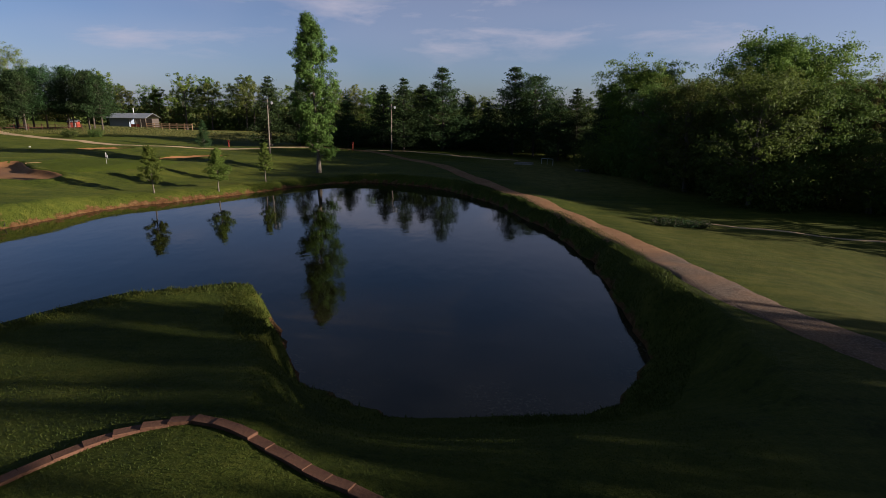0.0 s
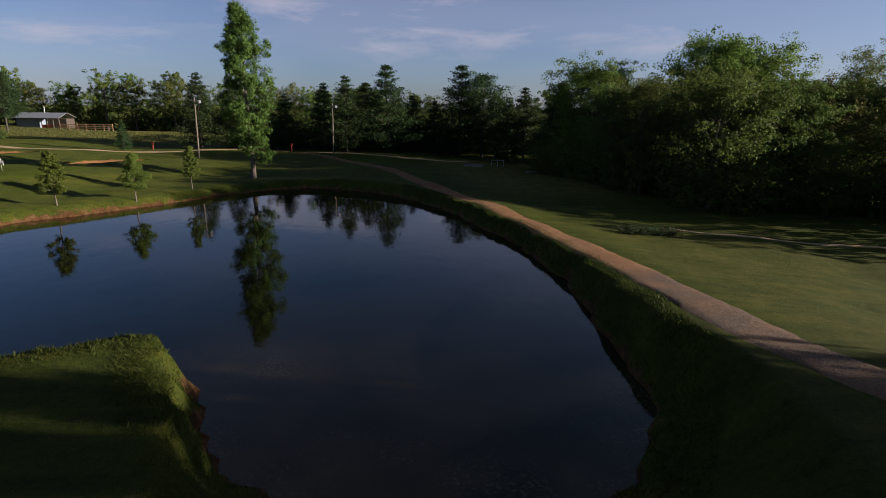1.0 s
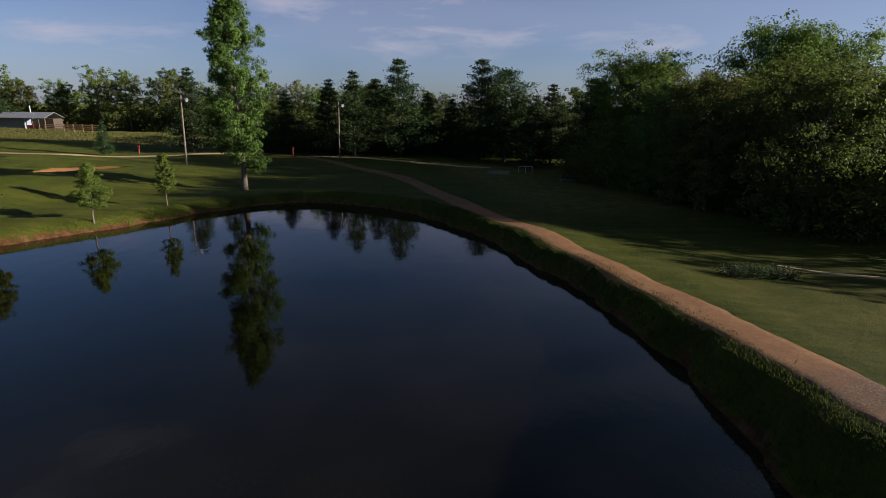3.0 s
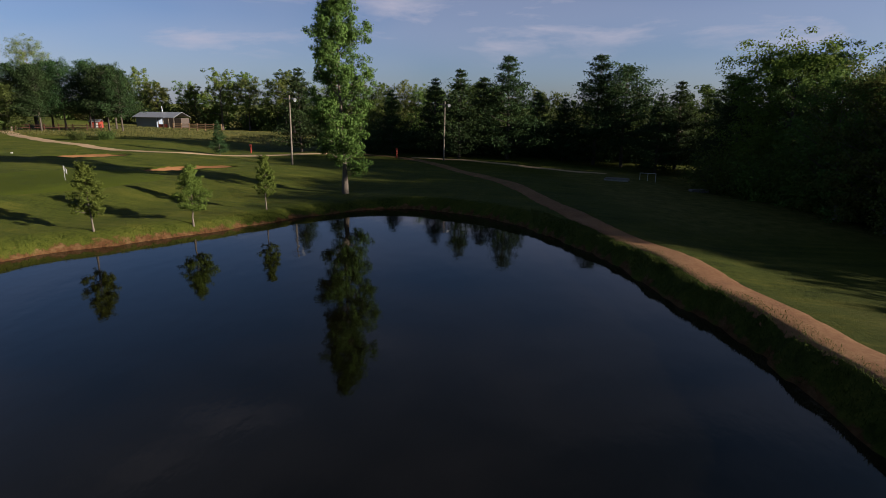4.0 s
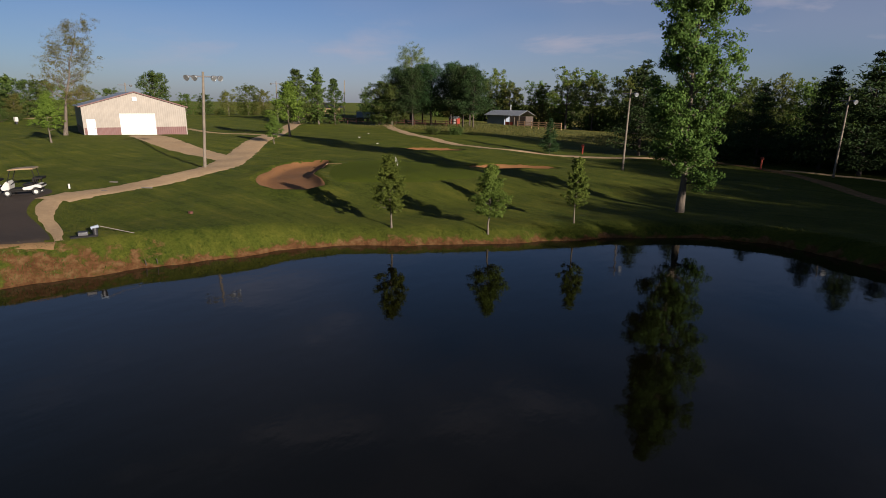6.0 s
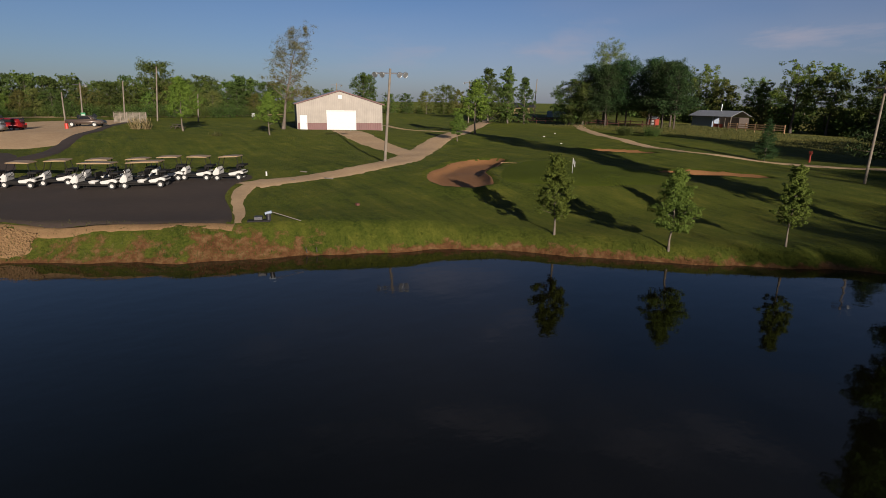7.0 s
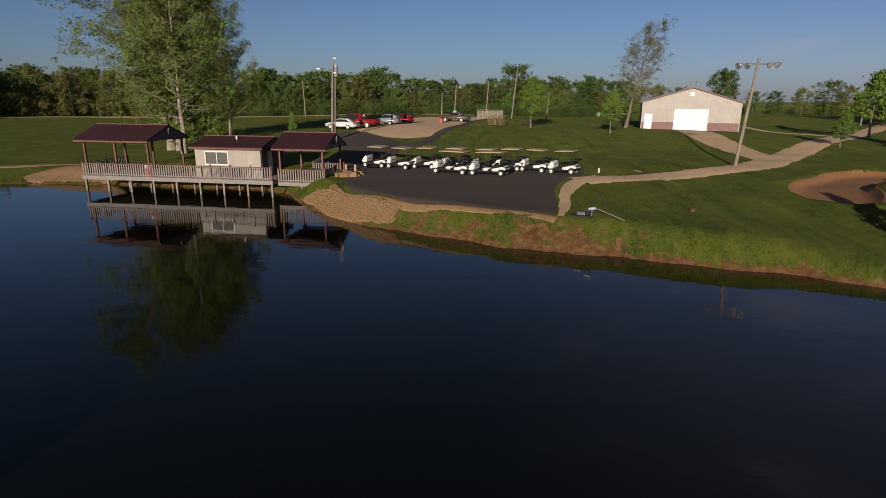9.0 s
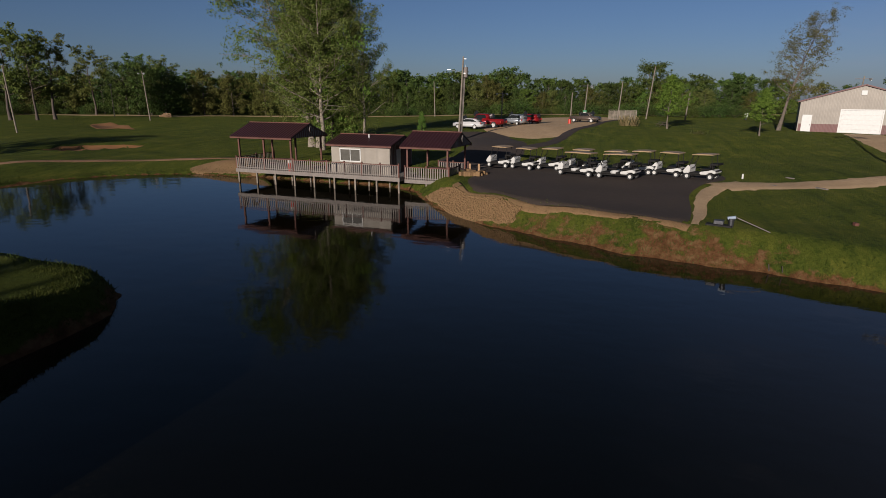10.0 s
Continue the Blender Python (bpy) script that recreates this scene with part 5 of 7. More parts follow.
# ---------------------------------------------------------------- metal shed
def metal_shed():
    sx, sy = -95.05, 59.97
    base = min(gz(sx, sy), gz(sx + 4.6, sy + 13.1)) - 0.05
    s = thing("metal_shed", sx, sy, base, 74.0, "tan metal shed with maroon skirt and white roller door", "shed")
    w, d, eave, apex, skirt = 13.9, 18.0, 4.25, 6.35, 1.3
    dx0, dx1, dh, t = 4.85, 9.35, 3.15, 0.12

    def wall(x0, x1, z0, z1, mat, nm):
        part(nm, one_box(x0, x1, 0, t, z0, z1), mat, s)
    wall(0, dx0, 0, skirt, SHED_SKIRT, "wall_skirt")
    wall(dx1, w, 0, skirt, SHED_SKIRT, "wall_skirt")
    wall(0, dx0, skirt, eave, SHED_WALL, "wall_panel")
    wall(dx1, w, skirt, eave, SHED_WALL, "wall_panel")
    wall(dx0, dx1, dh, eave, SHED_WALL, "wall_panel")
    part("gable", prism([(0, eave), (w, eave), (w / 2, apex)], t, "y"), SHED_WALL, s).location = (0, t / 2, 0)
    part("back_wall", one_box(0, w, d - t, d, 0, eave), SHED_WALL, s)
    for x in (0, w - t):
        part("side_wall", one_box(x, x + t, t + 0.002, d - t - 0.002, skirt, eave), SHED_WALL, s)
        part("side_skirt", one_box(x - 0.004, x + t + 0.004, t + 0.002, d - t - 0.002, 0, skirt), SHED_SKIRT, s)
    slope = math.atan2(apex - eave, w / 2)
    run = (w / 2 + 0.35) / math.cos(slope)
    for side in (-1, 1):
        m = Matrix.Translation((w / 2, 0, apex + 0.06)) @ Matrix.Rotation(side * slope, 4, "Y")
        part("roof_slope", one_box(min(0, side * run), max(0, side * run), -0.3, d + 0.3, 0, 0.08, 0, m), TIN, s)
        part("rake_trim", one_box(min(0, side * run), max(0, side * run), -0.34, -0.303, -0.06, 0.1, 0, m), SHED_SKIRT, s, "maroon rake trim")
    door = part("roller_door", one_box(dx0, dx1, 0.05, 0.1, 0, dh), WHITE, s, "white roller door")
    for k in range(5):
        part("door_section", one_box(dx0 + 0.05, dx1 - 0.05, 0.02, 0.045, 0.05 + k * dh / 5, (k + 1) * dh / 5 - 0.02, 0.008), WHITE, door)
    for x0, x1 in ((dx0 - 0.14, dx0), (dx1, dx1 + 0.14)):
        part("door_jamb", one_box(x0, x1, -0.03, -0.002, 0, dh + 0.14), WHITE, s)
    part("door_head", one_box(dx0, dx1, -0.03, -0.002, dh, dh + 0.14), WHITE, s)
    side_door = part("side_door", one_box(0.45, 1.6, -0.05, -0.003, 0.05, 2.5, 0.01), WHITE, s, "white entrance door")
    part("door_knob", one_box(1.42, 1.5, -0.12, -0.05, 1.1, 1.2, 0.02), DARK_STEEL, side_door)
    part("gable_light", one_box(w / 2 - 0.35, w / 2 + 0.35, -0.12, -0.003, apex - 1.25, apex - 0.6, 0.12), WHITE, s, "pale round-cornered gable lamp")
    for x in (0.0, w - 0.15):
        part("corner_trim", one_box(x, x + 0.12, -0.035, -0.004, 0, eave), SHED_WALL, s)


metal_shed()


# ---------------------------------------------------------------- poles and lamps
def lamp_head(parent, at, aim, r=0.32):
    """A bowl-shaped floodlight."""
    bm = bmesh.new()
    prof = [(0.06, 0.0), (0.12, 0.1), (r * 0.8, 0.22), (r, 0.42), (r * 0.93, 0.42), (r * 0.7, 0.25), (0.02, 0.16)]
    seg, rings = 14, []
    for i in range(seg):
        a = 2 * math.pi * i / seg
        rings.append([bm.verts.new((p * math.cos(a), p * math.sin(a), q)) for p, q in prof])
    for i in range(seg):
        j = (i + 1) % seg
        for k in range(len(prof) - 1):
            bm.faces.new((rings[i][k], rings[j][k], rings[j][k + 1], rings[i][k + 1]))
    h = part("flood_lamp", bm, STEEL, parent, "bowl-shaped metal floodlight", True)
    h.matrix_basis = Matrix.Translation(at) @ Vector(aim).to_track_quat("Z", "Y").to_matrix().to_4x4()
    part("lens", one_tube((0, 0, 0.36), (0, 0, 0.4), r * 0.88, r * 0.9, 14), STEEL, h)


def flood_pole(x, y, h, turn, lean, heads, label, r=0.13, group="", arm=1.2):
    p = thing("floodlight_pole", x, y, gz(x, y) - 0.2, turn, label, "light pole", group)
    top = Vector((lean[0], lean[1], h))
    part("pole", one_tube((0, 0, 0), top, r, r * 0.68, 10), WOOD_POLE, p)
    up = top * 0.985
    if heads:
        part("crossarm", one_box(up.x - arm, up.x + arm, up.y - 0.05, up.y + 0.05, up.z - 0.35, up.z - 0.22, 0.01), DARK_STEEL, p)
        spots = {4: (-arm, -0.45 * arm, 0.55 * arm, arm), 2: (-arm * 0.9, arm * 0.9), 1: (arm * 0.6,)}[heads]
        for s in spots:
            lamp_head(p, (up.x + s, up.y - 0.05, up.z - 0.3), (0.55 * (1 if s > 0 else -1), -0.75, -0.35), 0.27 if heads == 4 else 0.22)
    return p


flood_pole(-53.0, 55.3, 8.75, 63, (0.62, 0.16), 4, "tall wooden floodlight pole with four bowl lamps beside the path", 0.15)
flood_pole(-26.0, 88.0, 8.6, 20, (0.1, 0.0), 1, "wooden light pole with one lamp at the rough edge", 0.12, arm=0.7)
flood_pole(-8.0, 100.0, 8.4, 0, (0.1, 0), 1, "wooden light pole in front of dark pines", 0.12, arm=0.7)
FAR_POLES = "far floodlight poles"
for x, y, h, n, ln in ((-127.3, 42.5, 10.3, 0, (0.9, 0)), (-127.6, 30.3, 7.0, 1, (0.4, 0)), (-127.6, 37.0, 7.5, 0, (0.5, 0)), (-126.3, 49.7, 5.5, 0, (0.4, 0)), (-127.9, 13.0, 5.8, 2, (0.1, 0)), (-149.6, -8.1, 9.0, 0, (-0.3, 0)),
                       (-119.5, -70.7, 11.6, 2, (-1.0, 0)), (-134, -95.5, 9.3, 1, (0.1, 0)), (-78.2, -60.2, 11, 0, (-1, 0)), (-117.6, 75.4, 8.6, 1, (0.2, 0)), (-118.5, 72.7, 6.4, 1, (0.1, 0)), (-112, 124, 10.0, 0, (0.5, 0)),
                       (-117.0, 108.2, 9.8, 2, (0.1, 0)), (-127.4, 27.6, 5.3, 0, (0.1, 0))):
    flood_pole(x, y, h, 70, ln, n, "distant wooden pole rising before the woods", 0.14, FAR_POLES)


def utility_pole():
    x, y = -72.6, 16.7
    p = thing("utility_pole", x, y, gz(x, y) - 0.2, -80, "leaning wooden utility pole with grey transformer and conduits", "utility pole")
    p.scale = (0.85, 0.85, 0.9)
    part("pole", one_tube((0, 0, 0), (-0.55, 0, 10.9), 0.17, 0.11, 10), WOOD_POLE, p)
    can = part("transformer", one_tube((-0.86, -0.3, 8.3), (-0.88, -0.3, 9.5), 0.3, 0.3, 12), RAIL, p, "pale grey transformer can")
    part("can_lid", one_tube((-0.88, -0.3, 9.502), (-0.88, -0.3, 9.58), 0.32, 0.26, 12), RAIL, can)
    part("bushing", one_tube((-0.88, -0.3, 9.58), (-0.88, -0.3, 9.85), 0.05, 0.03, 6), WHITE, can)
    part("bracket", one_box(-0.86, -0.4, -0.08, 0.0, 8.75, 8.87), STEEL, p)
    part("top_bracket", one_box(-0.95, -0.5, -0.05, 0.05, 10.55, 10.65), STEEL, p)
    for cx in (-0.24, -0.40):
        part("conduit", one_tube((cx, -0.2, 0.1), (cx - 0.38, -0.2, 8.2), 0.065, 0.065, 8), RAIL, p, "pale conduit")
    part("meter_box", one_box(-0.55, -0.15, -0.46, -0.28, 1.4, 2.3, 0.02), RAIL, p)
    arm = part("light_arm", one_tube((-0.4, 0, 8.9), (1.3, -0.4, 9.25), 0.035, 0.03, 6), STEEL, p)
    part("lamp", one_box(1.2, 1.75, -0.5, -0.3, 9.2, 9.36, 0.03), STEEL, arm)


utility_pole()


# ---------------------------------------------------------------- pond house on its deck
def pond_house():
    O = pose(-48.45, 17.5, 0, 0, 0, -96.2)

    def at(x, y, z=0.0, turn=0):
        return O @ pose(x, y, z, 0, 0, turn)

    def ground_at(x, y):
        v = O @ Vector((x, y, 0))
        return gz(v.x, v.y)

    deck = thing("pond_deck", 0, 0, 0, label="whitewashed wooden deck on stilts over the pond edge", category="deck")
    deck.matrix_basis = O
    main, low = 1.28, 1.08
    # boards run along the front
    n = 26
    for k in range(n):
        y1 = -k * 5.6 / n
        part("deck_board", one_box(0.0, 16.6, y1 - 5.6 / n + 0.012, y1, main - 0.05, main), WOOD_GREY, deck)
    for k in range(24):
        y1 = -0.8 - k * 5.0 / 24
        part("deck_board", one_box(-4.05, -0.02, y1 - 5.0 / 24 + 0.012, y1, low - 0.05, low), WOOD_GREY, deck)
    part("fascia", one_box(0.0, 16.6, 0.004, 0.05, main - 0.3, main + 0.02), RAIL, deck, "pale fascia board")
    part("fascia", one_box(16.604, 16.65, -5.6, 0.05, main - 0.3, main + 0.02), RAIL, deck)
    part("fascia", one_box(-0.05, -0.004, -0.79, 0.05, main - 0.3, main + 0.02), RAIL, deck)
    part("fascia", one_box(-4.05, -0.054, -0.796, -0.75, low - 0.28, low + 0.02), RAIL, deck, "pale fascia board")
    part("fascia", one_box(-4.1, -4.054, -5.8, -0.75, low - 0.28, low + 0.02), RAIL, deck)
    for x in np.linspace(0.1, 16.5, 9):
        for y in (-0.15, -2.6):
            part("stilt", one_box(x - 0.07, x + 0.07, y - 0.07, y + 0.07, -1.2, main - 0.06), WOOD_POLE, deck)
    for x in (-3.9, -2.0):
        part("stilt", one_box(x - 0.07, x + 0.07, -1.1, -0.96, -0.8, low - 0.06), WOOD_POLE, deck)

    def railing(p0, p1, z, posts):
        p0, p1 = Vector(p0), Vector(p1)
        run = (p1 - p0).length
        ang = math.atan2(p1.y - p0.y, p1.x - p0.x)
        r = thing("deck_railing", 0, 0, 0, label="wooden railing with whitewashed balusters and dark posts", category="railing", group="railings of the deck")
        r.matrix_basis = O @ pose(p0.x, p0.y, z, 0, 0, math.degrees(ang))
        part("top_rail", one_box(0, run, -0.05, 0.05, 1.0, 1.06, 0.008), WOOD_BROWN, r, "dark top rail")
        part("bottom_rail", one_box(0, run, -0.03, 0.03, 0.12, 0.2), RAIL, r)
        slat = bpy.data.meshes.new("baluster")
        b = one_box(-0.045, 0.045, 0.034, 0.06, 0.06, 1.0)
        b.to_mesh(slat)
        b.free()
        slat.materials.append(RAIL)
        count = int(run / 0.2)
        for k in range(count):
            part_of("baluster", slat, None, r).location = ((k + 0.5) * run / count, 0, 0)
        for k in range(posts):
            x = run * k / max(1, posts - 1)
            post = part("post", one_box(x - 0.06, x + 0.06, -0.06, 0.03, 0.0, 1.14, 0.01), WOOD_BROWN, r, "dark stained post")
            part("post_cap", one_box(x - 0.075, x + 0.075, -0.075, 0.045, 1.142, 1.18, 0.01), WOOD_BROWN, post)

    railing((0.05, -0.03), (10.3, -0.03), main, 7)
    railing((10.35, -0.03), (16.55, -0.03), main, 3)
    railing((16.57, -0.1), (16.57, -5.5), main, 3)
    railing((-4.0, -0.85), (-0.1, -0.85), low, 3)
    railing((-4.02, -0.9), (-4.02, -3.4), low, 2)
    railing((-4.0, -5.7), (-1.2, -5.7), low, 3)

    def gable_roof(par, x0, x1, y0, y1, eave, ridge, nm="roof"):
        """Ridge along x; y0 is the pond side."""
        mid = (y0 + y1) / 2
        half = abs(y0 - y1) / 2
        slope = math.atan2(ridge - eave, half)
        run = half / math.cos(slope)
        for side in (1, -1):
            m = Matrix.Translation((0, mid, ridge)) @ Matrix.Rotation(-side * slope, 4, "X")
            part("roof_slope", one_box(x0, x1, min(0, side * run), max(0, side * run), 0, 0.06, 0, m), ROOF_RED, par, "maroon ribbed metal roof slope")
            part("eave_board", one_box(x0, x1, y0 - 0.03 if side > 0 else y1, y0 if side > 0 else y1 + 0.03, eave - 0.14, eave - 0.01), WOOD_BROWN, par, "dark wood eave board")
        part("ridge_cap", one_tube((x0 - 0.02, mid, ridge + 0.05), (x1 + 0.02, mid, ridge + 0.05), 0.07, 0.07, 6), WOOD_BROWN, par)
        for xg in (x0 + 0.06, x1 - 0.06):
            g = part("gable", prism([(y1 + 0.08, eave - 0.02), (y0 - 0.08, eave - 0.02), (mid, ridge - 0.03)], 0.06, "x"), WOOD_BROWN, par, "dark gable with pale battens")
            g.location = (xg, 0, 0)
            k = int((y0 - y1) / 0.28)
            for i in range(1, k):
                yb = y1 + (y0 - y1) * i / k
                top = eave + (ridge - eave) * (1 - abs(yb - mid) / half) - 0.1
                if top > eave + 0.08:
                    part("batten", one_box(-0.05, 0.05, yb - 0.06, yb + 0.06, eave, top), RAIL, g)
        return mid

    def shelter(x0, x1, y0, y1, floor, eave, ridge, label, cols):
        s = thing("pavilion", 0, 0, 0, label=label, category="pavilion")
        s.matrix_basis = O
        mid = gable_roof(s, x0 - 0.35, x1 + 0.35, y0 + 0.4, y1 - 0.4, eave, ridge)
        for x in cols:
            for y in (y0 - 0.16, y1 + 0.08):
                part("column", one_box(x - 0.07, x + 0.07, y - 0.07, y + 0.07, floor + 0.002, eave + 0.1), WOOD_BROWN, s, "dark stained column")
        for y in (y0 - 0.16, y1 + 0.08):
            part("beam", one_box(x0, x1, y - 0.05, y + 0.05, eave - 0.2, eave - 0.02), WOOD_BROWN, s)
        bm = bmesh.new()
        for i in range(16):
            a, b = 2 * math.pi * i / 16, 2 * math.pi * (i + 1) / 16
            tube(bm, (0, 0.22 * math.cos(a), 0.28 * math.sin(a)), (0, 0.22 * math.cos(b), 0.28 * math.sin(b)), 0.04, 0.04, 6)
        w = thing("wreath", 0, 0, 0, label="pale oval wreath hung on the gable", category="wreath")
        w.matrix_basis = O @ pose(x0 - 0.44, mid, (eave + ridge) / 2 + 0.05)
        part("ring", bm, RAIL, w)

    shelter(10.45, 16.4, -0.05, -5.0, main, 4.2, 5.3, "open pavilion with maroon metal roof on the deck", (10.6, 13.5, 16.25))
    shelter(-3.95, -0.2, -0.85, -5.4, low, 3.78, 4.85, "small open pavilion with maroon roof by the asphalt", (-3.85, -0.3))

    hut = thing("pond_hut", 0, 0, 0, label="cream panelled hut with maroon roof and white window", category="hut")
    hut.matrix_basis = O
    hx0, hx1, hy0, hy1, he, hr = 1.5, 7.2, -1.35, -5.9, 3.72, 4.42
    wx0, wx1, wz0, wz1 = 4.35, 6.25, 2.35, 3.3
    t = 0.1
    part("front_wall", one_box(hx0, wx0, hy0 - t, hy0, main + 0.002, he), HUT_WALL, hut)
    part("front_wall", one_box(wx1, hx1, hy0 - t, hy0, main + 0.002, he), HUT_WALL, hut)
    part("front_wall", one_box(wx0, wx1, hy0 - t, hy0, main + 0.002, wz0), HUT_WALL, hut)
    part("front_wall", one_box(wx0, wx1, hy0 - t, hy0, wz1, he), HUT_WALL, hut)
    part("back_wall", one_box(hx0, hx1, hy1, hy1 + t, main + 0.002, he), HUT_WALL, hut)
    part("end_wall", one_box(hx1 - t, hx1, hy1 + t + 0.002, hy0 - t - 0.002, main + 0.002, he), HUT_WALL, hut)
    part("end_wall", one_box(hx0, hx0 + t, hy1 + t + 0.002, hy0 - 2.2, main + 0.002, he), WOOD_BROWN, hut, "dark battened end wall")
    part("end_wall", one_box(hx0, hx0 + t, hy0 - 1.3, hy0 - t - 0.002, main + 0.002, he), WOOD_BROWN, hut)
    part("end_wall", one_box(hx0, hx0 + t, hy0 - 2.198, hy0 - 1.302, main + 2.05, he), WOOD_BROWN, hut)
    for i in range(4):
        part("batten", one_box(hx0 - 0.03, hx0 - 0.004, hy0 - 0.3 - i * 0.3, hy0 - 0.18 - i * 0.3, main + 0.01, he - 0.05), RAIL, hut)
    part("door", one_box(hx0 + 0.02, hx0 + 0.07, hy0 - 2.19, hy0 - 1.31, main + 0.01, main + 2.04), WHITE, hut, "white door in the end wall")
    win = part("window_glass", one_box(wx0 + 0.002, wx1 - 0.002, hy0 - 0.06, hy0 - 0.04, wz0 + 0.002, wz1 - 0.002), BLIND, hut, "dark window with pale blind slats")
    for a, b, c, d in ((wx0 - 0.09, wx1 + 0.09, wz1, wz1 + 0.09), (wx0 - 0.09, wx1 + 0.09, wz0 - 0.09, wz0), (wx0 - 0.09, wx0, wz0, wz1), (wx1, wx1 + 0.09, wz0, wz1)):
        part("window_frame", one_box(a, b, hy0 + 0.003, hy0 + 0.05, c, d), WHITE, win)
    part("mullion", one_box((wx0 + wx1) / 2 - 0.03, (wx0 + wx1) / 2 + 0.03, hy0 - 0.035, hy0 + 0.03, wz0, wz1), WHITE, win)
    for i in range(7):
        part("blind_slat", one_box(wx0 + 0.03, wx1 - 0.03, hy0 - 0.1, hy0 - 0.065, wz0 + 0.05 + i * 0.11, wz0 + 0.09 + i * 0.11), STRIPE, win)
    gable_roof(hut, hx0 - 0.35, hx1 + 0.3, hy0 + 0.4, hy1 - 0.3, he, hr)
    part("roof_vent", one_tube((4.2, -2.8, 4.05), (4.2, -2.8, 4.55), 0.07, 0.07, 8), WHITE, hut)

    # furniture on the deck
    def bench_table(x, y, turn, z):
        p = thing("picnic_table", 0, 0, 0, label="dark wooden picnic table on the deck", category="table", group="tables on the deck")
        p.matrix_basis = at(x, y, z, turn)
        for k in range(5):
            part("top_board", one_box(-0.85, 0.85, -0.36 + k * 0.145, -0.23 + k * 0.145, 0.71, 0.75), WOOD_BROWN, p)
        for s in (-1, 1):
            part("bench", one_box(-0.85, 0.85, s * 0.68 - 0.13, s * 0.68 + 0.13, 0.42, 0.46), WOOD_BROWN, p)
            bm = bmesh.new()
            tube(bm, (s * 0.6, -0.75, 0.0), (s * 0.6, -0.2, 0.71), 0.035, 0.035, 6)
            tube(bm, (s * 0.6, 0.75, 0.0), (s * 0.6, 0.2, 0.71), 0.035, 0.035, 6)
            tube(bm, (s * 0.6, -0.8, 0.4), (s * 0.6, 0.8, 0.4), 0.03, 0.03, 6)
            part("trestle", bm, WOOD_BROWN, p)
    bench_table(13.6, -3.0, 10, main + 0.001)
    bench_table(9.0, -2.6, 90, main + 0.001)
    bench_table(-2.1, -3.6, 0, low + 0.001)
    g = thing("gas_grill", 0, 0, 0, label="small dark grill standing on the deck", category="grill")
    g.matrix_basis = at(15.6, -1.0, main)
    part("bowl", one_tube((0, 0, 0.7), (0, 0, 1.05), 0.22, 0.28, 12), BLACK, g)
    for a in range(3):
        part("leg", one_tube((0.2 * math.cos(a * 2.1), 0.2 * math.sin(a * 2.1), 0), (0.1 * math.cos(a * 2.1), 0.1 * math.sin(a * 2.1), 0.72), 0.02, 0.02, 6), BLACK, g)
    bkt = thing("red_bucket", 0, 0, 0, label="red and white bucket by the railing", category="bucket")
    bkt.matrix_basis = at(10.9, -0.35, main)
    part("bucket", one_tube((0, 0, 0.0), (0, 0, 0.7), 0.16, 0.19, 12), RED, bkt)
    part("lid", one_tube((0, 0, 0.702), (0, 0, 0.98), 0.19, 0.15, 12), WHITE, bkt)
    # cut stones piled at the deck's corner
    r2 = np.random.default_rng(3)
    for k in range(16):
        x, y = -4.6 - r2.uniform(0, 1.9), -1.6 - r2.uniform(0, 1.6)
        v = O @ Vector((x, y, 0))
        st = thing("landscape_stone", v.x, v.y, gz(v.x, v.y) + 0.06, r2.uniform(0, 180), "tan cut landscape stone piled by the deck", "stone", "stones piled by the deck")
        a, b, c = r2.uniform(0.18, 0.34), r2.uniform(0.14, 0.22), r2.uniform(0.15, 0.38)
        part("stone", one_box(-a, a, -b, b, -0.12, c, 0.04), STONE, st)
    for k in range(2):
        v = O @ Vector((-4.9 - k * 0.8, -3.6, 0))
        tb = thing("timber_post", v.x, v.y, gz(v.x, v.y), 0, "short pale timber post by the deck", "post", "short posts by the deck")
        part("post", one_box(-0.09, 0.09, -0.09, 0.09, 0, 0.75, 0.02), WOOD_TAN, tb)


pond_house()


# ---------------------------------------------------------------- golf carts
CART_TYRE, CART_RIM = wheel_mesh(0.23, 0.2, 0.13)


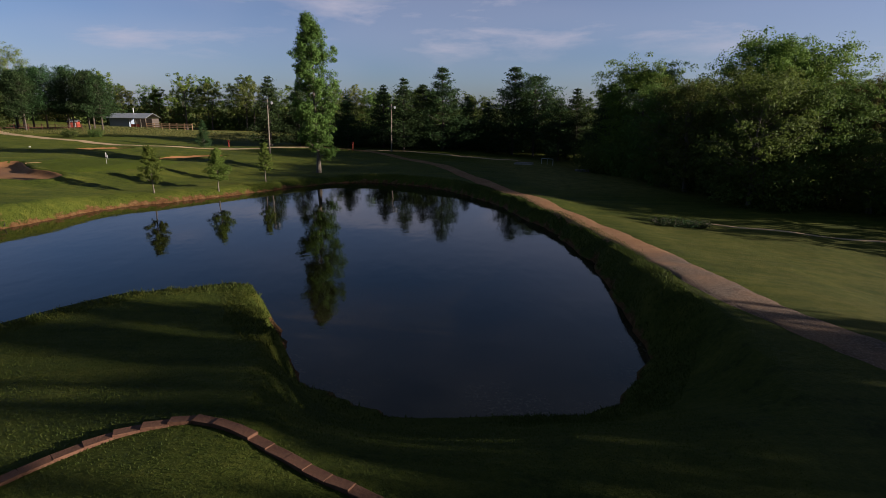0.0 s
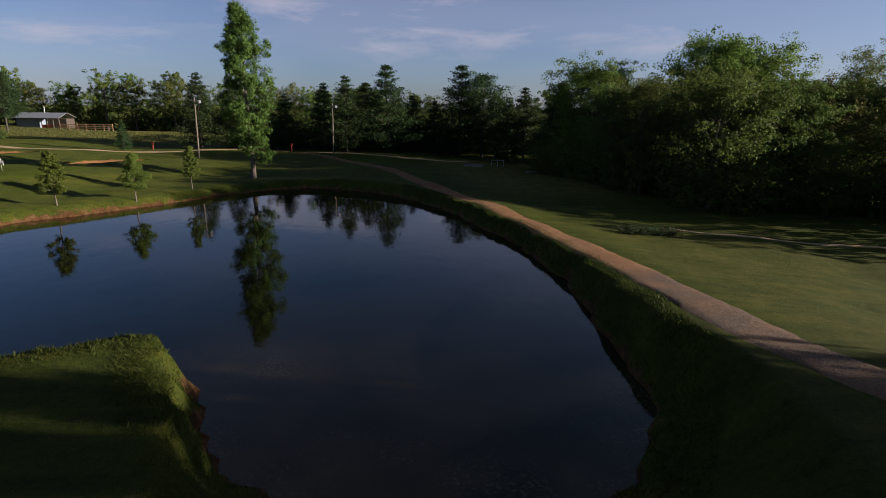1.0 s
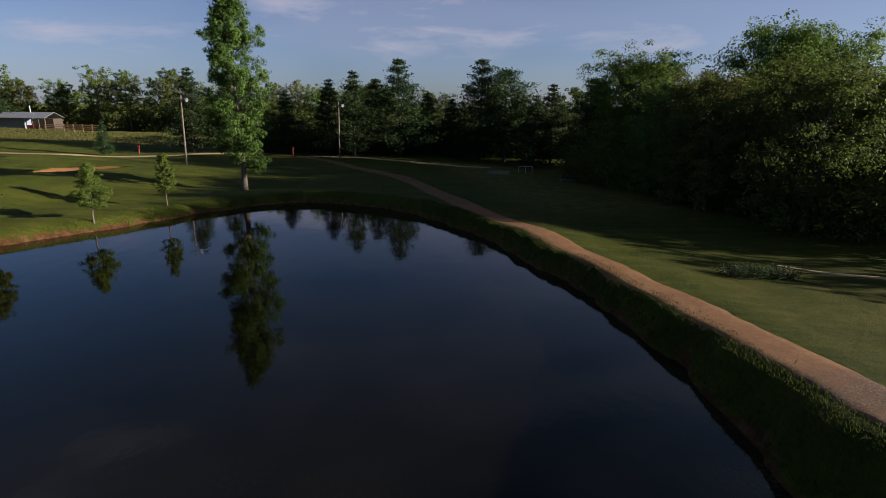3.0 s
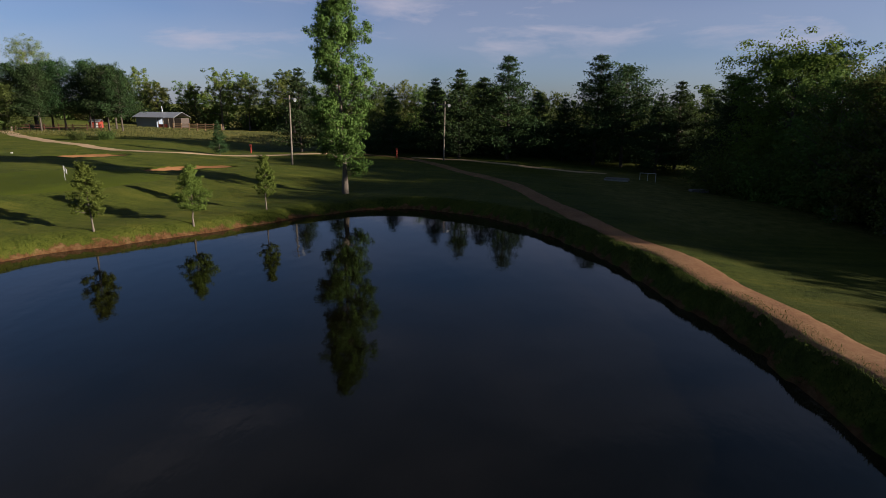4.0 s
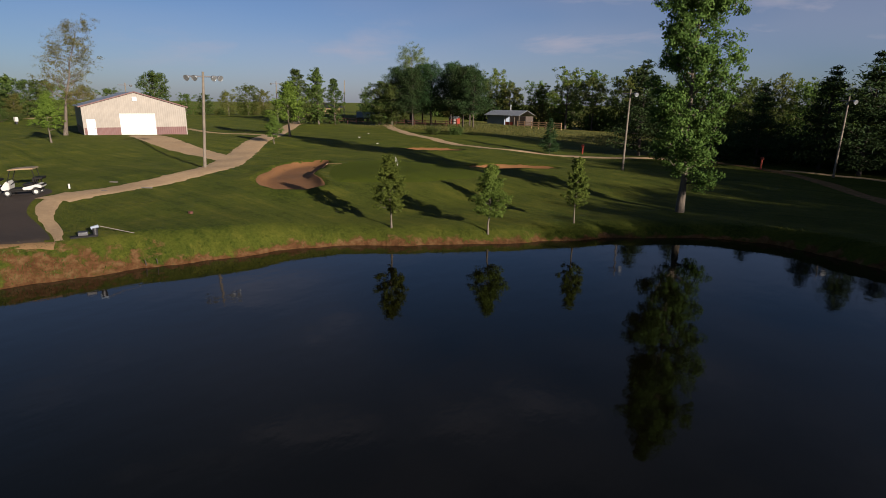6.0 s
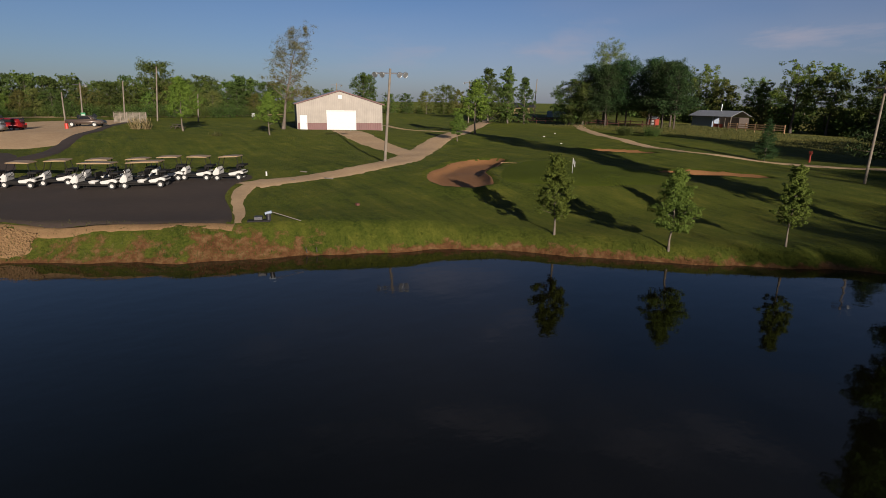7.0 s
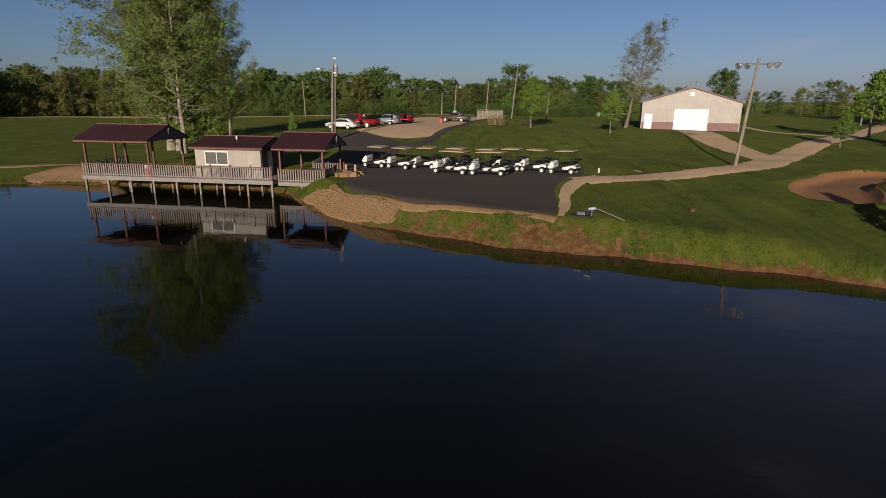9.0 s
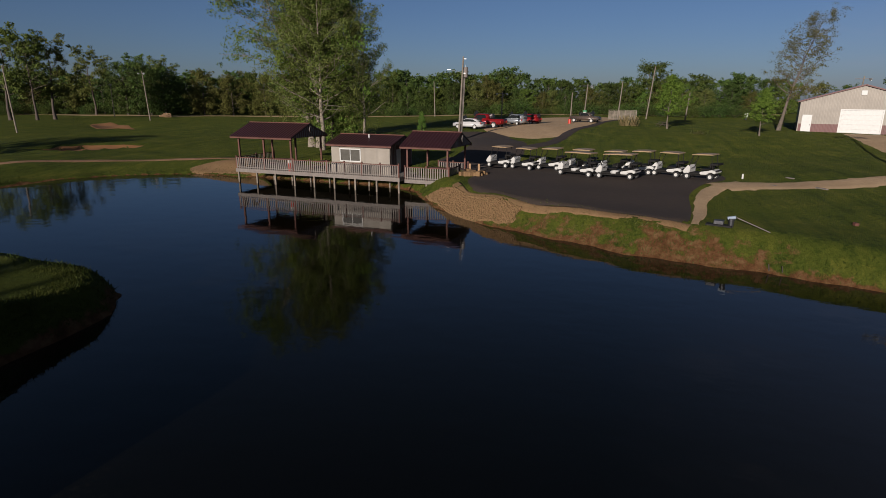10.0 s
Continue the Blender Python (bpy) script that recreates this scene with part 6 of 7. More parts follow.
def golf_cart(long=0.0, name="golf_cart"):
    """A white two-seat cart with a tan canopy; long: extra length of a four-seat one. The nose points along +x."""
    c = thing(name, 0, 0, 0)
    L = long
    nose = [(0.74, 0.40), (1.14, 0.42), (1.24, 0.52), (1.14, 0.72), (0.88, 1.02), (0.76, 1.05), (0.68, 0.8)]
    part("cowl", prism(nose, 1.06, "y", 0.04), WHITE, c, "white front cowl")
    part("floor_pan", one_box(-1.05 - L, 1.1, -0.53, 0.53, 0.26, 0.36, 0.02), BLACK, c)
    rear = [(-0.08 - L, 0.38), (-0.04 - L, 0.56), (-0.5 - L, 0.64), (-0.95 - L, 0.74), (-1.22 - L, 0.62), (-1.18 - L, 0.46), (-1.06 - L, 0.46), (-0.98 - L, 0.53), (-0.68 - L, 0.53), (-0.6 - L, 0.38)]
    part("rear_body", prism(rear, 1.18, "y", 0.04), WHITE, c, "white rear body")
    part("footwell", one_box(-0.02 - L, 0.78, -0.5, 0.5, 0.365, 0.5, 0.02), BLACK, c, "black footwell panel")
    part("seat_box", one_box(-0.80 - L, -0.145 - L, -0.52, 0.52, 0.585, 0.668, 0.02), BLACK, c)
    if L:
        part("mid_body", prism([(-0.05, 0.38), (0.0, 0.58), (-0.15, 0.61), (-0.45, 0.61), (-0.45, 0.38)], 1.12, "y", 0.03), WHITE, c, smooth=True)
    seats = [(-0.32 - L, -0.72 - L)] + ([(-0.1, -0.48)] if L else [])
    for s0, s1 in seats:
        part("seat", one_box(s1, s0 + 0.26, -0.5, 0.5, 0.67, 0.8, 0.04), BLACK, c, "dark seat cushion")
        part("backrest", one_box(s1 - 0.1, s1 + 0.02, -0.5, 0.5, 0.84, 1.2, 0.04), BLACK, c, "black backrest")
    roof = prism([(0.62, 1.79), (0.56, 1.85), (-0.2 - L / 2, 1.89), (-0.92 - L, 1.86), (-0.98 - L, 1.79)], 1.22, "y", 0.025)
    part("canopy", roof, CREAM, c, "tan plastic canopy")
    for y in (-0.5, 0.5):
        part("canopy_post", one_tube((0.78, y, 0.95), (0.46, y, 1.8), 0.026, 0.026, 6), BLACK, c)
        part("canopy_post", one_tube((-0.95 - L, y, 0.7), (-0.82 - L, y, 1.8), 0.026, 0.026, 6), BLACK, c)
    part("windscreen_bar", one_tube((0.7, -0.5, 1.15), (0.7, 0.5, 1.15), 0.015, 0.015, 6), BLACK, c)
    col = part("steering_column", one_tube((0.7, 0.25, 0.75), (0.36, 0.25, 1.02), 0.025, 0.02, 6), BLACK, c)
    bm = bmesh.new()
    q = Vector((-0.34, 0, 0.27)).to_track_quat("Z", "Y").to_matrix()
    for i in range(12):
        a, b = 2 * math.pi * i / 12, 2 * math.pi * (i + 1) / 12
        tube(bm, Vector((0.36, 0.25, 1.02)) + q @ Vector((0.17 * math.cos(a), 0.17 * math.sin(a), 0)), Vector((0.36, 0.25, 1.02)) + q @ Vector((0.17 * math.cos(b), 0.17 * math.sin(b), 0)), 0.014, 0.014, 5)
    part("steering_wheel", bm, BLACK, col)
    part("bag_rack", one_box(-1.26 - L, -1.12 - L, -0.45, 0.45, 0.62, 0.7, 0.02), BLACK, c)
    rack = bmesh.new()
    tube(rack, (-1.0 - L, -0.4, 1.15), (-1.0 - L, 0.4, 1.15), 0.025, 0.025, 6)
    tube(rack, (-1.0 - L, -0.4, 0.75), (-1.0 - L, -0.4, 1.15), 0.02, 0.02, 6)
    tube(rack, (-1.0 - L, 0.4, 0.75), (-1.0 - L, 0.4, 1.15), 0.02, 0.02, 6)
    part("bag_frame", rack, BLACK, c)
    part("basket", one_box(-1.32 - L, -0.8 - L, -0.5, 0.5, 1.05, 1.2, 0.03), BLACK, c, "black folded cover over the bag basket")
    for x in (0.88, -0.82 - L):
        for y in (-0.5, 0.5):
            w = part_of("wheel", CART_TYRE, None, c)
            w.location = (x, y, 0.23)
            part_of("rim", CART_RIM, None, w)
    for y in (-0.38, 0.38):
        part("headlight", one_box(1.16, 1.2, y - 0.09, y + 0.09, 0.54, 0.62, 0.01), STEEL, c)
    return c


two_seat, four_seat = golf_cart(), golf_cart(0.75)
tagged(two_seat, "white golf cart with tan canopy parked in a row", "golf cart", "golf carts on the apron")
tagged(four_seat, "long white golf cart with rear seat and tan canopy", "golf cart", "golf carts on the apron")


def on_ground(x, y, turn, lift=0.07):
    """A pose that stands on the ground and follows its slope."""
    e = 0.8
    n = Vector((gz(x - e, y) - gz(x + e, y), gz(x, y - e) - gz(x, y + e), 2 * e)).normalized()
    q = n.to_track_quat("Z", "Y")
    base = Matrix.Translation((x, y, gz(x, y) + lift)) @ Vector((0, 0, 1)).rotation_difference(n).to_matrix().to_4x4()
    return base @ pose(0, 0, 0, 0, 0, turn)


BACK_ROW = [(-55.6, 24.7, -112), (-55.0, 26.9, -113), (-55.1, 29.2, -112), (-54.0, 31.8, -111), (-53.0, 34.4, -113), (-52.8, 36.5, -114), (-52.2, 38.5, -118), (-50.7, 40.7, -122)]
two_seat.matrix_basis = on_ground(*BACK_ROW[0])
for row in BACK_ROW[1:]:
    copy_thing(two_seat, on_ground(*row))
four_seat.matrix_basis = on_ground(-51.3, 31.3, -116)
copy_thing(four_seat, on_ground(-49.9, 34.3, -116))


# ---------------------------------------------------------------- parked vehicles
CAR_TYRE, CAR_RIM = wheel_mesh(0.33, 0.22, 0.21)
TRUCK_TYRE, TRUCK_RIM = wheel_mesh(0.42, 0.28, 0.25)


def vehicle(name, x, y, turn, paint, lower, cabin, width, axles, big, label, category="car", bed=None):
    """lower and cabin are side profiles; glass sits in the cabin's sides."""
    v = thing(name, x, y, gz(x, y) + 0.06, turn, label, category)
    part("body", prism(lower, width, "y", 0.06), paint, v, smooth=True)
    part("cabin", prism(cabin, width * 0.86, "y", 0.06), paint, v, smooth=True)
    cx = sum(p[0] for p in cabin) / len(cabin)
    cz = sum(p[1] for p in cabin) / len(cabin)
    pane = [(cx + (a - cx) * 0.86, cz + 0.02 + (b - cz) * 0.66) for a, b in cabin]
    for s in (-1, 1):
        g = part("side_window", prism(pane, 0.03, "y"), GLASS, v, "dark side glass")
        g.location = (0, s * (width * 0.43 + 0.006), 0)
    lo, hi = min(p[0] for p in cabin), max(p[0] for p in cabin)
    top = max(p[1] for p in cabin)
    bot = min(p[1] for p in cabin)
    xs = sorted(p[0] for p in cabin if p[1] > (top + bot) / 2)
    for a, b, nm in ((hi, xs[-1], "windscreen"), (lo, xs[0], "rear_window")):
        d = Vector((b - a, 0, top - bot))
        m = Matrix.Translation(((a + b) / 2 + (0.02 if a == hi else -0.02), 0, (top + bot) / 2)) @ d.to_track_quat("X", "Y").to_matrix().to_4x4()
        part(nm, one_box(-d.length * 0.38, d.length * 0.38, -width * 0.36, width * 0.36, -0.035, 0.035, 0.0, m), GLASS, v)
    tyre, rim = (TRUCK_TYRE, TRUCK_RIM) if big else (CAR_TYRE, CAR_RIM)
    r = 0.42 if big else 0.33
    for ax in axles:
        for s in (-1, 1):
            w = part_of("wheel", tyre, None, v)
            w.location = (ax, s * (width / 2 - 0.08), r)
            part_of("rim", rim, None, w)
    front = max(p[0] for p in lower)
    back = min(p[0] for p in lower)
    for s in (-1, 1):
        part("headlight", one_box(front - 0.05, front + 0.012, s * width * 0.36 - 0.16, s * width * 0.36 + 0.16, 0.62, 0.78, 0.01), STEEL, v)
        part("tail_light", one_box(back - 0.012, back + 0.05, s * width * 0.42 - 0.1, s * width * 0.42 + 0.1, 0.7, 0.95, 0.01), RED, v)
    if bed:
        part("bed_floor", one_box(bed[0], bed[1], -width / 2 + 0.14, width / 2 - 0.14, bed[2], bed[2] + 0.02), BLACK, v, "dark open truck bed")
    return v


SEDAN_LOW = [(-2.3, 0.3), (-2.35, 0.62), (-2.2, 0.92), (-1.0, 0.95), (0.9, 0.93), (1.9, 0.82), (2.3, 0.66), (2.32, 0.32)]
SEDAN_TOP = [(-1.85, 0.9), (-1.1, 1.38), (0.2, 1.42), (1.15, 0.9)]
HATCH_LOW = [(-2.0, 0.32), (-2.1, 0.7), (-2.0, 1.0), (0.9, 0.98), (1.75, 0.88), (2.1, 0.66), (2.12, 0.34)]
HATCH_TOP = [(-2.0, 0.95), (-1.75, 1.55), (0.15, 1.6), (1.05, 0.95)]
TRUCK_LOW = [(-2.85, 0.5), (-2.9, 0.85), (-2.85, 1.18), (1.2, 1.18), (2.6, 1.1), (2.85, 0.85), (2.85, 0.5)]
TRUCK_TOP = [(-0.75, 1.12), (-0.6, 1.78), (0.85, 1.82), (1.5, 1.12)]
vehicle("white_sedan", -85.1, 15.3, 250, WHITE_CAR, SEDAN_LOW, SEDAN_TOP, 1.8, (-1.4, 1.45), False, "white sedan parked on the gravel lot")
vehicle("red_pickup", -88.8, 16.9, 250, RED_CAR, TRUCK_LOW, TRUCK_TOP, 2.0, (-1.85, 1.75), True, "bright red pickup truck parked on gravel", "pickup truck", (-2.7, -0.85, 1.17)).scale = (1.08, 1.08, 1.1)
vehicle("silver_hatchback", -94.4, 20.5, 235, SILVER_CAR, HATCH_LOW, HATCH_TOP, 1.75, (-1.25, 1.3), False, "silver hatchback parked beside the pickup")
vehicle("dark_hatchback", -100.1, 22, 235, RED_CAR, HATCH_LOW, HATCH_TOP, 1.75, (-1.25, 1.3), False, "dark red hatchback behind the silver car")
vehicle("brown_pickup", -105, 31, 62, GREY_CAR, TRUCK_LOW, TRUCK_TOP, 1.95, (-1.85, 1.75), True, "brownish grey pickup truck at the drive", "pickup truck", (-2.7, -0.85, 1.17)).scale = (0.9, 0.9, 0.9)


# ---------------------------------------------------------------- far farm buildings
def barn():
    x, y = -77.0, 142.6
    b = thing("barn", x, y, gz(x, y) - 0.1, -8, "low grey barn with tin roof and open porch", "barn")
    b.scale = (0.75, 0.8, 0.85)
    part("wall", one_box(-6.5, 0.5, 0, 6, 0, 2.7), BLUE_GREY, b)
    part("porch_wall", one_box(0.504, 7.0, 2.5, 6, 0, 2.5), BARK_DARK, b)
    for sgn, run in ((1, 3.9), (-1, 3.9)):
        m = Matrix.Translation((0, 2.8, 4.0)) @ Matrix.Rotation(-sgn * radians(20), 4, "X")
        part("roof_slope", one_box(-7.2, 7.4, min(0, sgn * run), max(0, sgn * run), 0, 0.08, 0, m), TIN, b)
    part("gable", prism([(-0.6, 2.68), (6.0, 2.68), (2.8, 3.95)], 0.1, "x"), BLUE_GREY, b).location = (-6.4, 0, 0)
    for px in (1.5, 3.3, 5.1, 6.9):
        part("porch_post", one_box(px - 0.08, px + 0.08, -0.5, -0.34, 0, 2.75), WOOD_POLE, b)
    part("porch_rail", one_box(1.4, 4.6, -0.45, -0.4, 0, 1.0), WOOD_RED, b)
    part("flue", one_tube((-0.5, 4, 3.4), (-0.5, 4, 5.6), 0.12, 0.12, 8), STEEL, b)
    r = thing("red_shed", -85.6, 135.1, gz(-85.6, 135.1) - 0.1, 10, "small red wooden shed under the pines", "shed")
    r.scale = (0.66, 0.66, 0.7)
    part("wall", one_box(-1.6, 1.6, -1.2, 1.2, 0, 2.1), WOOD_RED, r)
    part("door", one_box(0.3, 1.1, -1.23, -1.202, 0.02, 1.8), WHITE, r)
    for sgn in (1, -1):
        m = Matrix.Translation((0, 0, 2.75)) @ Matrix.Rotation(-sgn * radians(27), 4, "X")
        part("roof_slope", one_box(-1.8, 1.8, min(0, sgn * 1.6), max(0, sgn * 1.6), 0, 0.06, 0, m), TIN, r)
    f = thing("board_fence", -69.5, 137.0, gz(-69.5, 137.0), -6, "weathered tan board fence beside the barn", "fence")
    for k in range(7):
        part("post", one_box(k * 1.9 - 0.07, k * 1.9 + 0.07, -0.07, 0.07, -0.2, 1.35), WOOD_TAN, f)
    for k in range(3):
        part("rail", one_box(0, 11.4, -0.1, -0.073, 0.35 + k * 0.38, 0.5 + k * 0.38), WOOD_TAN, f)
    f2 = thing("rail_fence", -112, 119.5, gz(-112, 119.5), 14, "dark rail fence below the pine grove", "fence")
    for k in range(14):
        part("post", one_box(k * 2.6 - 0.07, k * 2.6 + 0.07, -0.07, 0.07, -0.4, 1.3), WOOD_BROWN, f2)
    for k in range(2):
        part("rail", one_box(0, 33.8, -0.1, -0.073, 0.45 + k * 0.5, 0.58 + k * 0.5), WOOD_BROWN, f2)
    h = thing("far_house", -196, 188, gz(-196, 188), 40, "far pale house on the horizon", "house")
    part("wall", one_box(-6, 6, -3, 3, 0, 2.8), CREAM, h)
    part("roof", prism([(-3.6, 2.8), (3.6, 2.8), (0, 4.6)], 13, "x"), DARK_STEEL, h)
    t2 = thing("tarp_trailer", -112.5, 133, gz(-112.5, 133), 20, "low blue-grey trailer behind the rise", "trailer")
    part("box", one_box(-3, 3, -1.1, 1.1, 0.4, 1.8, 0.05), BLUE_GREY, t2)
    for s in (-1, 1):
        part_of("wheel", CAR_TYRE, None, t2).location = (0.4, s * 1.0, 0.33)


barn()


# ---------------------------------------------------------------- course furniture
def flag():
    x, y = -38.5, 65.7
    f = thing("flagstick", x, y, gz(x, y) + 0.03, 30, "white golf flag on a thin pole in the green", "flag")
    f.scale = (0.8, 0.8, 0.85)
    part("pole", one_tube((0, 0, 0), (0, 0, 1.55), 0.018, 0.015, 6), WHITE, f)
    bm = bmesh.new()
    n = 6
    rows = [[bm.verts.new((0.02 + 0.05 * k, 0.05 * math.sin(k * 1.3), z - 0.075 * k)) for k in range(n)] for z in (1.52, 0.98)]
    for k in range(n - 1):
        bm.faces.new((rows[0][k], rows[0][k + 1], rows[1][k + 1], rows[1][k]))
    ext = bmesh.ops.solidify(bm, geom=bm.faces[:], thickness=0.01)
    part("cloth", bm, WHITE, f, "white flag cloth")


flag()


def low_marker(name, x, y, label, mat, w=0.3, h=0.14, turn=0.0):
    m = thing(name, x, y, gz(x, y), turn, label, "marker", "tee markers")
    part("block", one_box(-w / 2, w / 2, -0.1, 0.1, -0.02, h, 0.03), mat, m)


for x, y in ((-71, 91.3), (-62, 86.5), (-78, 100)):
    low_marker("tee_marker", x, y, "small white tee marker block on the grass", WHITE, 0.26, 0.11, 20)
for x, y, w in ((-47.5, 47.6, 0.9), (-48.6, 45.0, 0.5), (-52, 47, 0.7)):
    low_marker("flat_stone", x, y, "pale flat stone lying in the grass", RAIL, w, 0.07, 30)
low_marker("yardage_block", -37.6, 45.9, "small dark block on a worn patch of grass", WOOD_BROWN, 0.28, 0.16, 10)
rk = thing("bunker_rake", -47.5, 65.2, gz(-47.5, 65.2) + 0.1, 35, "pale wooden rake lying beside the bunker", "rake")
part("handle", one_tube((0, 0, 0.02), (1.5, 0, 0.05), 0.02, 0.02, 6), WOOD_TAN, rk)
part("head", one_box(-0.04, 0.04, -0.3, 0.3, -0.03, 0.05), WOOD_TAN, rk)
wp = thing("white_post", -51.6, 43.7, gz(-51.6, 43.7), 0, "short white marker post beside the apron", "post")
part("post", one_tube((0, 0, -0.1), (0, 0, 0.36), 0.07, 0.07, 10), WHITE, wp)


def pump():
    x, y = -35.6, 39.6
    p = thing("irrigation_pump", x, y, gz(x, y), 72, "irrigation pump with long white pipe on the bank", "pump")
    p.scale = (0.72, 0.72, 0.72)
    part("motor", one_tube((-0.15, 0, 0.6), (0.35, 0, 0.72), 0.12, 0.12, 12), BLUE_GREY, p, "blue-grey pump motor")
    part("housing", one_tube((0.1, 0, 0.0), (0.1, 0, 0.6), 0.16, 0.2, 10), DARK_STEEL, p)
    part("pipe", one_tube((0.4, -0.05, 0.72), (2.55, -0.6, 0.05), 0.03, 0.03, 8), RAIL, p, "long white pipe slanting to the grass")
    part("skid", one_box(-1.5, 0.2, -0.3, 0.3, -0.1, 0.12, 0.02), BLACK, p)
    part("fuel_box", one_box(-1.0, -0.35, -0.24, 0.24, 0.122, 0.42, 0.03), DARK_STEEL, p)


pump()
for x, y in ((-33.0, 41.0), (-32.8, 41.5)):
    s = thing("waterside_stub", x, y, -0.3, 10, "broken dark branch sticking out at the waterline", "branch", "branches at the waterline")
    part("stub", one_tube((0, 0, 0), (0.35, -0.3, 0.75), 0.05, 0.02, 6), BARK_DARK, s)


def picnic_table(x, y, turn):
    p = thing("picnic_table", x, y, gz(x, y), turn, "dark wooden picnic table on the lawn", "table")
    for k in range(5):
        part("top_board", one_box(-1.1, 1.1, -0.38 + k * 0.155, -0.24 + k * 0.155, 0.71, 0.75), BARK_DARK, p)
    for s in (-1, 1):
        part("bench", one_box(-1.1, 1.1, s * 0.72 - 0.14, s * 0.72 + 0.14, 0.41, 0.45), BARK_DARK, p)
        bm = bmesh.new()
        tube(bm, (s * 0.8, -0.8, 0), (s * 0.8, -0.2, 0.71), 0.04, 0.04, 6)
        tube(bm, (s * 0.8, 0.8, 0), (s * 0.8, 0.2, 0.71), 0.04, 0.04, 6)
        tube(bm, (s * 0.8, -0.8, 0.38), (s * 0.8, 0.8, 0.38), 0.035, 0.035, 6)
        part("trestle", bm, BARK_DARK, p)


picnic_table(-103.4, 43.2, 15)


def slat_screen():
    x, y = -119.9, 37.6
    s = thing("slatted_screen", x, y, gz(x, y), 75, "brown slatted wooden screen beside the drive", "fence")
    s.scale = (0.86, 0.86, 0.86)
    for k in range(6):
        part("post", one_box(-3 + k * 1.2 - 0.07, -3 + k * 1.2 + 0.07, -0.07, 0.07, -0.1, 2.1), WOOD_POLE, s)
    for k in range(30):
        part("slat", one_box(-3 + k * 0.2, -2.86 + k * 0.2, -0.1, -0.073, 0.1, 1.95), WOOD_POLE, s)
    part("top_rail", one_box(-3.1, 3.1, -0.12, 0.1, 2.102, 2.2), WOOD_POLE, s)
    sg = thing("green_sign", -117.5, 30.6, gz(-117.5, 30.6), 70, "small green and white roadside sign", "sign")
    part("post", one_tube((0, 0, -0.1), (0, 0, 1.5), 0.04, 0.04, 6), STEEL, sg)
    part("panel", one_box(-0.35, 0.35, -0.03, 0.03, 1.0, 1.75, 0.01), GREEN_SIGN, sg)
    part("stripe", one_box(-0.25, 0.25, -0.05, -0.033, 1.3, 1.45), WHITE, sg)
    ps = thing("red_marker_post", -100.9, 28.6, gz(-100.9, 28.6), 20, "low red marker post at the drive edge", "post")
    part("post", one_tube((0, 0, -0.1), (0, 0, 0.8), 0.25, 0.22, 10), RED, ps)
    pd = thing("utility_pedestal", -150, 66, gz(-150, 66), 10, "small pale utility box standing on the far lawn", "utility box")
    part("box", one_box(-0.35, 0.35, -0.3, 0.3, 0.55, 1.5, 0.05), WHITE, pd)
    part("stand", one_box(-0.2, 0.2, -0.18, 0.18, -0.1, 0.548), DARK_STEEL, pd)


slat_screen()


def bleacher():
    x, y = -139, -84
    b = thing("bleacher", x, y, gz(x, y), 62, "low tan wooden bleacher on the far lawn", "bleacher")
    for k in range(3):
        part("bench_board", one_box(-2.4, 2.4, 0.6 * k - 0.15, 0.6 * k + 0.15, 0.4 + 0.3 * k, 0.46 + 0.3 * k), WOOD_TAN, b)
    for px in (-2.1, 0, 2.1):
        part("frame", prism([(-0.2, 0.0), (1.45, 0.0), (1.45, 0.98), (1.05, 0.98), (0.8, 0.68), (0.2, 0.38), (-0.2, 0.38)], 0.08, "x"), WOOD_TAN, b).location = (px, 0, 0)


bleacher()


def red_hydrant(x, y, h, label):
    p = thing("red_post", x, y, gz(x, y), 0, label, "post", "red posts by the path")
    part("post", one_box(-0.08, 0.08, -0.08, 0.08, -0.1, h, 0.02), WOOD_RED, p)
    part("cap", one_box(-0.17, 0.17, -0.13, 0.13, h + 0.002, h + 0.3, 0.03), WOOD_RED, p)


red_hydrant(-15.2, 102.4, 1.2, "red ball-washer post beside the dirt road")
red_hydrant(-38, 103.5, 1.0, "red marker post at the edge of the rough")


def plank_bridge():
    x, y = 13.7, 87.5
    b = thing("plank_footbridge", x, y, gz(x, y), -20, "small pale plank footbridge in the shaded hollow", "footbridge")
    for k in range(12):
        part("plank", one_box(-1.3 + k * 0.22, -1.1 + k * 0.22, -0.7, 0.7, 0.24, 0.3), RAIL, b)
    for s in (-1, 1):
        part("bearer", one_box(-1.4, 1.4, s * 0.6 - 0.06, s * 0.6 + 0.06, 0.0, 0.238), WOOD_GREY, b)
    r = thing("pipe_rack", x + 3.9, y + 1.2, gz(x + 3.9, y + 1.2), -20, "white pipe rack standing beside the footbridge", "rack")
    for px in (-0.9, 0, 0.9):
        part("upright", one_tube((px, 0, -0.1), (px, 0, 0.9), 0.035, 0.035, 6), WHITE, r)
    part("top_bar", one_tube((-0.93, 0, 0.92), (0.93, 0, 0.92), 0.035, 0.035, 6), WHITE, r)
    c = thing("concrete_block", 22, 84, gz(22, 84), 10, "pale concrete culvert block in the shade", "block")
    part("block", one_box(-1, 1, -0.4, 0.4, -0.1, 0.35, 0.06), RAIL, c)


plank_bridge()


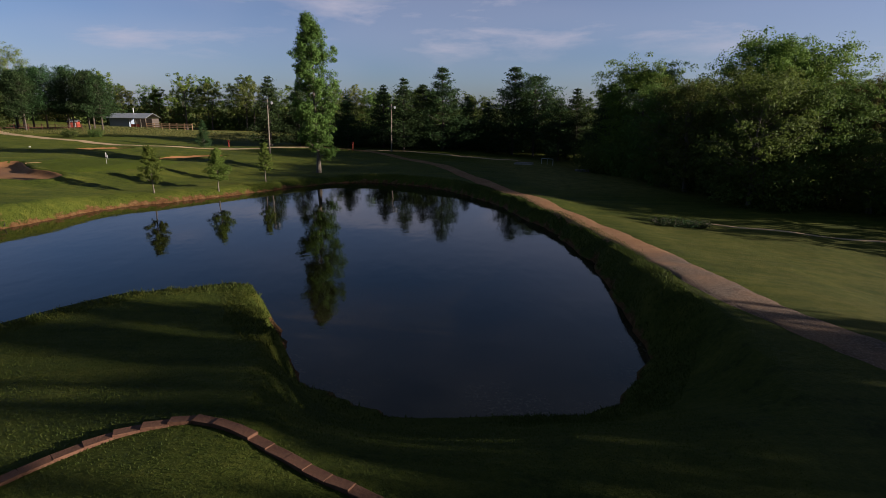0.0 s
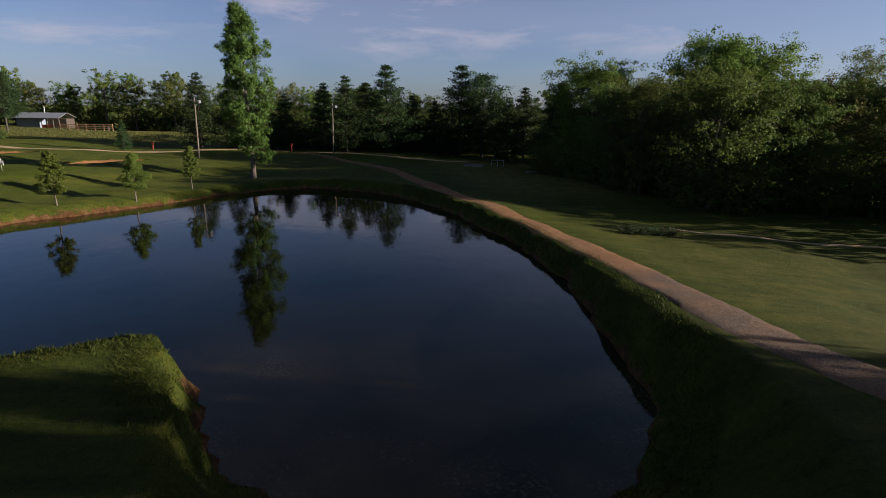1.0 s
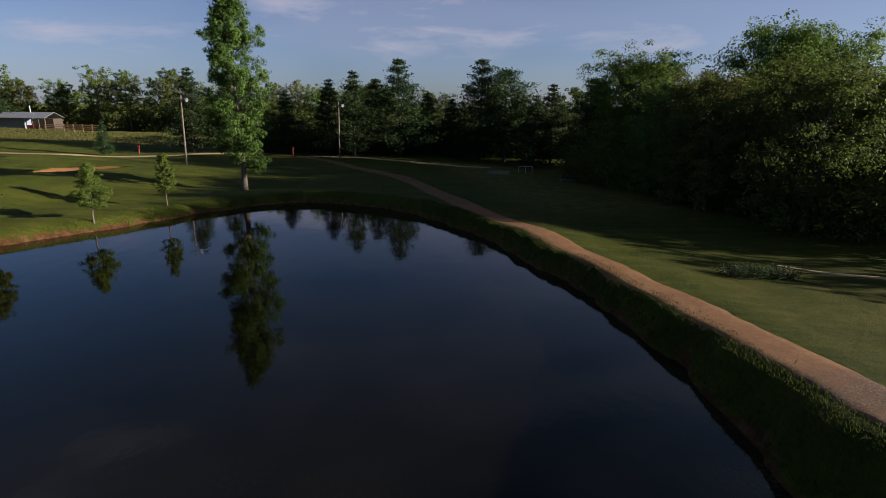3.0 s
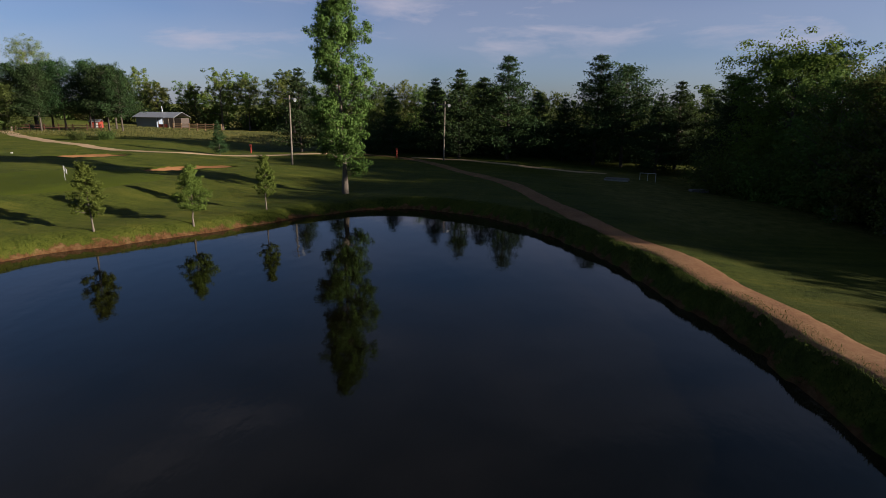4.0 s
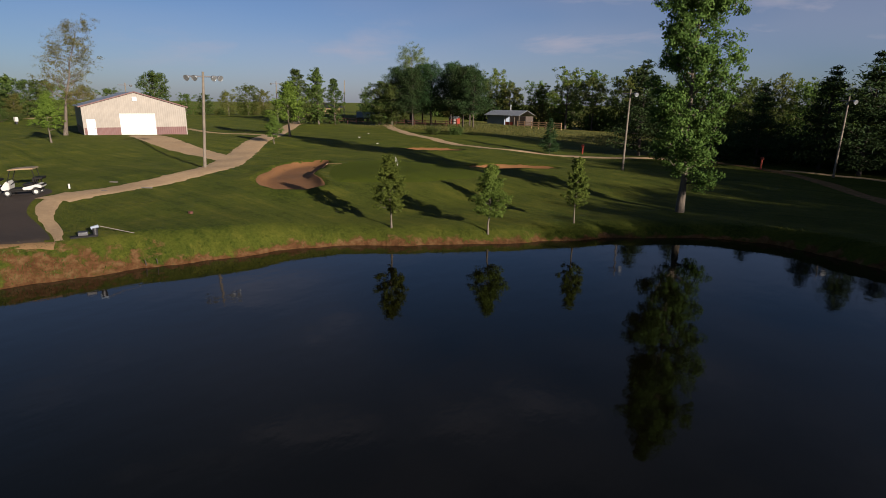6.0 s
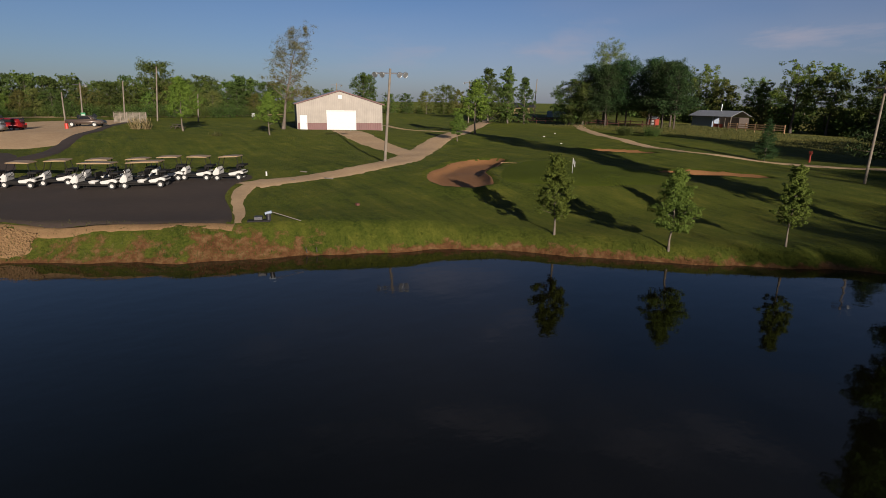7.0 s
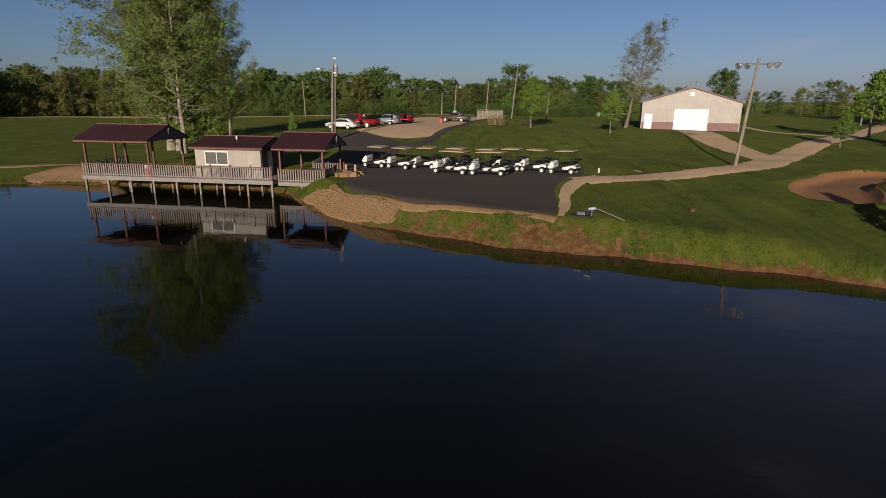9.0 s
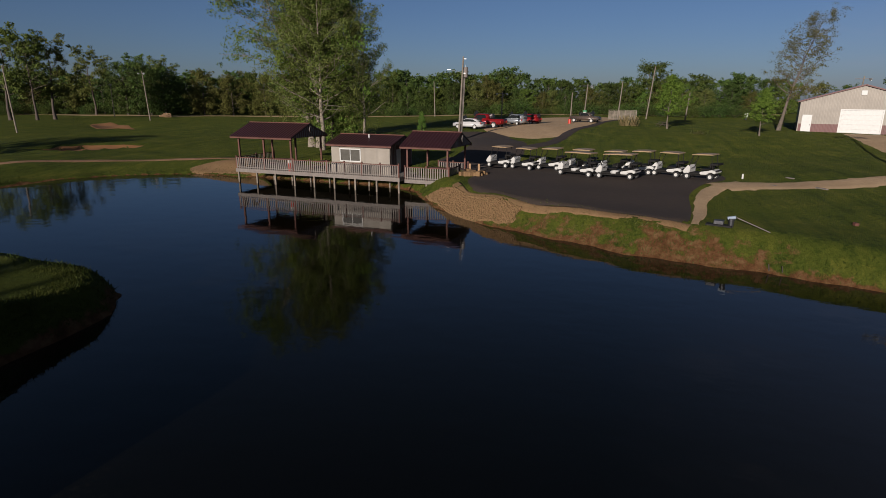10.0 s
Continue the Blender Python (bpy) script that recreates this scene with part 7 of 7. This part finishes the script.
def edging_wall():
    """A curved row of reddish retaining blocks round the raised bed."""
    line = open_curve([(-8.4, 6.9), (-7.75, 8.1), (-7.1, 9.0), (-6.35, 9.7), (-5.6, 10.0), (-4.85, 10.1), (-3.95, 9.75), (-2.9, 9.05), (-2.05, 8.45), (-1.2, 7.95), (-0.3, 7.3), (1.0, 6.2)], 0.05)
    seg = np.hypot(*np.diff(line, axis=0).T)
    s = np.concatenate([[0], np.cumsum(seg)])
    w = thing("block_edging", float(line[0, 0]), float(line[0, 1]), 0, 0, "curved edging of weathered reddish concrete blocks", "edging")
    r3 = np.random.default_rng(8)
    n = int(s[-1] / 0.5)
    shapes = []
    for k in range(4):
        bm = bmesh.new()
        box(bm, -0.256, 0.256, -0.12, 0.12, -0.3, 0.075)
        bmesh.ops.bevel(bm, geom=bm.edges[:], offset=0.009, segments=1, affect="EDGES")
        for v in bm.verts:
            v.co += Vector(r3.normal(0, 0.004, 3))
        me = bpy.data.meshes.new("block")
        bm.to_mesh(me)
        bm.free()
        me.materials.append(BRICK)
        shapes.append(me)
    for k in range(n):
        d = (k + 0.5) * s[-1] / n
        x, y = np.interp(d, s, line[:, 0]), np.interp(d, s, line[:, 1])
        a = math.atan2(np.interp(d + 0.1, s, line[:, 1]) - np.interp(d - 0.1, s, line[:, 1]), np.interp(d + 0.1, s, line[:, 0]) - np.interp(d - 0.1, s, line[:, 0]))
        b = part_of("block", shapes[k % 4], None, w)
        b.matrix_basis = Matrix.Translation((-line[0, 0], -line[0, 1], 0)) @ pose(x, y, gz(x, y) + r3.normal(0, 0.004), r3.normal(0, 0.7), r3.normal(0, 0.4), math.degrees(a) + r3.normal(0, 0.5))


edging_wall()

# brush pile on the dam slope and dry grasses by the drive
for k in range(4):
    plant("brush_heap", BRUSH, 17.3 + k * 1.05, 41.6 + 0.12 * k, 70 * k, 0.9 + 0.1 * (k % 2), "low heap of cut brown brush on the mown slope", "brush", "brush on the dam slope", parts=("stem", "foliage"), tall=0.7)


def blades(name, pts, height, width, mat, seed, label, category="grass", splay=0.45, kind="stuff"):
    """Upright blades of grass at the points, bent at the tip."""
    r = np.random.default_rng(seed)
    n = len(pts)
    a = r.uniform(0, 2 * math.pi, n)
    side = np.stack([np.cos(a), np.sin(a), 0 * a], axis=1)
    lean_ = np.stack([r.normal(0, splay, n), r.normal(0, splay, n), np.ones(n)], axis=1)
    lean_ /= np.linalg.norm(lean_, axis=1)[:, None]
    h = (height * r.uniform(0.5, 1.3, n))[:, None]
    w = (width * r.uniform(0.7, 1.3, n))[:, None]
    p = np.asarray(pts)
    v = np.stack([p - side * w / 2, p + side * w / 2, p + lean_ * h + side * w * 0.12 + np.array([0, 0, -0.1]) * h, p + lean_ * h * 0.98 - side * w * 0.12], axis=1).reshape(-1, 3)
    return tagged(part_of(name, raw_mesh(name, v, np.arange(4 * n).reshape(n, 4), mat), mat), label, category, kind=kind)


def scatter(n, box_, seed, test):
    r = np.random.default_rng(seed)
    x, y = r.uniform(box_[0], box_[1], n), r.uniform(box_[2], box_[3], n)
    ok = test(x, y) & ~inside(SHORE, x, y)
    x, y = x[ok], y[ok]
    return np.array([(a, b, gz(a, b) - 0.01) for a, b in zip(x, y)])


near = scatter(240000, (-21, 7, 6.3, 23), 31, lambda x, y: np.ones(x.shape, bool))
blades("near_grass", near, 0.05, 0.017, GRASS, 32, "short rough grass on the near bank", splay=0.8)
shore_pts = []
r4 = np.random.default_rng(41)
sn = np.gradient(SHORE, axis=0)
sn = np.stack([sn[:, 1], -sn[:, 0]], axis=1) / np.hypot(sn[:, 0], sn[:, 1])[:, None]
if inside(SHORE, *(SHORE[5] + sn[5] * 0.8)):
    sn = -sn
clump = (np.sin(np.arange(len(SHORE)) * 0.9) + np.sin(np.arange(len(SHORE)) * 0.37 + 1)) * 0.5
for i, (p, nrm) in enumerate(zip(SHORE, sn)):
    for k in range(int(70 + 50 * clump[i])):
        q = p + nrm * (0.12 + abs(r4.normal(0.45, 0.5)) * (0.5 if p[1] > 42 and p[0] < -12 else 1.0)) + r4.uniform(-0.5, 0.5, 2)
        if not inside(SHORE, q[0], q[1]):
            shore_pts.append((q[0], q[1], gz(q[0], q[1]) - 0.02))
blades("shore_grass", shore_pts, 0.16, 0.035, GRASS, 42, "longer tufted grass along the waterline")
pen = scatter(30000, (-25, -5, 12, 23), 51, lambda x, y: line_distance(SHORE, x, y) < 1.9)
blades("bank_weeds", pen, 0.15, 0.03, GRASS, 52, "rank weeds on the steep bank of the peninsula", splay=0.7)
dam = scatter(150000, (2, 12.5, 13, 66), 61, lambda x, y: line_distance(SHORE, x, y) < 1.75)
blades("dam_weeds", dam, 0.11, 0.024, GRASS, 62, "coarse grass on the inner dam slope", splay=0.6)
cutb = scatter(7000, (-42, -31, 24, 38), 71, lambda x, y: line_distance(SHORE, x, y) < 2.6)
blades("cut_bank_weeds", cutb, 0.13, 0.035, ROUGH_GRASS, 72, "dry yellowish weeds on the clay bank", splay=0.6)
field = scatter(20000, (-98, -14, 116, 158), 81, lambda x, y: np.ones(x.shape, bool))
blades("field_grass", field, 0.3, 0.10, ROUGH_GRASS, 82, "rough half-dry grass of the rough field", splay=0.35)
for x, y, s in ((-100.9, 37.2, 1.0), (-101.8, 38.6, 1.0)):
    q = np.array([(x + a, y + b, gz(x, y)) for a, b in np.random.default_rng(int(s * 9 + y)).normal(0, 0.3, (130, 2))])
    blades("pampas_clump", q, 1.45, 0.045, STRAW, int(abs(x)), "tall clump of dry ornamental grass", "grass", 0.22, kind="")
q = np.array([(-87.3 + a, 46.2 + b, gz(-87.3, 46.2)) for a, b in np.random.default_rng(77).normal(0, 0.4, (150, 2))])
blades("dry_tuft", q, 0.5, 0.05, ROUGH_GRASS, 78, "low brown tuft of dry stalks on the lawn", "grass", 0.5, kind="stuff")


def riprap():
    """Small tan stones heaped on the bank beside the deck."""
    r = np.random.default_rng(15)
    poly = np.array([(-46.6, 20.3), (-43.4, 22.3), (-41.0, 24.0), (-39.4, 26.1), (-38.4, 28.0), (-39.3, 28.7), (-41.0, 26.6), (-42.4, 24.9), (-44.6, 23.2), (-46.6, 21.6)])
    verts, faces = [], []
    base = np.array([(-1, -1, -1), (1, -1, -1), (1, 1, -1), (-1, 1, -1), (-0.6, -0.6, 1), (0.6, -0.6, 1), (0.6, 0.6, 1), (-0.6, 0.6, 1)], dtype=float)
    fq = [(3, 2, 1, 0), (4, 5, 6, 7), (0, 1, 5, 4), (1, 2, 6, 5), (2, 3, 7, 6), (3, 0, 4, 7)]
    n = 0
    while n < 6500:
        x, y = r.uniform(-48, -38), r.uniform(20, 29)
        if not inside(poly, x, y):
            continue
        s = r.uniform(0.022, 0.05)
        m = Euler(r.uniform(0, 6, 3)).to_matrix()
        b = (base + r.normal(0, 0.18, base.shape)) * s * np.array([1.2, 1, 0.7])
        z = max(gz(x, y), -0.15) + r.uniform(0.02, 0.09)
        verts.extend([tuple(m @ Vector(p) + Vector((x, y, z))) for p in b])
        faces.extend([tuple(i + 8 * n for i in f) for f in fq])
        n += 1
    tagged(part_of("riprap_stones", raw_mesh("riprap_stones", verts, faces, STONE), STONE), "heap of small tan stones on the bank below the deck", "stones", kind="stuff")
    poly2 = np.array([(-53.8, 0.6), (-53.9, -3), (-53.8, -6.4), (-55.0, -8), (-57.0, -6.2), (-57.6, -3), (-56.9, 0), (-55.5, 1.2)])
    patch("gravel_beach", closed_curve(poly2, 0.5), STONE, "brown gravel beach beside the deck", "beach", 0.05, 8)


riprap()
patch("gravel_bank", closed_curve([(-47.0, 20.4), (-43.2, 22.5), (-40.9, 24.0), (-39.3, 26.1), (-38.4, 28.0), (-39.2, 28.6), (-41.2, 26.2), (-43, 24.2), (-45.4, 22.6)], 0.5), STONE, "tan gravel facing on the bank", "bank", 0.05, 8)
